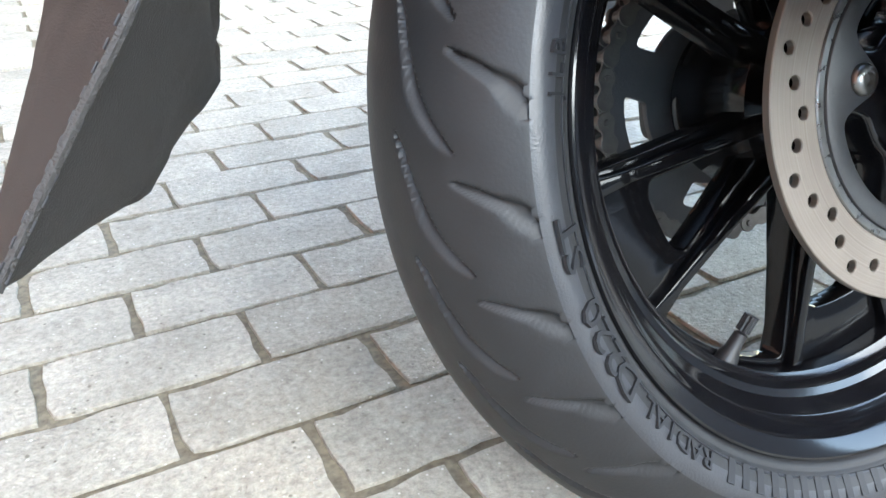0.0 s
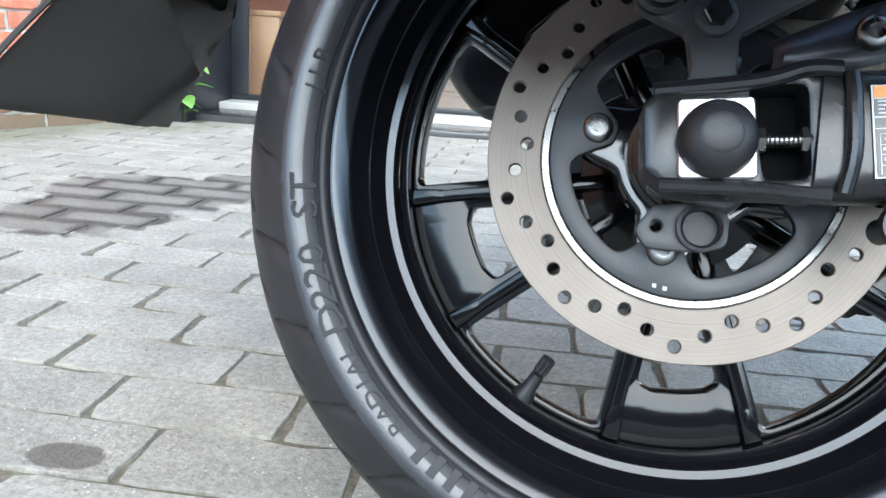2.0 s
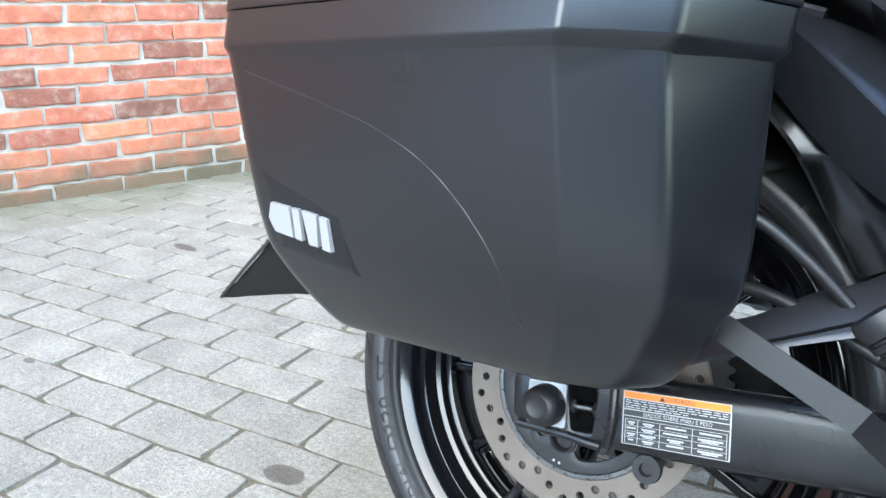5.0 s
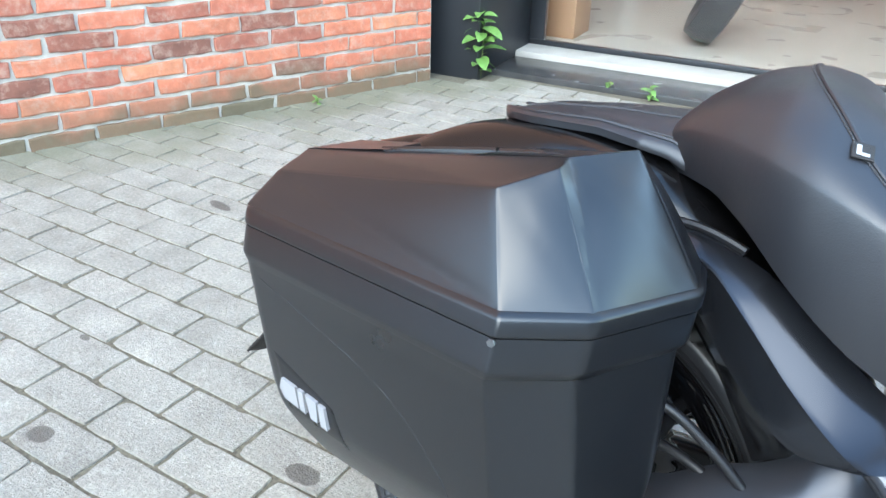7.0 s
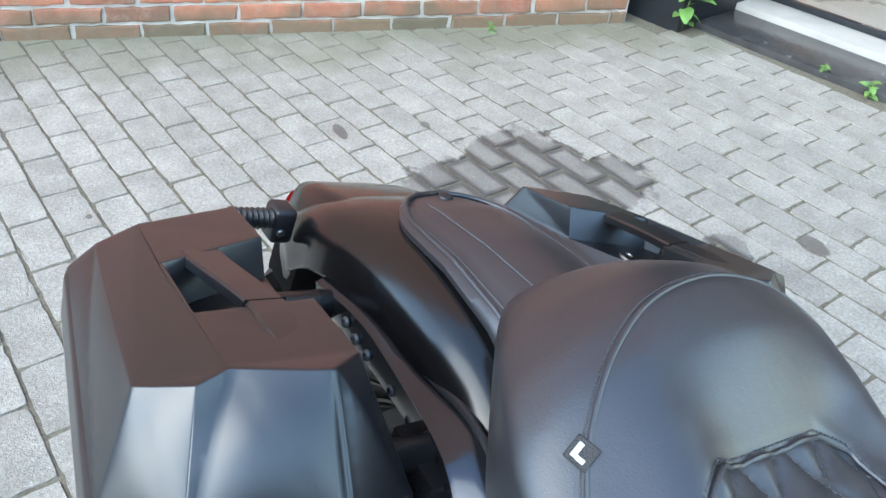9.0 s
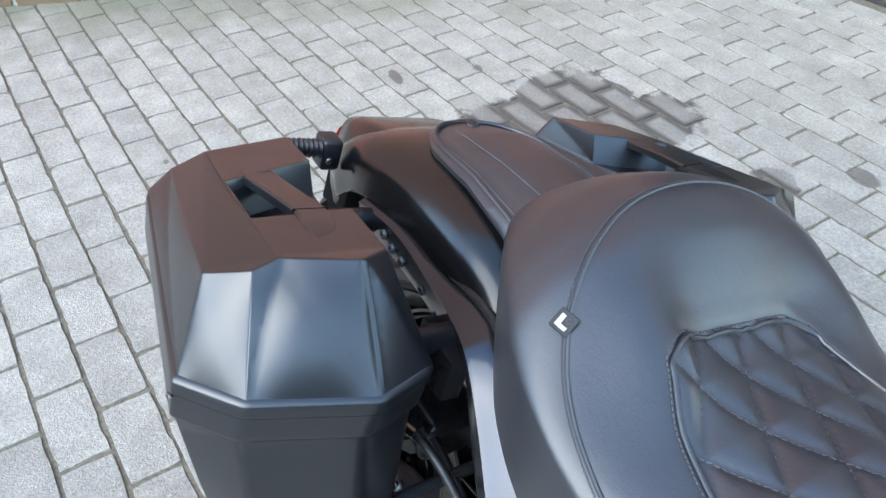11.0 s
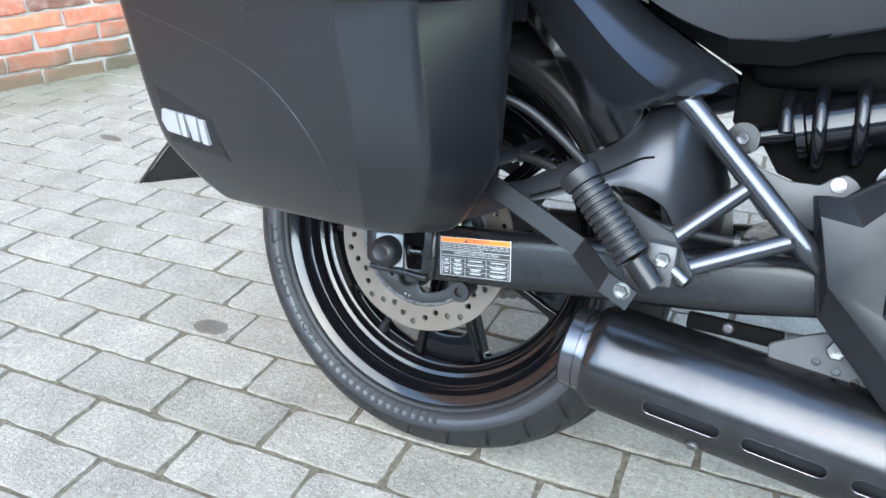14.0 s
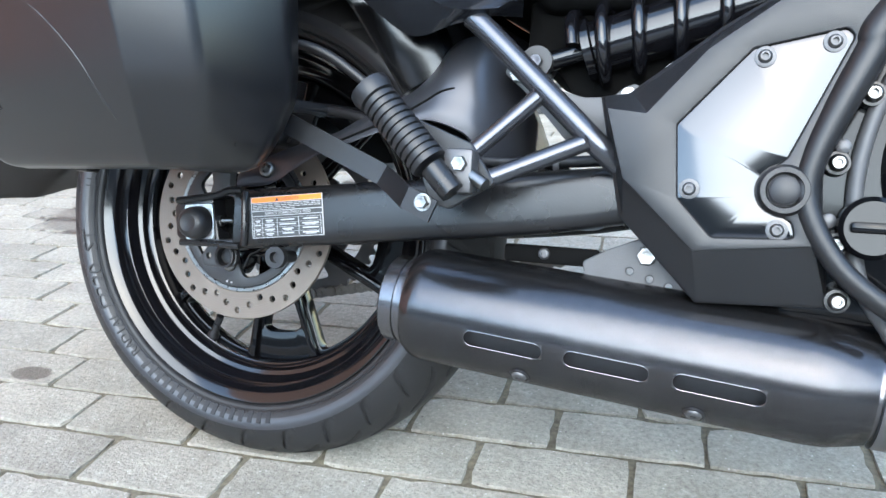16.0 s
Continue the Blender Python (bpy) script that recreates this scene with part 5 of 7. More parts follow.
def build_muffler():
    a, b = Vector((0.262, -0.122, -0.073)), Vector((0.690, -0.130, -0.108))
    M = aim(a, b)
    L = (b - a).length
    # side of the shell that faces outward in the muffler's own turn
    out = (M.to_3x3().inverted() @ Vector((0, -1, -0.30))).normalized()
    th0 = math.atan2(out.z, out.x)
    R = 0.0590
    slots = [(0.072, 0.150), (0.170, 0.248), (0.268, 0.346)]
    ss = sorted({0.0, 0.006, 0.014, L - 0.05, L - 0.03, L} | {x for s in slots for x in s} | {round(x, 4) for x in np.linspace(0.02, L - 0.055, 16)})
    dth = 0.135
    angs = [th0 - dth, th0 - dth / 3, th0 + dth / 3, th0 + dth] + [th0 + dth + (2 * math.pi - 2 * dth) * k / 45 for k in range(1, 45)]

    def rad(s):
        if s < 0.014:
            return R - 0.006 * (1 - s / 0.014) ** 2
        if s > L - 0.05:
            return R - 0.010 * ((s - (L - 0.05)) / 0.05) ** 2
        return R

    bm = bmesh.new()
    grid = [[bm.verts.new(M @ Vector((rad(s) * math.cos(t), s, rad(s) * math.sin(t)))) for t in angs] for s in ss]
    n = len(angs)
    for i in range(len(ss) - 1):
        mid = (ss[i] + ss[i + 1]) / 2
        for k in range(n):
            if k < 3 and any(s0 < mid < s1 for s0, s1 in slots):
                continue
            bm.faces.new((grid[i][k], grid[i][(k + 1) % n], grid[i + 1][(k + 1) % n], grid[i + 1][k]))
    geo = bmesh.ops.solidify(bm, geom=list(bm.faces), thickness=-0.0022)
    mf = part("muffler", bm, PIPE, bike, "dark matt metallic silencer with slots in its heat shield", 50)
    # rounded rims that give the slots their round ends
    for s0, s1 in slots:
        pts = []
        hw = dth * R
        for q in capsule(s0 + hw, 0, s1 - hw, 0, hw, 8):
            t = th0 + q[1] / R
            pts.append(M @ Vector(((R + 0.0003) * math.cos(t), q[0], (R + 0.0003) * math.sin(t))))
        pts.append(pts[0])
        part("slot_rim", tube(pts, 0.0006, 6, smooth=False, caps=False), PIPE, mf)
        for sgn, e in ((1, s0), (-1, s1)):
            fill = bmesh.new()
            c = e + sgn * hw
            for up in (-1, 1):
                arc = []
                for k in range(7):
                    u = math.pi / 2 * k / 6
                    arc.append((c - sgn * hw * math.sin(u), up * hw * math.cos(u)))
                poly = arc + [(e, up * hw)]
                vs = [fill.verts.new(M @ Vector(((R - 0.0004) * math.cos(th0 + z / R), s, (R - 0.0004) * math.sin(th0 + z / R)))) for s, z in poly]
                fill.faces.new(vs)
            part("slot_end", fill, PIPE, mf, smooth=0)
    # steel can toned dark: the slots' inner shade is in its colour
    part("inner_can", moved(lathe([(0.010, 0.0), (0.010, 0.047), (L - 0.02, 0.047), (L - 0.02, 0.0)], 40), M), CARRIER, mf, "steel inner can, coloured dark for the shade inside the slots")
    part("end_cap", moved(lathe([(-0.026, 0.036), (-0.0285, 0.038), (-0.0285, 0.0425), (-0.026, 0.0455), (-0.012, 0.0462), (-0.0115, 0.0445), (-0.009, 0.0445), (-0.0085, 0.0465), (0.002, 0.047), (0.004, 0.0)], 48), M), PIPE, mf, "dark rounded end cap")
    part("tail_hole", moved(lathe([(-0.0262, 0.0362), (-0.015, 0.035), (-0.012, 0.022), (-0.012, 0.0)], 32), M), DARK, mf)
    part("seam_band", moved(lathe([(-0.003, 0.0478), (-0.003, 0.0505), (0.001, 0.0510), (0.002, 0.048)], 48, closed=True), M), PIPE, mf)
    for s in (0.128, 0.290):
        d = Vector((math.cos(th0 + 0.60), 0, math.sin(th0 + 0.60)))
        e = Vector((math.cos(th0 - 0.60), 0, math.sin(th0 - 0.60)))
        d = d if (M.to_3x3() @ d).z < (M.to_3x3() @ e).z else e
        p = M @ Vector((R * d.x, s, R * d.z))
        q = M @ Vector((2 * R * d.x, s, 2 * R * d.z))
        part("shield_screw", bolt(p, q, 0.0075, 0.004), ZINC, mf, "small bright socket screw")
        part("screw_washer", moved(lathe([(-0.001, 0.0098), (0.001, 0.0098), (0.001, 0.0)], 20), aim(p, q)), GRIP, mf)
    part("header_pipe", tube([M @ Vector((0, L - 0.01, 0)), M @ Vector((0.0, L + 0.05, 0)), M @ Vector((0.0, L + 0.25, 0.0))], 0.044, 28, per=5), PIPE, mf)
    part("clamp", moved(lathe([(L + 0.005, 0.044), (L + 0.005, 0.050), (L + 0.03, 0.050), (L + 0.03, 0.044)], 40, closed=True), M), ZINC, mf)


def build_side_cover():
    hole = rounded([(0.5138, 0.1112), (0.5712, 0.1763), (0.6411, 0.1925), (0.6475, 0.1857), (0.6045, 0.0854), (0.5854, 0.0688), (0.584, 0.0498), (0.6115, 0.0325), (0.6155, 0.0187), (0.549, 0.0155), (0.5186, 0.0477)], 0.006, 4)
    # the raised face, and the rim to which its sides fall away in facets
    face = [(0.4533, 0.1245), (0.4878, 0.1208), (0.5352, 0.1761), (0.5966, 0.2213), (0.72, 0.302), (0.72, 0.262), (0.6675, 0.196), (0.6368, 0.1417), (0.622, 0.0888), (0.623, 0.045), (0.630, 0.0136), (0.5346, 0.0031), (0.4711, 0.0634)]
    rim = [(0.4476, 0.1374), (0.4728, 0.1405), (0.546, 0.1972), (0.5979, 0.2314), (0.72, 0.311), (0.735, 0.262), (0.680, 0.196), (0.648, 0.1417), (0.630, 0.0888), (0.634, 0.045), (0.6451, -0.0345), (0.5405, -0.039), (0.4708, 0.0323)]
    cov = part("side_cover", plate(face, [hole], -0.192, -0.180, 0.0012, 2), PANEL, bike, "matt black plastic side cover round a polished plate", 25)
    mid = [tuple(Vector(p) + (Vector(p) - Vector((0.57, 0.10))).normalized() * 0.004) for p in rim]
    b = loft([[(x, -0.1905, z) for x, z in face], [(x, -0.168, z) for x, z in rim], [(x, -0.1655, z) for x, z in mid], [(x, -0.150, z) for x, z in mid]], caps=False)
    bmesh.ops.recalc_face_normals(b, faces=b.faces)
    bmesh.ops.bevel(b, geom=[e for e in b.edges if e.calc_face_angle(0) > 0.25], offset=0.0015, segments=2, profile=0.5, affect="EDGES")
    part("cover_skirt", b, PANEL, cov, smooth=30)
    part("polished_plate", plate(hole, [], -0.1893, -0.1745, 0.0012, 2), PLATE, cov, "polished metal inset plate")
    for x, z in ((0.5805, 0.1693), (0.6323, 0.1813), (0.5283, 0.0564), (0.6005, 0.0255)):
        part("cover_bolt", bolt((x, -0.1900, z), (x, -0.4, z), 0.0058, 0.005), ZINC, cov, "bright socket bolt")
        part("bolt_washer", moved(lathe([(-0.001, 0.0088), (0.0014, 0.0088), (0.0018, 0.007)], 24), aim((x, -0.1890, z), (x, -0.4, z))), ZINC, cov)
    part("pivot_ring", moved(lathe([(-0.008, 0.0225), (0.006, 0.0215), (0.010, 0.019), (0.010, 0.015), (0.004, 0.0135), (0.004, 0.0)], 40), aim((0.6037, -0.188, 0.0587), (0.6037, -0.4, 0.0587))), PANEL, cov)
    part("pivot_plug", moved(lathe([(0.002, 0.0125), (0.008, 0.0120), (0.0095, 0.009), (0.0097, 0.0)], 32), aim((0.6037, -0.188, 0.0587), (0.6037, -0.4, 0.0587))), GRIP, cov, "round black rubber plug")
    spine = [(0.80, -0.182, 0.33), (0.720, -0.184, 0.262), (0.6675, -0.186, 0.1959), (0.660, -0.186, 0.1751), (0.6455, -0.187, 0.1417), (0.6340, -0.187, 0.1139), (0.6250, -0.187, 0.0888), (0.6205, -0.187, 0.0650), (0.6235, -0.188, 0.0426), (0.637, -0.188, 0.0155), (0.660, -0.187, -0.0118), (0.700, -0.183, -0.040)]
    part("moulded_arm", tube(spine, 0.011, 20, radii=lambda u: float(np.interp(u, [0, 0.3, 0.55, 0.75, 1], [0.018, 0.0140, 0.0110, 0.0095, 0.0090]))), PANEL, cov, "rounded black arm along the edge of the cover", 50)
    # engine side, dark, seen past the cover
    en = part("engine_case", box(0.60, 0.95, -0.150, 0.18, -0.06, 0.30, 0.02, 3), GLOSS, bike, "black engine case with bright bolts")
    part("clutch_cover", lathe([(-0.150, 0.105), (-0.165, 0.100), (-0.175, 0.085), (-0.178, 0.055), (-0.178, 0.0)], 48, (0.785, 0, 0.085)), SATIN, en)
    part("filler_cap", lathe([(-0.172, 0.026), (-0.184, 0.026), (-0.188, 0.022), (-0.188, 0.0)], 32, (0.6725, 0, 0.032)), GLOSS, en)
    part("case_rib", tube([(0.690, -0.160, 0.180), (0.668, -0.164, 0.12), (0.660, -0.164, 0.06), (0.668, -0.164, -0.01), (0.70, -0.16, -0.06)], 0.007, 12), CAST, en)
    for x, z in ((0.6661, 0.1426), (0.6443, 0.0849), (0.6483, 0.0164), (0.6526, -0.0304)):
        part("bolt_boss", moved(lathe([(-0.03, 0.0105), (0.0, 0.0100), (0.001, 0.0)], 20), aim((x, -0.172, z), (x, -0.4, z))), SATIN, en)
        part("case_bolt", bolt((x, -0.173, z), (x, -0.4, z), 0.0075, 0.007), STEEL, en, "bright bolt")
    for x, z in ((0.6474, 0.099), (0.6411, 0.0363)):
        part("dowel", moved(lathe([(-0.02, 0.0065), (0.0, 0.0062), (0.001, 0.0045), (0.001, 0.0)], 20), aim((x, -0.172, z), (x, -0.4, z))), ZINC, en)
    part("cap_grip", box(0.655, 0.690, -0.195, -0.186, 0.0275, 0.0365, 0.003, 2), GLOSS, en)
    # plain dark blocks added to fill the shaded hollow under the seat
    fb = part("frame_body", box(0.36, 0.95, -0.115, 0.147, 0.235, 0.30, 0.02, 3), DARK, bike, "plain dark block standing in for the shaded frame and underseat body")
    part("dark_fill_box", box(0.42, 0.62, -0.09, 0.13, 0.09, 0.24, 0.015, 2), DARK, fb)
    part("dark_fill_plate", plate(rounded([(0.352, 0.250), (0.352, 0.195), (0.380, 0.185), (0.405, 0.150), (0.440, 0.140), (0.460, 0.250)], 0.006, 3), [], -0.085, 0.13, 0.004, 2), DARK, fb)


def build_seat():
    # rows: x, middle top, half width, height of the widest place, bottom edge, inset of the bottom edge
    rows = [(0.020, 0.415, 0.030, 0.405, 0.395, 0.6), (0.045, 0.460, 0.085, 0.435, 0.400, 0.75), (0.080, 0.497, 0.132, 0.446, 0.402, 0.85), (0.125, 0.525, 0.170, 0.446, 0.395, 0.9), (0.170, 0.536, 0.198, 0.437, 0.370, 0.92),
            (0.210, 0.528, 0.214, 0.424, 0.338, 0.92), (0.245, 0.498, 0.222, 0.412, 0.312, 0.90), (0.275, 0.470, 0.226, 0.402, 0.292, 0.88), (0.305, 0.456, 0.227, 0.392, 0.278, 0.86), (0.345, 0.451, 0.225, 0.380, 0.268, 0.82), (0.390, 0.453, 0.220, 0.372, 0.268, 0.80),
            (0.450, 0.462, 0.210, 0.366, 0.285, 0.82), (0.520, 0.472, 0.193, 0.366, 0.305, 0.85), (0.600, 0.480, 0.170, 0.372, 0.315, 0.88), (0.700, 0.486, 0.138, 0.385, 0.325, 0.9), (0.780, 0.490, 0.115, 0.395, 0.330, 0.9)]
    xs = [r[0] for r in rows]
    cols = list(zip(*rows))
    N, K = 320, 211
    X = np.linspace(xs[0], xs[-1], N)

    def spline(ys):
        # monotone-ish smooth resampling
        base = np.interp(X, xs, ys)
        k = np.hanning(21)
        k /= k.sum()
        return np.convolve(np.pad(base, 10, mode="reflect", reflect_type="odd"), k, mode="valid")

    zc, hw, zw, zb, inn = (spline(c) for c in cols[1:])
    bm = bmesh.new()
    grid = []
    th = np.linspace(-1, 1, K)
    for i in range(N):
        row = []
        for t in th:
            s, a = np.sign(t), abs(t)
            if a <= 0.72:
                # top: falls off to the widest place
                u = a / 0.72
                y = hw[i] * math.sin(u * math.pi / 2)
                z = zw[i] + (zc[i] - zw[i]) * math.cos(u * math.pi / 2) ** 1.2
            else:
                u = (a - 0.72) / 0.28
                y = hw[i] * (1 - (1 - inn[i]) * u ** 1.5)
                z = zw[i] + (zb[i] - zw[i]) * u
            row.append([X[i], YC + s * y, z])
        grid.append(row)
    G = np.array(grid)
    # the bolster's arms run a little way forward along both sides
    G[:, :, 2] += 0.022 * np.exp(-((G[:, :, 0] - 0.285) / 0.055) ** 2) * np.exp(-((np.abs(G[:, :, 1] - YC) - 0.135) / 0.045) ** 2)
    # quilted seat field: diamonds between stitched lines, in a rounded shield
    px, py = G[:, :, 0], G[:, :, 1] - YC + 0.034
    half = np.interp(px, [0.27, 0.30, 0.34, 0.41, 0.55], [0.06, 0.098, 0.114, 0.130, 0.130])
    edge = np.minimum(half - np.abs(py), np.minimum(px - 0.281, 0.60 - px))
    inside = edge > 0
    p, q = (py + 0.019) / 0.061 + (px - 0.321) / 0.096, (py + 0.019) / 0.061 - (px - 0.321) / 0.096
    dl = np.minimum(np.abs(p - np.round(p)), np.abs(q - np.round(q))) * 0.0515
    puff = 0.0072 * (1 - np.exp(-dl / 0.0085)) - 0.0045
    rim = -0.0022 * np.exp(-(edge / 0.006) ** 2)
    puff = puff * np.clip(edge / 0.006, 0, 1)
    top = (np.abs(th) < 0.72)[None, :]
    G[:, :, 2] += np.where(top & inside, puff, 0) + np.where(top & (np.abs(edge) < 0.02), rim, 0)
    # piped seam round the rear bolster and down the flank
    vs = [[bm.verts.new(p) for p in r] for r in G.tolist()]
    for i in range(N - 1):
        for k in range(K - 1):
            bm.faces.new((vs[i][k], vs[i][k + 1], vs[i + 1][k + 1], vs[i + 1][k]))
    bm.faces.new(vs[0])
    for i in range(N - 1):
        bm.faces.new((vs[i][0], vs[i + 1][0], vs[i + 1][-1], vs[i][-1]))
    seat = part("seat", bm, LEATHER, bike, "black leather solo seat with a raised rear bolster and diamond quilting", 60)

    def grid_at(x, f):
        g = min(N - 1.001, max(0.0, float(np.interp(x, X, np.arange(N)))))
        f = min(K - 1.001, max(0.0, f))
        i, k = int(g), int(f)
        u, v = g - i, f - k
        return Vector((G[i, k] * (1 - v) + G[i, k + 1] * v) * (1 - u) + (G[i + 1, k] * (1 - v) + G[i + 1, k + 1] * v) * u)

    def on(x, t):
        f = (t + 1) / 2 * (K - 1)
        pnt = grid_at(x, f)
        d1 = grid_at(x + 0.006, f) - grid_at(x - 0.006, f)
        d2 = grid_at(x, f + 2) - grid_at(x, f - 2)
        nrm = d1.cross(d2).normalized()
        if nrm.z < 0 and t * t < 0.6 or nrm.y * t < 0 and t * t > 0.5:
            nrm = -nrm
        return pnt, nrm

    seam = [(0.480, -0.97), (0.455, -0.80), (0.415, -0.68), (0.355, -0.60), (0.305, -0.55), (0.262, -0.50), (0.228, -0.44), (0.195, -0.34), (0.170, -0.20), (0.160, 0.0), (0.170, 0.20), (0.195, 0.34), (0.228, 0.44), (0.262, 0.50), (0.305, 0.55), (0.355, 0.60), (0.415, 0.68)]
    sp = smooth_path([(a, b, 0) for a, b in seam], 10)
    part("piping", tube([on(p.x, p.y)[0] + on(p.x, p.y)[1] * 0.0002 for p in sp], 0.0022, 8, smooth=False), LEATHER, seat)
    st = []
    heart = Vector((0.38, YC, 0.38))
    for p, q in zip(sp, sp[1:]):
        (a, na), (b, _) = on(p.x, p.y), on(q.x, q.y)
        side = na.cross(b - a).normalized() * 0.0042
        if side.dot(a - heart) < 0:
            side = -side
        for j in range(2):
            s0, s1 = a.lerp(b, j / 2 + 0.05) + side, a.lerp(b, j / 2 + 0.38) + side
            if (s1 - s0).length > 1e-4:
                st.append(tube([s0 + na * 0.0003, s1 + na * 0.0003], 0.0010, 6, smooth=False))
    part("stitching", joined(*st), THREAD, seat)
    # quilting thread along the diamond lines
    tops = [k for k in range(K) if abs(th[k]) < 0.70]

    def surf(x, y):
        g = min(N - 1.001, max(0.0, float(np.interp(x, X, np.arange(N)))))
        i, u = int(g), g - int(g)
        z0, z1 = (float(np.interp(y, G[j, tops, 1] - YC, G[j, tops, 2])) for j in (i, i + 1))
        return Vector((x, YC + y, z0 + (z1 - z0) * u))

    def in_field(x, y):
        return 0.283 < x < 0.595 and abs(y) < np.interp(x, [0.27, 0.30, 0.34, 0.41, 0.55], [0.06, 0.098, 0.114, 0.130, 0.130]) - 0.002

    xb = list(np.linspace(0.56, 0.30, 24))
    wb = [float(np.interp(x, [0.27, 0.30, 0.34, 0.41, 0.55], [0.06, 0.098, 0.114, 0.130, 0.130])) for x in xb]
    loop = [(x, -w) for x, w in zip(xb, wb)] + [(0.2855, y) for y in np.linspace(-0.07, 0.07, 9)] + [(x, w) for x, w in reversed(list(zip(xb, wb)))]
    sm = smooth_path([(x, y, 0) for x, y in loop], 3)
    part("field_piping", tube([surf(p.x, p.y - 0.034) + Vector((0, 0, 0.0012)) for p in sm], 0.0024, 8, smooth=False), LEATHER, seat)
    fs = []
    for p, q in zip(sm, sm[1:]):
        out = Vector((p.x - 0.42, p.y, 0)).normalized() * 0.0050
        a, b = surf(p.x + out.x, p.y - 0.034 + out.y), surf(q.x + out.x, q.y - 0.034 + out.y)
        for j in range(max(1, round((b - a).length / 0.0048))):
            m = max(1, round((b - a).length / 0.0048))
            s0, s1 = a.lerp(b, (j + 0.1) / m), a.lerp(b, (j + 0.75) / m)
            if (s1 - s0).length > 1e-4:
                fs.append(tube([s0 + Vector((0, 0, 0.0005)), s1 + Vector((0, 0, 0.0005))], 0.0009, 6, smooth=False))
    part("field_stitching", joined(*fs), THREAD, seat)
    dv, df = [], []
    for sg in (1, -1):
        for n in range(-9, 10):
            for k in range(70):
                x0 = 0.283 + 0.0048 * k
                x1 = x0 + 0.0030
                y0, y1 = (-0.019 + 0.061 * (n - sg * (x - 0.321) / 0.096) for x in (x0, x1))
                if not (in_field(x0, y0) and in_field(x1, y1)):
                    continue
                a, b = surf(x0, y0 - 0.034), surf(x1, y1 - 0.034)
                w = Vector((y0 - y1, x1 - x0, 0)).normalized() * 0.0006
                up = Vector((0, 0, 0.0005))
                i = len(dv)
                dv += [(a - w - up)[:], (a + w - up)[:], (b + w - up)[:], (b - w - up)[:], (a + up)[:], (b + up)[:]]
                df += [(i, i + 3, i + 5, i + 4), (i + 1, i + 4, i + 5, i + 2), (i, i + 4, i + 1), (i + 3, i + 2, i + 5)]
    me = bpy.data.meshes.new("quilt_thread")
    me.from_pydata(dv, [], df)
    me.materials.append(THREAD)
    qt = new("quilt_thread", me)
    qt.parent = seat
    tg, tn = on(0.238, -0.475)
    fwd = Vector((0.6, 0.5, -0.35))
    fwd = (fwd - tn * fwd.dot(tn)).normalized()
    side = tn.cross(fwd)
    m = Matrix.Identity(4)
    for i, e in enumerate((fwd, side, tn)):
        m[0][i], m[1][i], m[2][i] = e
    m.translation = tg + tn * 0.002
    tag = part("fabric_tag", moved(box(-0.010, 0.008, -0.009, 0.009, -0.001, 0.0012, 0.0006, 1), m), CLOTH, seat, "small black fabric tag with a white mark")
    part("tag_mark", moved(joined(box(-0.0065, -0.0025, -0.006, 0.005, 0.0014, 0.0018), box(-0.0025, 0.004, -0.0065, -0.003, 0.0014, 0.0018)), m), WHITE, tag, smooth=0)
    # dark pan under the cushion
    part("seat_pan", loft([[(x, YC - w, z), (x, YC + w, z), (x, YC + w * 0.9, z - 0.02), (x, YC - w * 0.9, z - 0.02)] for x, w, z in ((0.25, 0.13, 0.32), (0.345, 0.185, 0.270), (0.40, 0.182, 0.272), (0.45, 0.172, 0.29), (0.78, 0.10, 0.335))]), DARK, seat)


YF = -0.006


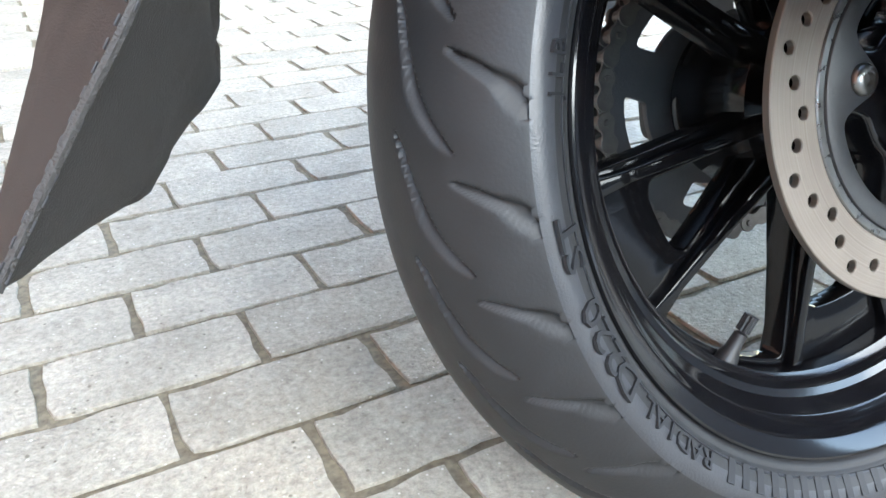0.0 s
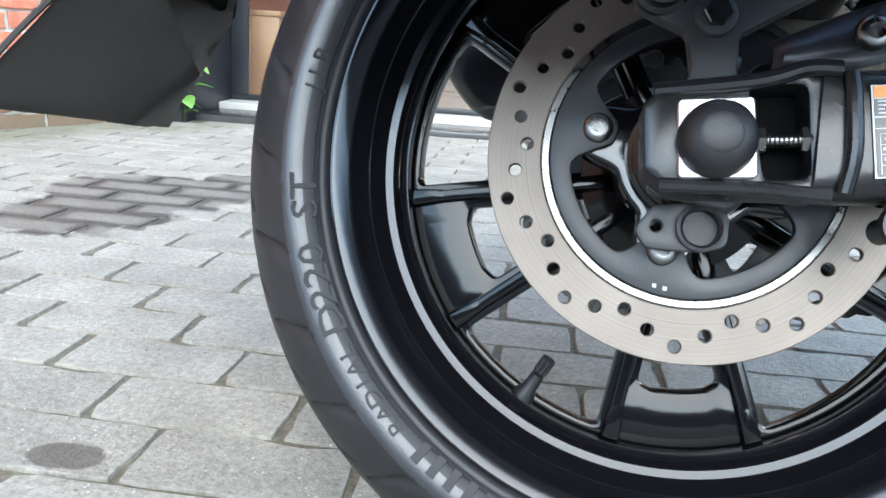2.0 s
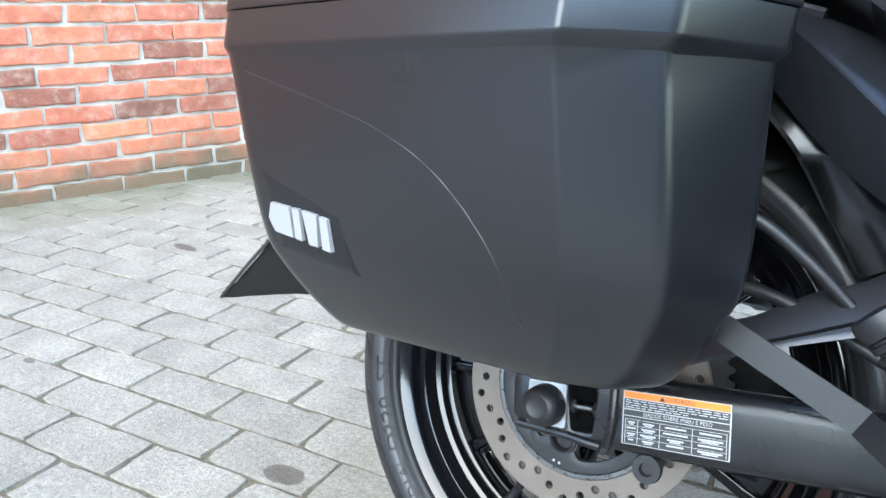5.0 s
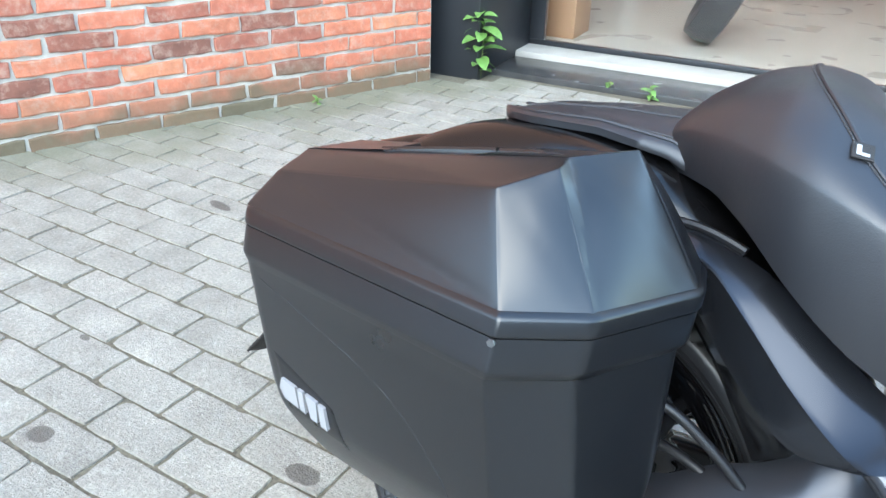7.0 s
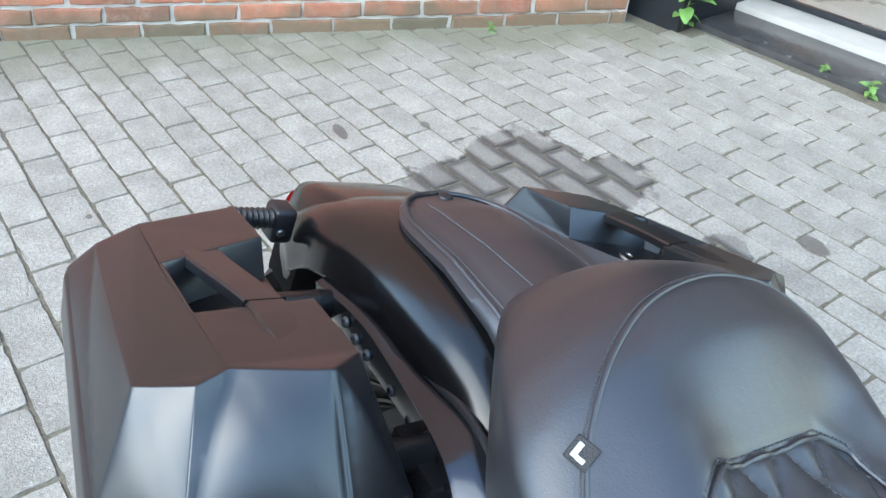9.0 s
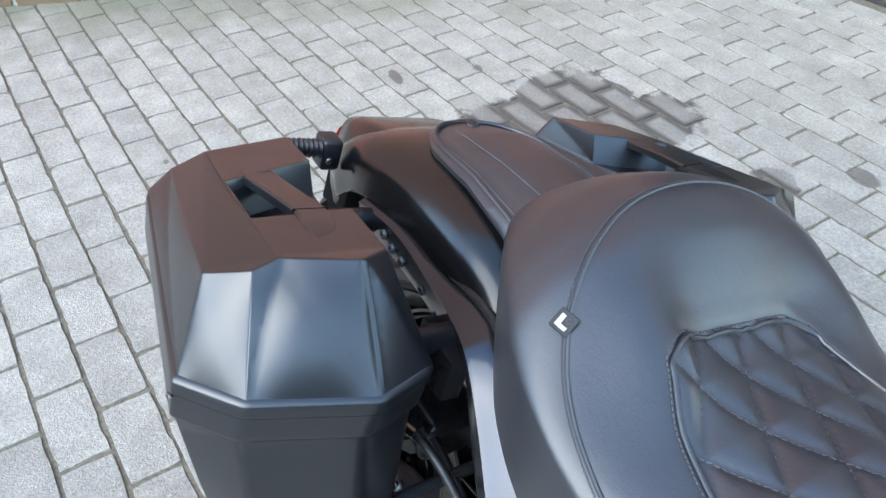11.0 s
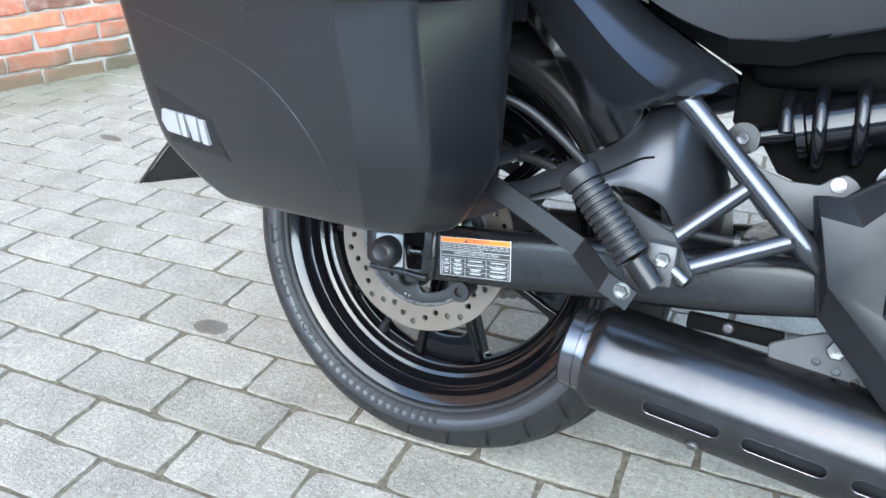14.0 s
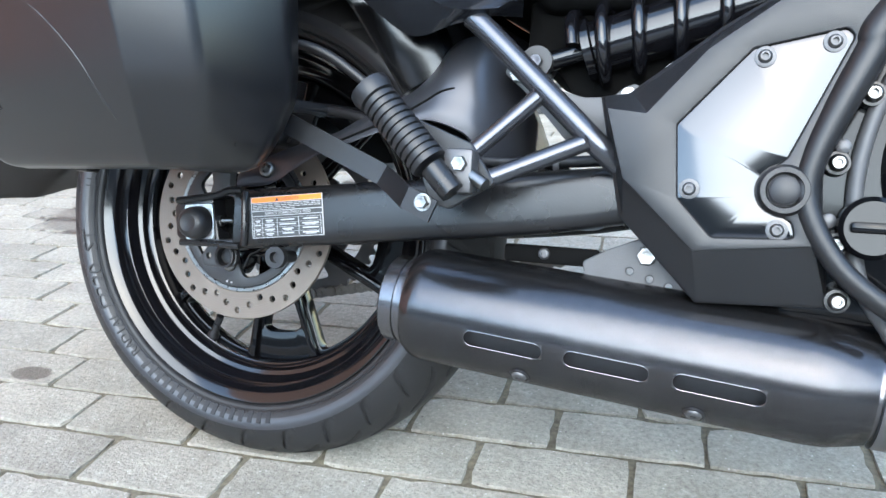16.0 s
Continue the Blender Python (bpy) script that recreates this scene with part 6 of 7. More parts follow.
def build_fender():
    # rows along the arch: x, z of the crown
    crown = [(-0.335, 0.290), (-0.305, 0.328), (-0.240, 0.376), (-0.160, 0.408), (-0.075, 0.420), (0.006, 0.416), (0.080, 0.400), (0.150, 0.360), (0.215, 0.300), (0.262, 0.232), (0.288, 0.188)]
    path = smooth_path([(x, 0, z) for x, z in crown], 5)
    secs = []
    n = len(path)
    for i, p in enumerate(path):
        d = (path[min(i + 1, n - 1)] - path[max(i - 1, 0)]).normalized()
        nr = Vector((d.z, 0, -d.x))
        if nr.dot(p) < 0:
            nr = -nr
        u = i / (n - 1)
        w = 0.128 - 0.030 * max(0, 0.25 - u) / 0.25 - 0.030 * max(0, u - 0.8) / 0.2
        sec = []
        outer = [(-1.0, -0.075), (-0.985, -0.045), (-0.93, -0.020), (-0.80, -0.006), (-0.45, 0.003), (0, 0.006), (0.45, 0.003), (0.80, -0.006), (0.93, -0.020), (0.985, -0.045), (1.0, -0.075)]
        for yy, h in outer:
            sec.append(Vector((0, YF + yy * w, 0)) + p + nr * h)
        for yy, h in reversed(outer):
            sec.append(Vector((0, YF + yy * w * 0.965, 0)) + p + nr * (h - 0.004))
        secs.append(sec)
    f = part("rear_fender", loft(secs), FENDER, bike, "black painted rear fender arching over the tyre", 50)
    # tail lamp hump at the fender's end
    secs = []
    for x, w, z0, z1 in ((-0.408, 0.048, 0.252, 0.268), (-0.398, 0.066, 0.238, 0.296), (-0.372, 0.082, 0.235, 0.330), (-0.330, 0.094, 0.250, 0.350), (-0.270, 0.104, 0.290, 0.370), (-0.225, 0.104, 0.335, 0.380)):
        secs.append([(x, p[0], p[1]) for p in rounded([((YF + 0.012) - w, z0), ((YF + 0.012) + w, z0), ((YF + 0.012) + w * 0.8, z1), ((YF + 0.012) - w * 0.8, z1)], 0.022, 5)])
    part("tail_housing", loft(secs), FENDER, f, "black tail housing", 50)
    part("tail_lens", loft([[(x, p[0], p[1]) for p in rounded([((YF + 0.012) - w, 0.262), ((YF + 0.012) + w, 0.262), ((YF + 0.012) + w * 0.85, z1), ((YF + 0.012) - w * 0.85, z1)], 0.012, 4)] for x, w, z1 in ((-0.411, 0.044, 0.290), (-0.400, 0.066, 0.301))]), RED, f, "red tail lens")
    # side struts, painted grey, sweeping down to a point ahead of the wheel
    for s in (-1, 1):
        # stations along the strut: lower edge, ridge, upper edge
        low = [(-0.145, 0.130, 0.300), (-0.060, 0.135, 0.305), (0.030, 0.138, 0.305), (0.095, 0.142, 0.302), (0.125, 0.146, 0.300), (0.172, 0.152, 0.254), (0.215, 0.158, 0.218), (0.255, 0.165, 0.196), (0.300, 0.180, 0.203), (0.330, 0.166, 0.213)]
        rdg = [(-0.150, 0.142, 0.325), (-0.060, 0.142, 0.340), (0.024, 0.146, 0.338), (0.098, 0.156, 0.338), (0.143, 0.166, 0.332), (0.190, 0.170, 0.295), (0.240, 0.177, 0.252), (0.285, 0.187, 0.222), (0.314, 0.196, 0.213), (0.340, 0.175, 0.219)]
        upp = [(-0.150, 0.128, 0.330), (-0.060, 0.128, 0.345), (0.026, 0.130, 0.347), (0.105, 0.132, 0.356), (0.160, 0.136, 0.348), (0.213, 0.141, 0.326), (0.270, 0.144, 0.288), (0.325, 0.146, 0.257), (0.352, 0.146, 0.243), (0.360, 0.147, 0.232)]
        lo_p, rd_p, up_p = (smooth_path(c, 6) for c in (low, rdg, upp))
        secs = []
        for a, r, c in zip(lo_p, rd_p, up_p):
            pts = [a, a.lerp(r, 0.5) + Vector((0, 0.003, 0)), a.lerp(r, 0.9), r, r.lerp(c, 0.10), r.lerp(c, 0.45) + Vector((0.002, 0.001, 0.004)), r.lerp(c, 0.8) + Vector((0.001, 0, 0.003)), c, c + Vector((-0.003, -0.010, -0.012)), a + Vector((0.004, -0.012, 0.006))]
            secs.append([(q.x, -q.y if s < 0 else q.y + 2 * YF, q.z) for q in pts])
        rl = part("fender_strut", loft(secs), RAIL, f, "grey metallic strut along the fender", 40)
        sy = (lambda y: -y) if s < 0 else (lambda y: y + 2 * YF)
        lip = [(q.x - 0.002, sy(q.y - 0.002), q.z + 0.004) for q in up_p[:26]]
        part("strut_lip", tube(lip, 0.0045, 8, smooth=False), PANEL, rl)
        for x, z in ((-0.078, 0.325), (-0.055, 0.321), (-0.031, 0.320), (0.019, 0.318), (0.055, 0.313)):
            part("strut_screw", bolt((x, sy(0.142), z), (x, sy(0.3), z), 0.0060, 0.004), ZINC, rl)
        # bracket and rubber block that carry the front mount of the case
        part("mount_bracket", loft([[(x, sy(y0), z0), (x, sy(y1), z0), (x, sy(y1), z1), (x, sy(y0), z1)] for x, y0, y1, z0, z1 in ((0.062, 0.142, 0.165, 0.292, 0.318), (0.100, 0.146, 0.172, 0.270, 0.322), (0.135, 0.150, 0.172, 0.272, 0.318))]), SATIN, rl)
        # inner fender side between strut and seat
    # leather pad on the fender
    secs = []
    N = 40
    for i in range(N + 1):
        u = i / N
        x = -0.170 + 0.30 * u
        w = 0.088 * min(1, math.sqrt(max(0, 1 - (1 - min(1, u / 0.32)) ** 2.2))) + 0.002 + 0.012 * max(0, u - 0.3)
        zc = np.interp(x, [-0.17, -0.10, -0.02, 0.06, 0.13], [0.424, 0.448, 0.460, 0.468, 0.470])
        ze = np.interp(x, [-0.17, -0.10, -0.02, 0.06, 0.13], [0.424, 0.424, 0.428, 0.420, 0.395])
        sec = []
        for k in range(25):
            t = -1 + 2 * k / 24
            z = ze + (zc - ze) * (1 - abs(t) ** 2.2)
            rim = 0.0035 * math.exp(-((abs(t) - 0.93) / 0.05) ** 2)
            if abs(abs(t) - 0.86) < 0.03:
                rim -= 0.002
            sec.append((x, YF + t * w, z + rim))
        for k in range(25):
            t = 1 - 2 * k / 24
            z = ze + (zc - ze) * (1 - abs(t) ** 2.2) - 0.014 * (1 - 0.5 * abs(t) ** 6)
            sec.append((x, YF + t * (w - 0.003), z))
        secs.append(sec)
    pad = part("fender_pad", loft(secs), LEATHER, f, "black leather pad with a stitched edge on the fender", 60)
    for line, lo in ((0.84, 2), (0.55, 6)):
        for sg in (-1, 1):
            k = (sg * line + 1) / 2 * 24
            row = [Vector(secs[j][int(k)]).lerp(Vector(secs[j][int(k) + 1]), k - int(k)) + Vector((0, 0, 0.0004)) for j in range(lo, N + 1)]
            part("pad_seam", tube(row, 0.0012, 6, smooth=False), THREAD, pad)
    part("pad_button", lathe([(0, 0.0), (0, 0.009), (0.002, 0.0085), (0.0035, 0.006), (0.0035, 0.0)], 20, (-0.145, YF - 0.006, 0.434), "z"), GRIP, pad)
    bead = []
    for i in range(len(secs)):
        p = secs[i][1]
        bead.append((p[0], p[1] + 0.001, p[2] - 0.001))
    part("pad_piping", tube(bead + [(s[23][0], s[23][1], s[23][2]) for s in reversed(secs)][1:], 0.0028, 8, smooth=False), LEATHER, pad)
    part("pad_screw", bolt((0.062, YF - 0.006, 0.468), (0.058, YF - 0.006, 0.6), 0.006, 0.005), STEEL, pad)
    # turn signals on rubber stalks beside the tail
    for s in (-1, 1):
        c = Vector((-0.268, YF + s * 0.128, 0.330))
        sig = part("turn_signal", box(c.x - 0.017, c.x + 0.017, c.y - 0.014, c.y + 0.014, c.z - 0.022, c.z + 0.022, 0.006, 3), GRIP, f, "black turn signal on a ribbed rubber stalk")
        prof = []
        for k in range(8):
            prof += [(0.007 * k, 0.0095), (0.007 * k + 0.0035, 0.0130)]
        part("stalk", moved(lathe(prof + [(0.057, 0.009), (0.057, 0.0)], 20), aim((c.x + 0.004, c.y + s * 0.013, c.z + 0.006), (c.x + 0.02, c.y + s * 0.3, c.z + 0.02))), GRIP, sig)
        part("signal_screw", bolt((c.x + 0.017, c.y + s * 0.004, c.z - 0.006), (c.x + 0.2, c.y + s * 0.004, c.z - 0.006), 0.005, 0.003), STEEL, sig)
    # mounts between case and strut
    for s in (-1, 1):
        for x, z in ((-0.120, 0.318), (0.095, 0.318)):
            mt = part("case_mount", tube([(x, YF + s * 0.130, z), (x, YF + s * 0.215, z)], 0.0155, 20, smooth=False), SATIN, f, "black tubular mount between strut and case")
            part("mount_collar", moved(lathe([(0, 0.0160), (0.001, 0.0185), (0.006, 0.0185), (0.007, 0.0160)], 24), aim((x, YF + s * 0.196, z), (x, YF + s * 0.3, z))), GRIP, mt)
    hs = part("brake_line", tube([(0.085, -0.165, 0.188), (0.113, -0.160, 0.192), (0.150, -0.150, 0.182), (0.190, -0.136, 0.155), (0.225, -0.124, 0.125), (0.260, -0.118, 0.100)], 0.0055, 12), GRIP, f, "black rubber hose with a bright crimped fitting")
    part("crimp", tube([(0.078, -0.167, 0.187), (0.108, -0.161, 0.192)], 0.0068, 14, smooth=False), STEEL, hs)
    part("union", hexnut((0.074, -0.168, 0.186), (0.03, -0.177, 0.179), 0.0085, 0.010), STEEL, hs)
    # soft flap that hangs below the number plate
    P = {k: Vector(v) for k, v in dict(B=(-0.488, -0.085, -0.008), E=(-0.468, 0.152, 0.027), K=(-0.430, 0.035, 0.006), F=(-0.386, 0.049, 0.058), S=(-0.421, -0.072, 0.091), W=(-0.397, -0.062, 0.150),
                                       T=(-0.374, 0.066, 0.104), G=(-0.368, 0.090, 0.185), H=(-0.398, -0.020, 0.180), C=(-0.412, 0.018, 0.082), R=(-0.449, 0.030, 0.102), Q=(-0.498, -0.005, 0.006), Z=(-0.462, 0.140, 0.110),
                                       U=(-0.430, -0.010, 0.185), V=(-0.430, 0.120, 0.190)).items()}
    bm = bmesh.new()
    V = {k: bm.verts.new(v) for k, v in P.items()}
    for f3 in ("B S F", "S W F", "B F K", "K F E", "E F T", "W C F", "F C T", "W H C", "C H G", "C G T", "B K E", "B E Q", "B Q S", "Q R S", "Q E Z", "Q Z R", "S R U", "S U W", "R Z V", "R V U", "E T Z", "Z T G", "Z G V", "W U H", "H U V", "H V G"):
        bm.faces.new([V[k] for k in f3.split()])
    bmesh.ops.subdivide_edges(bm, edges=list(bm.edges), cuts=7, use_grid_fill=True)
    bmesh.ops.smooth_vert(bm, verts=[v for v in bm.verts if all((v.co - q).length > 0.02 for q in P.values())], factor=0.4, use_axis_x=True, use_axis_y=True, use_axis_z=True)
    for v in bm.verts:
        near = min((v.co - P[k]).length for k in ("C", "H", "G"))
        amp = 0.0026 + 0.006 * math.exp(-(near / 0.035) ** 2)
        v.co += Vector((noise.noise(v.co * 22), noise.noise(v.co * 22 + Vector((5, 0, 0))), noise.noise(v.co * 22 + Vector((0, 7, 0))))) * amp
    B, S, TL = P["B"], P["S"], P["W"]
    flap = part("mud_flap", bm, CLOTH, f, "black cloth flap sewn to a point behind the wheel", 60)
    for k in range(1, 26):
        p, d = B.lerp(S, k / 26), (S - B).normalized()
        side = Vector((0.0022 if k % 2 else -0.0022, -0.0020, 0))
        part("stitch", tube([p + side - d * 0.0022, p + side + d * 0.0022], 0.0006, 6, smooth=False), GRIP, flap)
    part("flap_seam", tube([B, B.lerp(S, 0.5) + Vector((0.0, -0.002, 0)), S, TL], 0.0022, 6), CLOTH, f)
    part("plate_bracket", box(-0.425, -0.345, YC - 0.06, YC + 0.10, 0.155, 0.262, 0.01, 2), DARK, f)
    part("plate_bracket", box(-0.385, -0.378, YC - 0.05, YC + 0.07, 0.115, 0.157, 0.003, 1), DARK, f)
    for yy in (-0.018, 0.014):
        part("bracket_screw", hexnut((-0.378, YC + yy, 0.134), (-0.30, YC + yy - 0.06, 0.120), 0.0068, 0.008), STEEL, f)


build_wheel()
build_brake()
build_chain()
ARM = build_swingarm()
build_label(ARM)
build_hugger()
build_subframe()
build_shock()
build_muffler()
build_side_cover()
build_seat()
build_fender()


# ---- the hard side cases ----
def ring_at(corners, radii, zf, steps=8):
    pts = rounded([(x, y, r) for (x, y), r in zip(corners, radii)], 0.01, steps)
    return [(x, y, zf(x, y)) for x, y in pts]


def swell(bm, panels):
    """Gives flat panels a gentle crown: rows of a panel's corners and the height of its middle."""
    bmesh.ops.triangulate(bm, faces=bm.faces)
    for _ in range(5):
        bmesh.ops.subdivide_edges(bm, edges=[e for e in bm.edges if e.calc_length() > 0.009], cuts=1)
        bmesh.ops.triangulate(bm, faces=[f for f in bm.faces if len(f.verts) > 3])
    centre = Vector((-0.06, -0.29, 0.34))
    for corners, crown in panels:
        c = [Vector(p) for p in corners]
        mid = sum(c, Vector()) / len(c)
        nrm = sum(((c[i] - mid).cross(c[(i + 1) % len(c)] - mid) for i in range(len(c))), Vector()).normalized()
        if nrm.dot(mid - centre) < 0:
            nrm = -nrm
        sides = []
        for i in range(len(c)):
            e = (c[(i + 1) % len(c)] - c[i]).normalized()
            q = nrm.cross(e)
            if q.dot(mid - c[i]) < 0:
                q = -q
            sides.append((c[i], q, q.dot(mid - c[i])))
        for v in bm.verts:
            if abs((v.co - mid).dot(nrm)) < 0.009:
                near = [(v.co - p).dot(q) / far for p, q, far in sides]
                if min(near) > 0:
                    v.co += nrm * crown * math.prod(1 - (1 - min(1.0, u)) ** 2 for u in near)


def build_case(m, s, label):
    """s = 1 builds the right-hand case, s = -1 its mirror image on the left."""
    case = thing("side_case", m, label, "side case", "side cases of the motorcycle")
    flip = Matrix.Identity(4) if s == 1 else Matrix.Translation((0, 2 * YC, 0)) @ Matrix.Diagonal((1, -1, 1, 1))

    def add(name, bm, material, parent=case, lab="", smooth=35.0):
        bm = moved(bm, flip)
        return part(name, bm, material, parent, lab, smooth)

    def level(z0):
        return lambda x, y: z0 + 0.046 * (x - 0.0755) + 0.17 * (y + 0.42)

    # corners: rear inner, rear outer, front outer, front middle, front inner
    rimc = [(-0.266, -0.192), (-0.244, -0.368), (0.0760, -0.4195), (0.1295, -0.3755), (0.172, -0.269), (0.153, -0.206)]
    soft = [0.022, 0.026, 0.006, 0.026, 0.030, 0.018]

    def shrink(c, d):
        mid = Vector((sum(p[0] for p in c) / len(c), sum(p[1] for p in c) / len(c)))
        return [tuple(Vector(p) + (mid - Vector(p)).normalized() * d) for p in c]

    low = [(-0.232, -0.185), (-0.205, -0.335), (0.080, -0.374), (0.133, -0.342), (0.165, -0.245), (0.145, -0.195)]
    mid = [(-0.218, -0.185), (-0.185, -0.318), (0.077, -0.352), (0.125, -0.322), (0.152, -0.235), (0.135, -0.195)]
    bot = [(-0.195, -0.190), (-0.150, -0.285), (0.062, -0.312), (0.098, -0.292), (0.125, -0.225), (0.108, -0.195)]
    bt2 = [(-0.175, -0.195), (-0.130, -0.268), (0.050, -0.292), (0.080, -0.276), (0.102, -0.222), (0.085, -0.198)]
    up = shrink(rimc, 0.0095)
    # each corner runs down a smooth line through the levels; the floor of the case rises towards the wheel
    levels = [(bt2, 0.046, 0.03), (bot, 0.053, 0.03), (mid, 0.098, 0.05), (low, 0.140, 0.06)]
    rails = [[(c[k][0], c[k][1], z0 + slope * (c[k][0] - 0.08)) for c, z0, slope in levels] + [(*up[k], level(0.2480)(*up[k]))] for k in range(6)]
    lines = [smooth_path(p, 6) for p in rails]
    secs = []
    for j in range(len(lines[0])):
        ring = [lines[k][j] for k in range(6)]
        fade = max(0.0, 1 - j / 11)
        flat = rounded([(p.x, p.y, r) for p, r in zip(ring, soft)], 0.01, 8)
        high = [ring[k // 9].z for k in range(54)]
        secs.append([(x, y, z + fade * 0.42 * max(0.0, y + 0.235)) for (x, y), z in zip(flat, high)])
    walls = list(secs)
    secs += [ring_at(shrink(rimc, d), soft, level(z)) for d, z in ((0.0088, 0.2488), (0.0040, 0.2545), (0.0030, 0.2562), (0.0026, 0.2580), (0.002, 0.2830))]
    add("body", loft(secs), CASE, lab="matt black ribbed plastic case body", smooth=32)
    # parting gap and lid skirt
    add("gasket", loft([ring_at(shrink(rimc, 0.006), soft, level(0.2826)), ring_at(shrink(rimc, 0.006), soft, level(0.2855))]), DARK)
    lidlow = [ring_at(shrink(rimc, d), soft, level(z)) for d, z in ((0.0012, 0.2842), (0.0003, 0.2853), (0.0, 0.2866), (0.0, 0.2970), (0.0004, 0.2986), (0.0016, 0.3002), (0.0034, 0.3015), (0.0072, 0.3032))]
    add("lid_skirt", loft(lidlow), CASE, smooth=28)
    # lid: facetted top with a handle well
    base = [(x, y, level(0.3018)(x, y)) for x, y in shrink(rimc, 0.0055)]
    A0, A1, G1 = (-0.222, -0.348, 0.334), (0.038, -0.392, 0.3824), (0.0690, -0.3620, 0.4040)
    B0, B1 = (-0.222, -0.312, 0.356), (0.063, -0.338, 0.4115)
    C0, C1 = (-0.248, -0.205, 0.362), (0.095, -0.276, 0.426)
    D1 = (0.074, -0.240, 0.419)
    wl = [(-0.119, -0.326, 0.3765), (-0.023, -0.333, 0.3945), (-0.020, -0.2295, 0.4025), (-0.160, -0.2130, 0.3775)]
    bm = bmesh.new()
    bm.edges.layers.float.new("bevel_weight_edge")
    vb = [bm.verts.new(p) for p in base]
    a0, a1, g1, b0, b1, c0, c1, d1 = (bm.verts.new(p) for p in (A0, A1, G1, B0, B1, C0, C1, D1))
    w = [bm.verts.new(p) for p in wl]
    dp = [bm.verts.new((p[0] + (0.020 if k in (0, 3) else -0.006), p[1] + (0.008 if k in (0, 1) else 0.004), p[2] - 0.036)) for k, p in enumerate(wl)]
    ri, ro, fo, fm, fi, fj = vb
    for f in ((ri, ro, a0, b0, c0), (ro, fo, a1, a0), (fo, fm, g1, a1), (fm, fi, c1, b1, g1), (fi, fj, d1, c1), (fj, ri, c0, w[3], dp[3], dp[2], w[2], d1), (a0, a1, g1, b1, b0), (b0, b1, w[1], w[0]), (b1, c1, d1, w[2], w[1]), (c0, b0, w[0], w[3])):
        bm.faces.new(f)
    for k in (0, 1, 3):
        bm.faces.new((w[k], w[(k + 1) % 4], dp[(k + 1) % 4], dp[k]))
    bm.faces.new(dp)
    bm.faces.new(list(reversed(vb)))
    bmesh.ops.recalc_face_normals(bm, faces=bm.faces)
    wide = {frozenset(p): r for p, r in (((fm, g1), 0.0035), ((fi, c1), 0.019), ((fj, d1), 0.012), ((ri, c0), 0.016), ((ro, a0), 0.020), ((ro, fo), 0.002), ((fo, a1), 0.005), ((a0, a1), 0.006), ((a1, g1), 0.0032), ((g1, b1), 0.004), ((b1, c1), 0.005),
                                         ((c1, d1), 0.010), ((a0, b0), 0.014), ((b0, c0), 0.014), ((c0, w[3]), 0.004), ((b0, b1), 0.004), ((w[0], w[1]), 0.003), ((w[1], w[2]), 0.003), ((w[3], w[0]), 0.003))}
    bm = rolled(bm, [(e, wide[frozenset(e.verts)]) for e in bm.edges if frozenset(e.verts) in wide], 0.020)
    panels = [([base[2], base[3], G1, A1], 0.0040), ([base[3], base[4], C1, B1, G1], 0.0110), ([base[1], base[2], A1, A0], 0.0045), ([A0, A1, B1, B0], 0.0025), ([base[4], base[5], D1, C1], 0.003), ([base[0], base[1], A0, B0, C0], 0.005)]
    swell(bm, panels)
    lid = add("lid", bm, CASE, lab="facetted matt black lid with rolled edges", smooth=38)
    # handle strap across the well, lock and hinge pins
    hp = [(-0.142, -0.281, 0.3745), (-0.110, -0.279, 0.3815), (-0.070, -0.275, 0.3905), (-0.026, -0.270, 0.3992), (0.010, -0.275, 0.4055), (0.052, -0.284, 0.4092)]
    half = [0.020, 0.019, 0.018, 0.018, 0.017, 0.006]
    secs = []
    for p in smooth_path(hp, 5):
        h = float(np.interp(p.x, [q[0] for q in hp], half))
        secs.append([(p.x, y, z) for y, z in ((p.y - h, p.z - 0.010), (p.y - h, p.z - 0.0016), (p.y - h * 0.85, p.z + 0.0008), (p.y + h * 0.85, p.z + 0.0008), (p.y + h, p.z - 0.0016), (p.y + h, p.z - 0.010))])
    add("handle", loft(secs), CASE, lid, "black carrying handle over a recess in the lid")
    add("handle_joint", box(-0.0275, -0.0258, -0.2885, -0.2515, 0.3924, 0.4002, 0.0003, 1), DARK, lid)
    add("lock", lathe([(0, 0.0), (0, 0.011), (0.003, 0.010), (0.003, 0.006), (0.0015, 0.005), (0.0015, 0.0)], 24, (-0.065, -0.238, 0.3575), "z"), STEEL, lid, "small round key lock")
    add("rim_screw", hexnut((0.0745, -0.4185, 0.2815), (0.09, -0.50, 0.27), 0.0035, 0.003), STEEL, lid)
    # shallow swept line and a badge of four plain silver shapes, both following the outer wall

    def wall_y(x, z):
        rows = []
        for ring in walls:
            hits = [(p[1] + (q[1] - p[1]) * (x - p[0]) / (q[0] - p[0]), p[2] + (q[2] - p[2]) * (x - p[0]) / (q[0] - p[0])) for p, q in zip(ring, ring[1:]) if min(p[0], q[0]) <= x <= max(p[0], q[0]) and p[0] != q[0]]
            if hits:
                rows.append(min(hits)[::-1])
        rows.sort()
        return float(np.interp(z, [r[0] for r in rows], [r[1] for r in rows]))

    L1 = smooth_path([(x, 0, z) for x, z in ((-0.205, 0.232), (-0.117, 0.212), (-0.060, 0.196), (-0.012, 0.172), (0.028, 0.132), (0.050, 0.085))], 8)
    add("moulding_line", tube([(p.x, wall_y(p.x, p.z) + 0.0010, p.z) for p in L1], 0.00135, 10, smooth=False), CASE, smooth=60)
    bx, bz = -0.182, 0.136
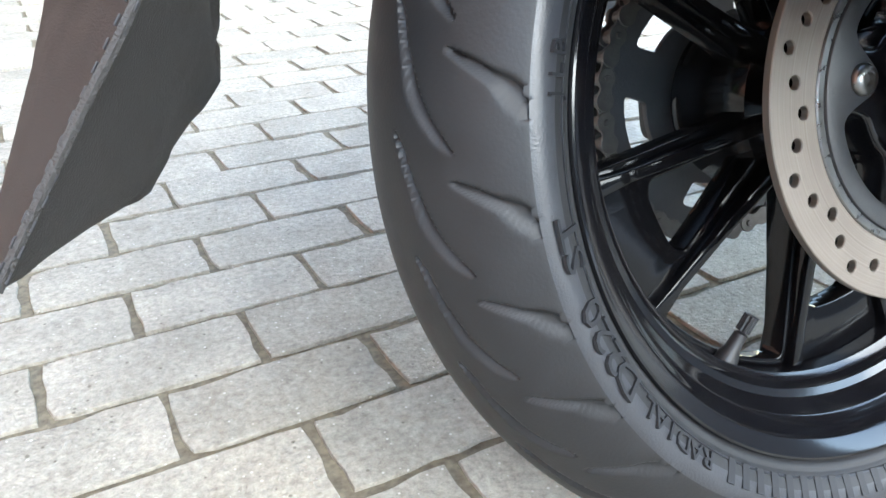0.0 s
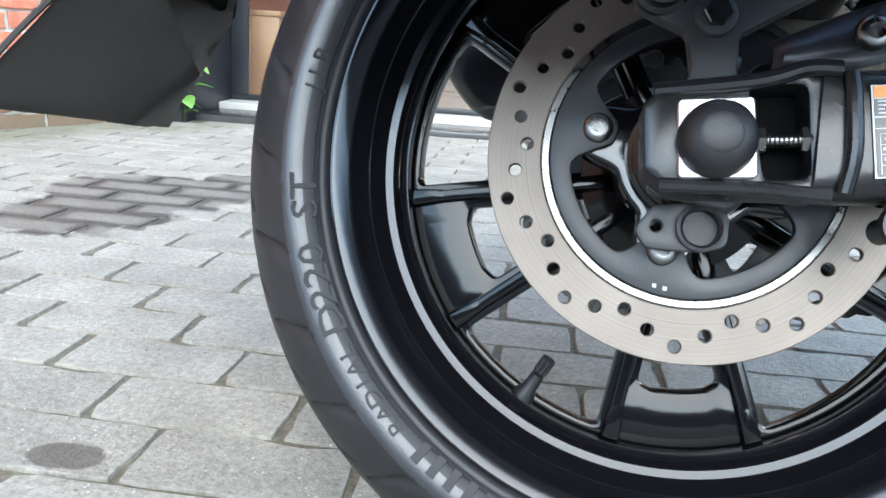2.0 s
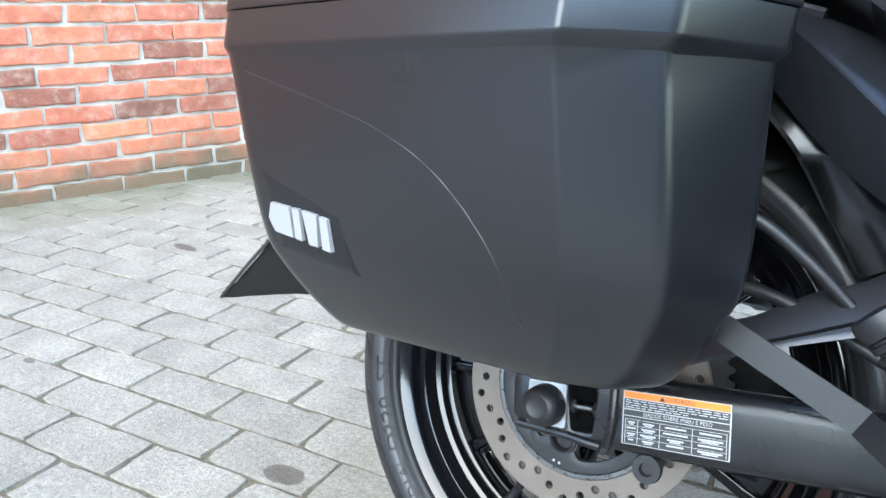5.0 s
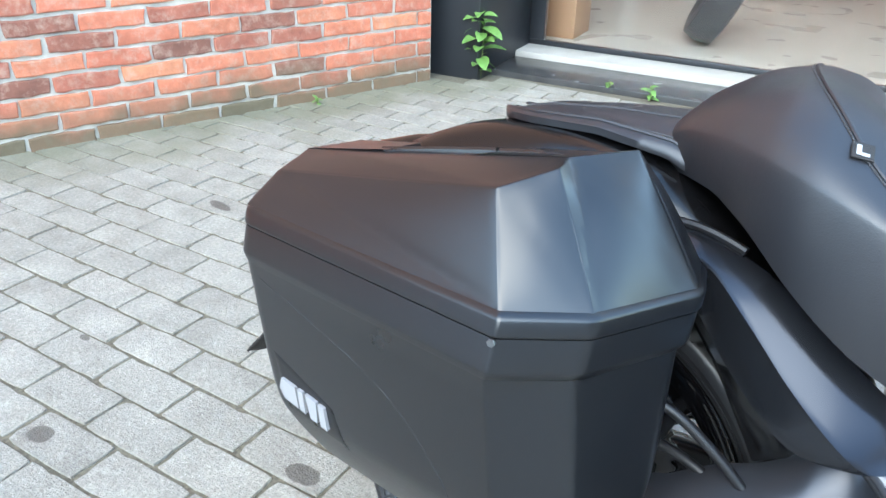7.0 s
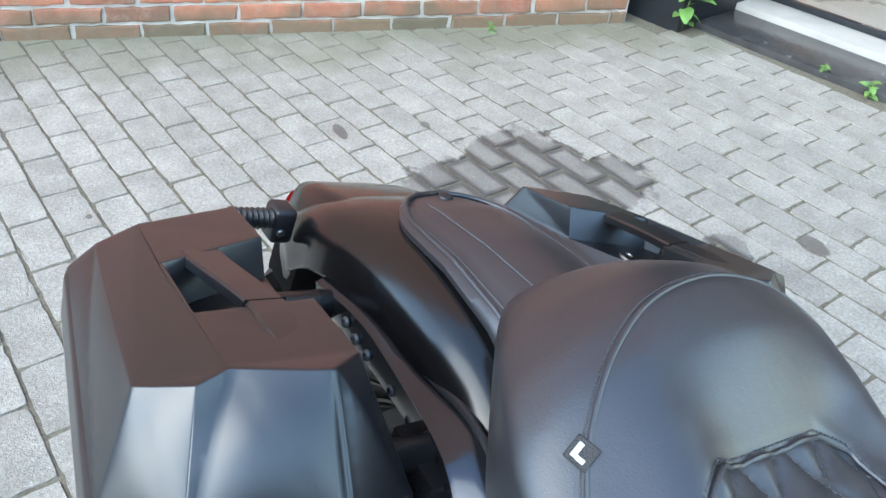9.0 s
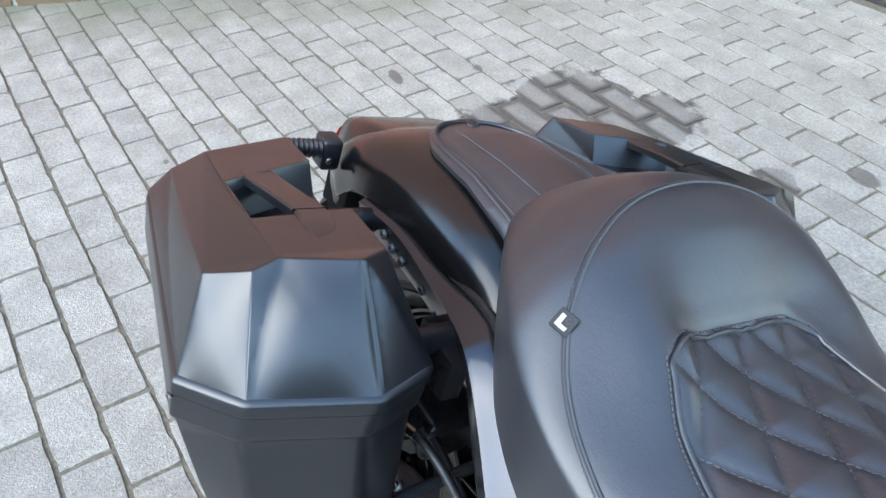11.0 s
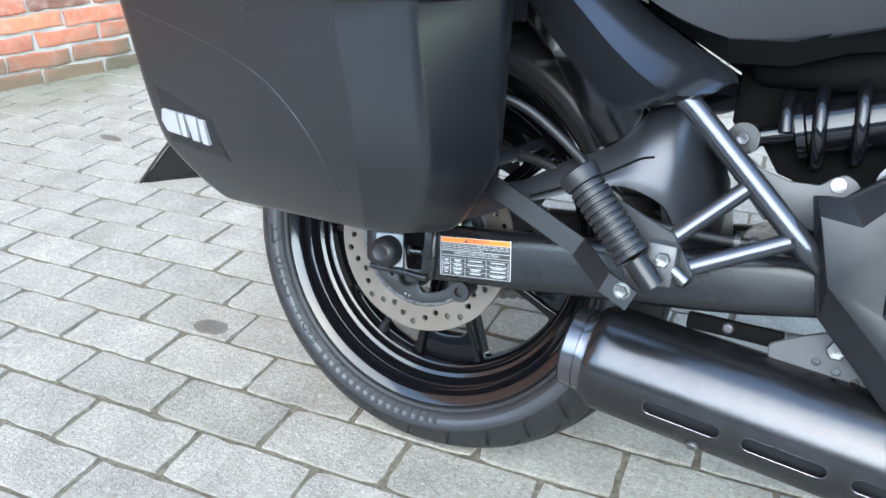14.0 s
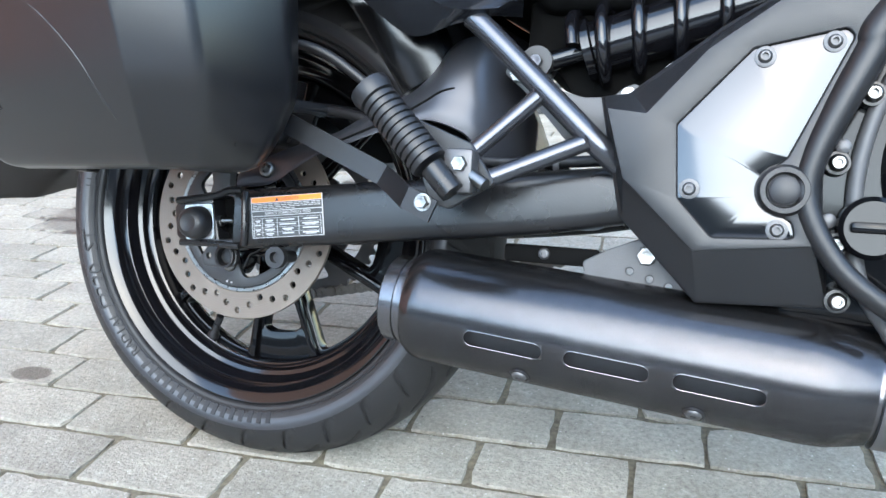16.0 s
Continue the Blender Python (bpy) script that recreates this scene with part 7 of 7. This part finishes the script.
    o = Vector((bx, wall_y(bx, bz) - 0.001, bz))
    ux = Vector((bx + 0.070, wall_y(bx + 0.070, bz - 0.004) - 0.001, bz - 0.004)) - o
    uz = Vector((bx, wall_y(bx, bz - 0.025) - 0.001, bz - 0.025)) - o
    nrm = ux.cross(uz).normalized()
    if nrm.y > 0:
        nrm = -nrm

    def badge(poly):
        b = bmesh.new()
        lo = [b.verts.new(o + ux * u + uz * v - nrm * 0.004) for u, v in poly]
        hi = [b.verts.new(o + ux * u + uz * v + nrm * 0.0026) for u, v in poly]
        b.faces.new(hi)
        n = len(poly)
        for k in range(n):
            b.faces.new((lo[k], lo[(k + 1) % n], hi[(k + 1) % n], hi[k]))
        return b

    b = bmesh.new()
    rows = []
    for i in range(13):
        v = i / 12
        row = []
        for k in range(17):
            u = k / 16
            x = (1 - v) * (-0.197 + 0.095 * u) + v * (-0.178 + 0.094 * u)
            z = (1 - v) * (0.166 - 0.031 * u) + v * (0.098 - 0.010 * u)
            edge = i in (0, 12) or k in (0, 16)
            row.append(b.verts.new((x, wall_y(x, z) + (0.0015 if edge else -0.0005), z)))
        rows.append(row)
    for p, q in zip(rows, rows[1:]):
        for k in range(16):
            b.faces.new((p[k], p[k + 1], q[k + 1], q[k]))
    bmesh.ops.recalc_face_normals(b, faces=b.faces)
    add("badge_panel", b, SATIN, lab="smoother black field behind the badge", smooth=60)
    bd = add("badge", badge([(0.06, 0.0), (0.36, 0.0), (0.40, 0.92), (0.10, 0.88), (0.0, 0.5)]), BADGE, lab="silver raised badge of plain blocks", smooth=20)
    for poly in ([(0.41, 0.0), (0.52, 0.0), (0.55, 0.94), (0.44, 0.92)], [(0.57, 0.0), (0.80, 0.02), (0.80, 0.98), (0.66, 0.98)], [(0.84, 0.04), (0.96, 0.06), (1.0, 1.02), (0.87, 1.0)]):
        add("badge_shape", badge(poly), BADGE, bd, smooth=20)
    if s == 1:
        add("foot", box(-0.088, -0.070, -0.246, -0.226, 0.0405, 0.050, 0.003, 2), CASE)
    return case


build_case(BIKE, 1, "matt black hard side case with a silver badge, on its carrier")
build_case(BIKE @ pose(0, 0, 0.022, 4.0, 0, 0), -1, "matt black hard side case behind the seat, on its carrier")

# ---- bricks of the wall and paving blocks, last ----
BRICK_PITCH = 0.2352


def brick_mesh(seed, ln=BRICK_PITCH - 0.0115, ht=0.0555, dp=0.05, proud=0.006):
    rnd = random.Random(seed)
    # worn arrises: each edge wavers and the face is uneven
    bm = bmesh.new()
    n, m = 7, 2
    ring = [(-1 + 2 * k / n, -1) for k in range(n)] + [(1, -1 + 2 * k / m) for k in range(m)] + [(1 - 2 * k / n, 1) for k in range(n)] + [(-1, 1 - 2 * k / m) for k in range(m)]
    jog = [(rnd.uniform(-1, 1), rnd.uniform(-1, 1), rnd.uniform(-1, 1)) for _ in ring]
    rows = []
    for inset, x in ((0.0, -dp), (0.0, proud - 0.006), (0.0015, proud - 0.0015), (0.006, proud)):
        rows.append([bm.verts.new((x + j[2] * 0.0008, a * (ln / 2 - inset) + j[0] * 0.0042, b * (ht / 2 - inset) + j[1] * 0.0034)) for (a, b), j in zip(ring, jog)])
    for A, B in zip(rows, rows[1:]):
        for k in range(len(ring)):
            bm.faces.new((A[k], A[(k + 1) % len(ring)], B[(k + 1) % len(ring)], B[k]))
    bm.faces.new(rows[-1])
    bmesh.ops.recalc_face_normals(bm, faces=bm.faces)
    return bm


def lay_bricks():
    rnd = random.Random(11)
    kinds = []
    for s in range(8):
        me = bpy.data.meshes.new("brick")
        b = brick_mesh(s)
        b.to_mesh(me)
        b.free()
        me.materials.append(BRICK)
        kinds.append(me)
    verts, faces = [], []
    for row in range(17):
        z = 0.0164 + 0.0669 * row
        for k in range(28):
            far = (-0.198 if row % 2 else -0.080) - BRICK_PITCH * (k - 1)
            near = far - BRICK_PITCH if k else far
            far = min(far, -0.001) if k else -0.001
            if not k:
                near = -0.198 if row % 2 else -0.080
            m = BRICKS @ pose(rnd.uniform(-0.002, 0.002), (far + near) / 2 + rnd.uniform(-0.004, 0.004) * (k > 0), z + rnd.uniform(-0.002, 0.002), rnd.uniform(-0.4, 0.4), 0, rnd.uniform(-0.4, 0.4))
            m = m @ Matrix.Diagonal((1, (far - near - 0.0115) / (BRICK_PITCH - 0.0115), 1, 1))
            me = kinds[rnd.randrange(8)]
            if k < 13:
                ob = new("brick", me)
                ob.matrix_world = m
                ob.parent = WALL
            else:
                n = len(verts)
                verts += [(m @ v.co)[:] for v in me.vertices]
                faces += [[n + i for i in p.vertices] for p in me.polygons]
    me = bpy.data.meshes.new("upper_bricks")
    me.from_pydata(verts, [], faces)
    me.materials.append(BRICK)
    ob = new("upper_bricks", me)
    ob.parent = WALL
    tagged(ob, "further courses of red brick", kind="stuff")


# rows of the paving that have slipped a little along their own line
ROW_SLIP = {-3: 0.012, -2: 0.007, -1: 0.0037, 2: -0.009, 3: 0.0033, 8: 0.004, 10: -0.0055}


def paver_mesh(seed, ln=PITCH_U - 0.0078, wd=PITCH_V - 0.0078):
    rnd = random.Random(seed)
    # top, worn shoulder and side, with uneven edges and a few chipped corners
    bm = bmesh.new()
    n, m = 8, 4
    ring = [(-1 + 2 * k / n, -1) for k in range(n)] + [(1, -1 + 2 * k / m) for k in range(m)] + [(1 - 2 * k / n, 1) for k in range(n)] + [(-1, 1 - 2 * k / m) for k in range(m)]
    rows = []
    jog = [(rnd.uniform(-1, 1), rnd.uniform(-1, 1)) for _ in ring]
    chip = {rnd.randrange(len(ring)): rnd.uniform(0.3, 1.0) for _ in range(4)}
    for inset, z in ((0.0, -0.03), (0.0, -0.0030), (0.0002, -0.0006), (0.0008, 0.0)):
        row = []
        for k, (a, b) in enumerate(ring):
            c = 0.0040 * chip.get(k, 0) * (0 if z < -0.02 else 1)
            corner = 0.0015 if abs(a) == 1 and abs(b) == 1 else 0
            row.append(bm.verts.new((a * (ln / 2 - inset - c - corner) + jog[k][0] * 0.0006, b * (wd / 2 - inset - c - corner) + jog[k][1] * 0.0006, z - c * 0.3)))
        rows.append(row)
    for A, B in zip(rows, rows[1:]):
        for k in range(len(ring)):
            bm.faces.new((A[k], A[(k + 1) % len(ring)], B[(k + 1) % len(ring)], B[k]))
    bm.faces.new(rows[-1])
    bmesh.ops.recalc_face_normals(bm, faces=bm.faces)
    return bm


def lay_pavers():
    rnd = random.Random(7)
    root = tagged(new("paving"), "grey concrete block paving in running bond, dusty with oil spots and a wet patch", "paving", kind="structure")
    kinds = []
    for s in range(10):
        me = bpy.data.meshes.new("paver")
        b = paver_mesh(s)
        b.to_mesh(me)
        b.free()
        me.materials.append(PAVER)
        kinds.append(me)
    verts, faces = [], []
    inv, inw = BUILD.inverted(), BRICKS.inverted()
    for row in range(-60, 34):
        for k in range(-24, 30):
            u = U0 + PITCH_U * (k + 0.5) + (PITCH_U / 2 if row % 2 else 0) + rnd.uniform(-0.002, 0.002) + ROW_SLIP.get(row, 0)
            v = V0 + PITCH_V * (row + 0.5) + rnd.uniform(-0.0012, 0.0012)
            m = PAVE @ pose(u, v, rnd.uniform(-0.0016, 0.0008), rnd.uniform(-0.7, 0.7), rnd.uniform(-0.35, 0.35), rnd.uniform(-0.5, 0.5))
            q, w2 = inv @ m.translation, inw @ m.translation
            if q.y > 0.10 or w2.x < -0.10 or q.x < 0.3 and q.y > -0.06:
                continue
            me = kinds[rnd.randrange(10)]
            p = m.translation
            if -0.95 < p.x < 0.75 and -0.15 < p.y < 0.85:
                ob = new("paver", me)
                ob.matrix_world = m
                ob.parent = root
            else:
                n = len(verts)
                verts += [(m @ w.co)[:] for w in me.vertices]
                faces += [[n + i for i in f.vertices] for f in me.polygons]
    me = bpy.data.meshes.new("outer_pavers")
    me.from_pydata(verts, [], faces)
    me.materials.append(PAVER)
    ob = new("outer_pavers", me)
    ob.parent = root
    tagged(ob, "further grey paving blocks", kind="stuff")


lay_bricks()
lay_pavers()
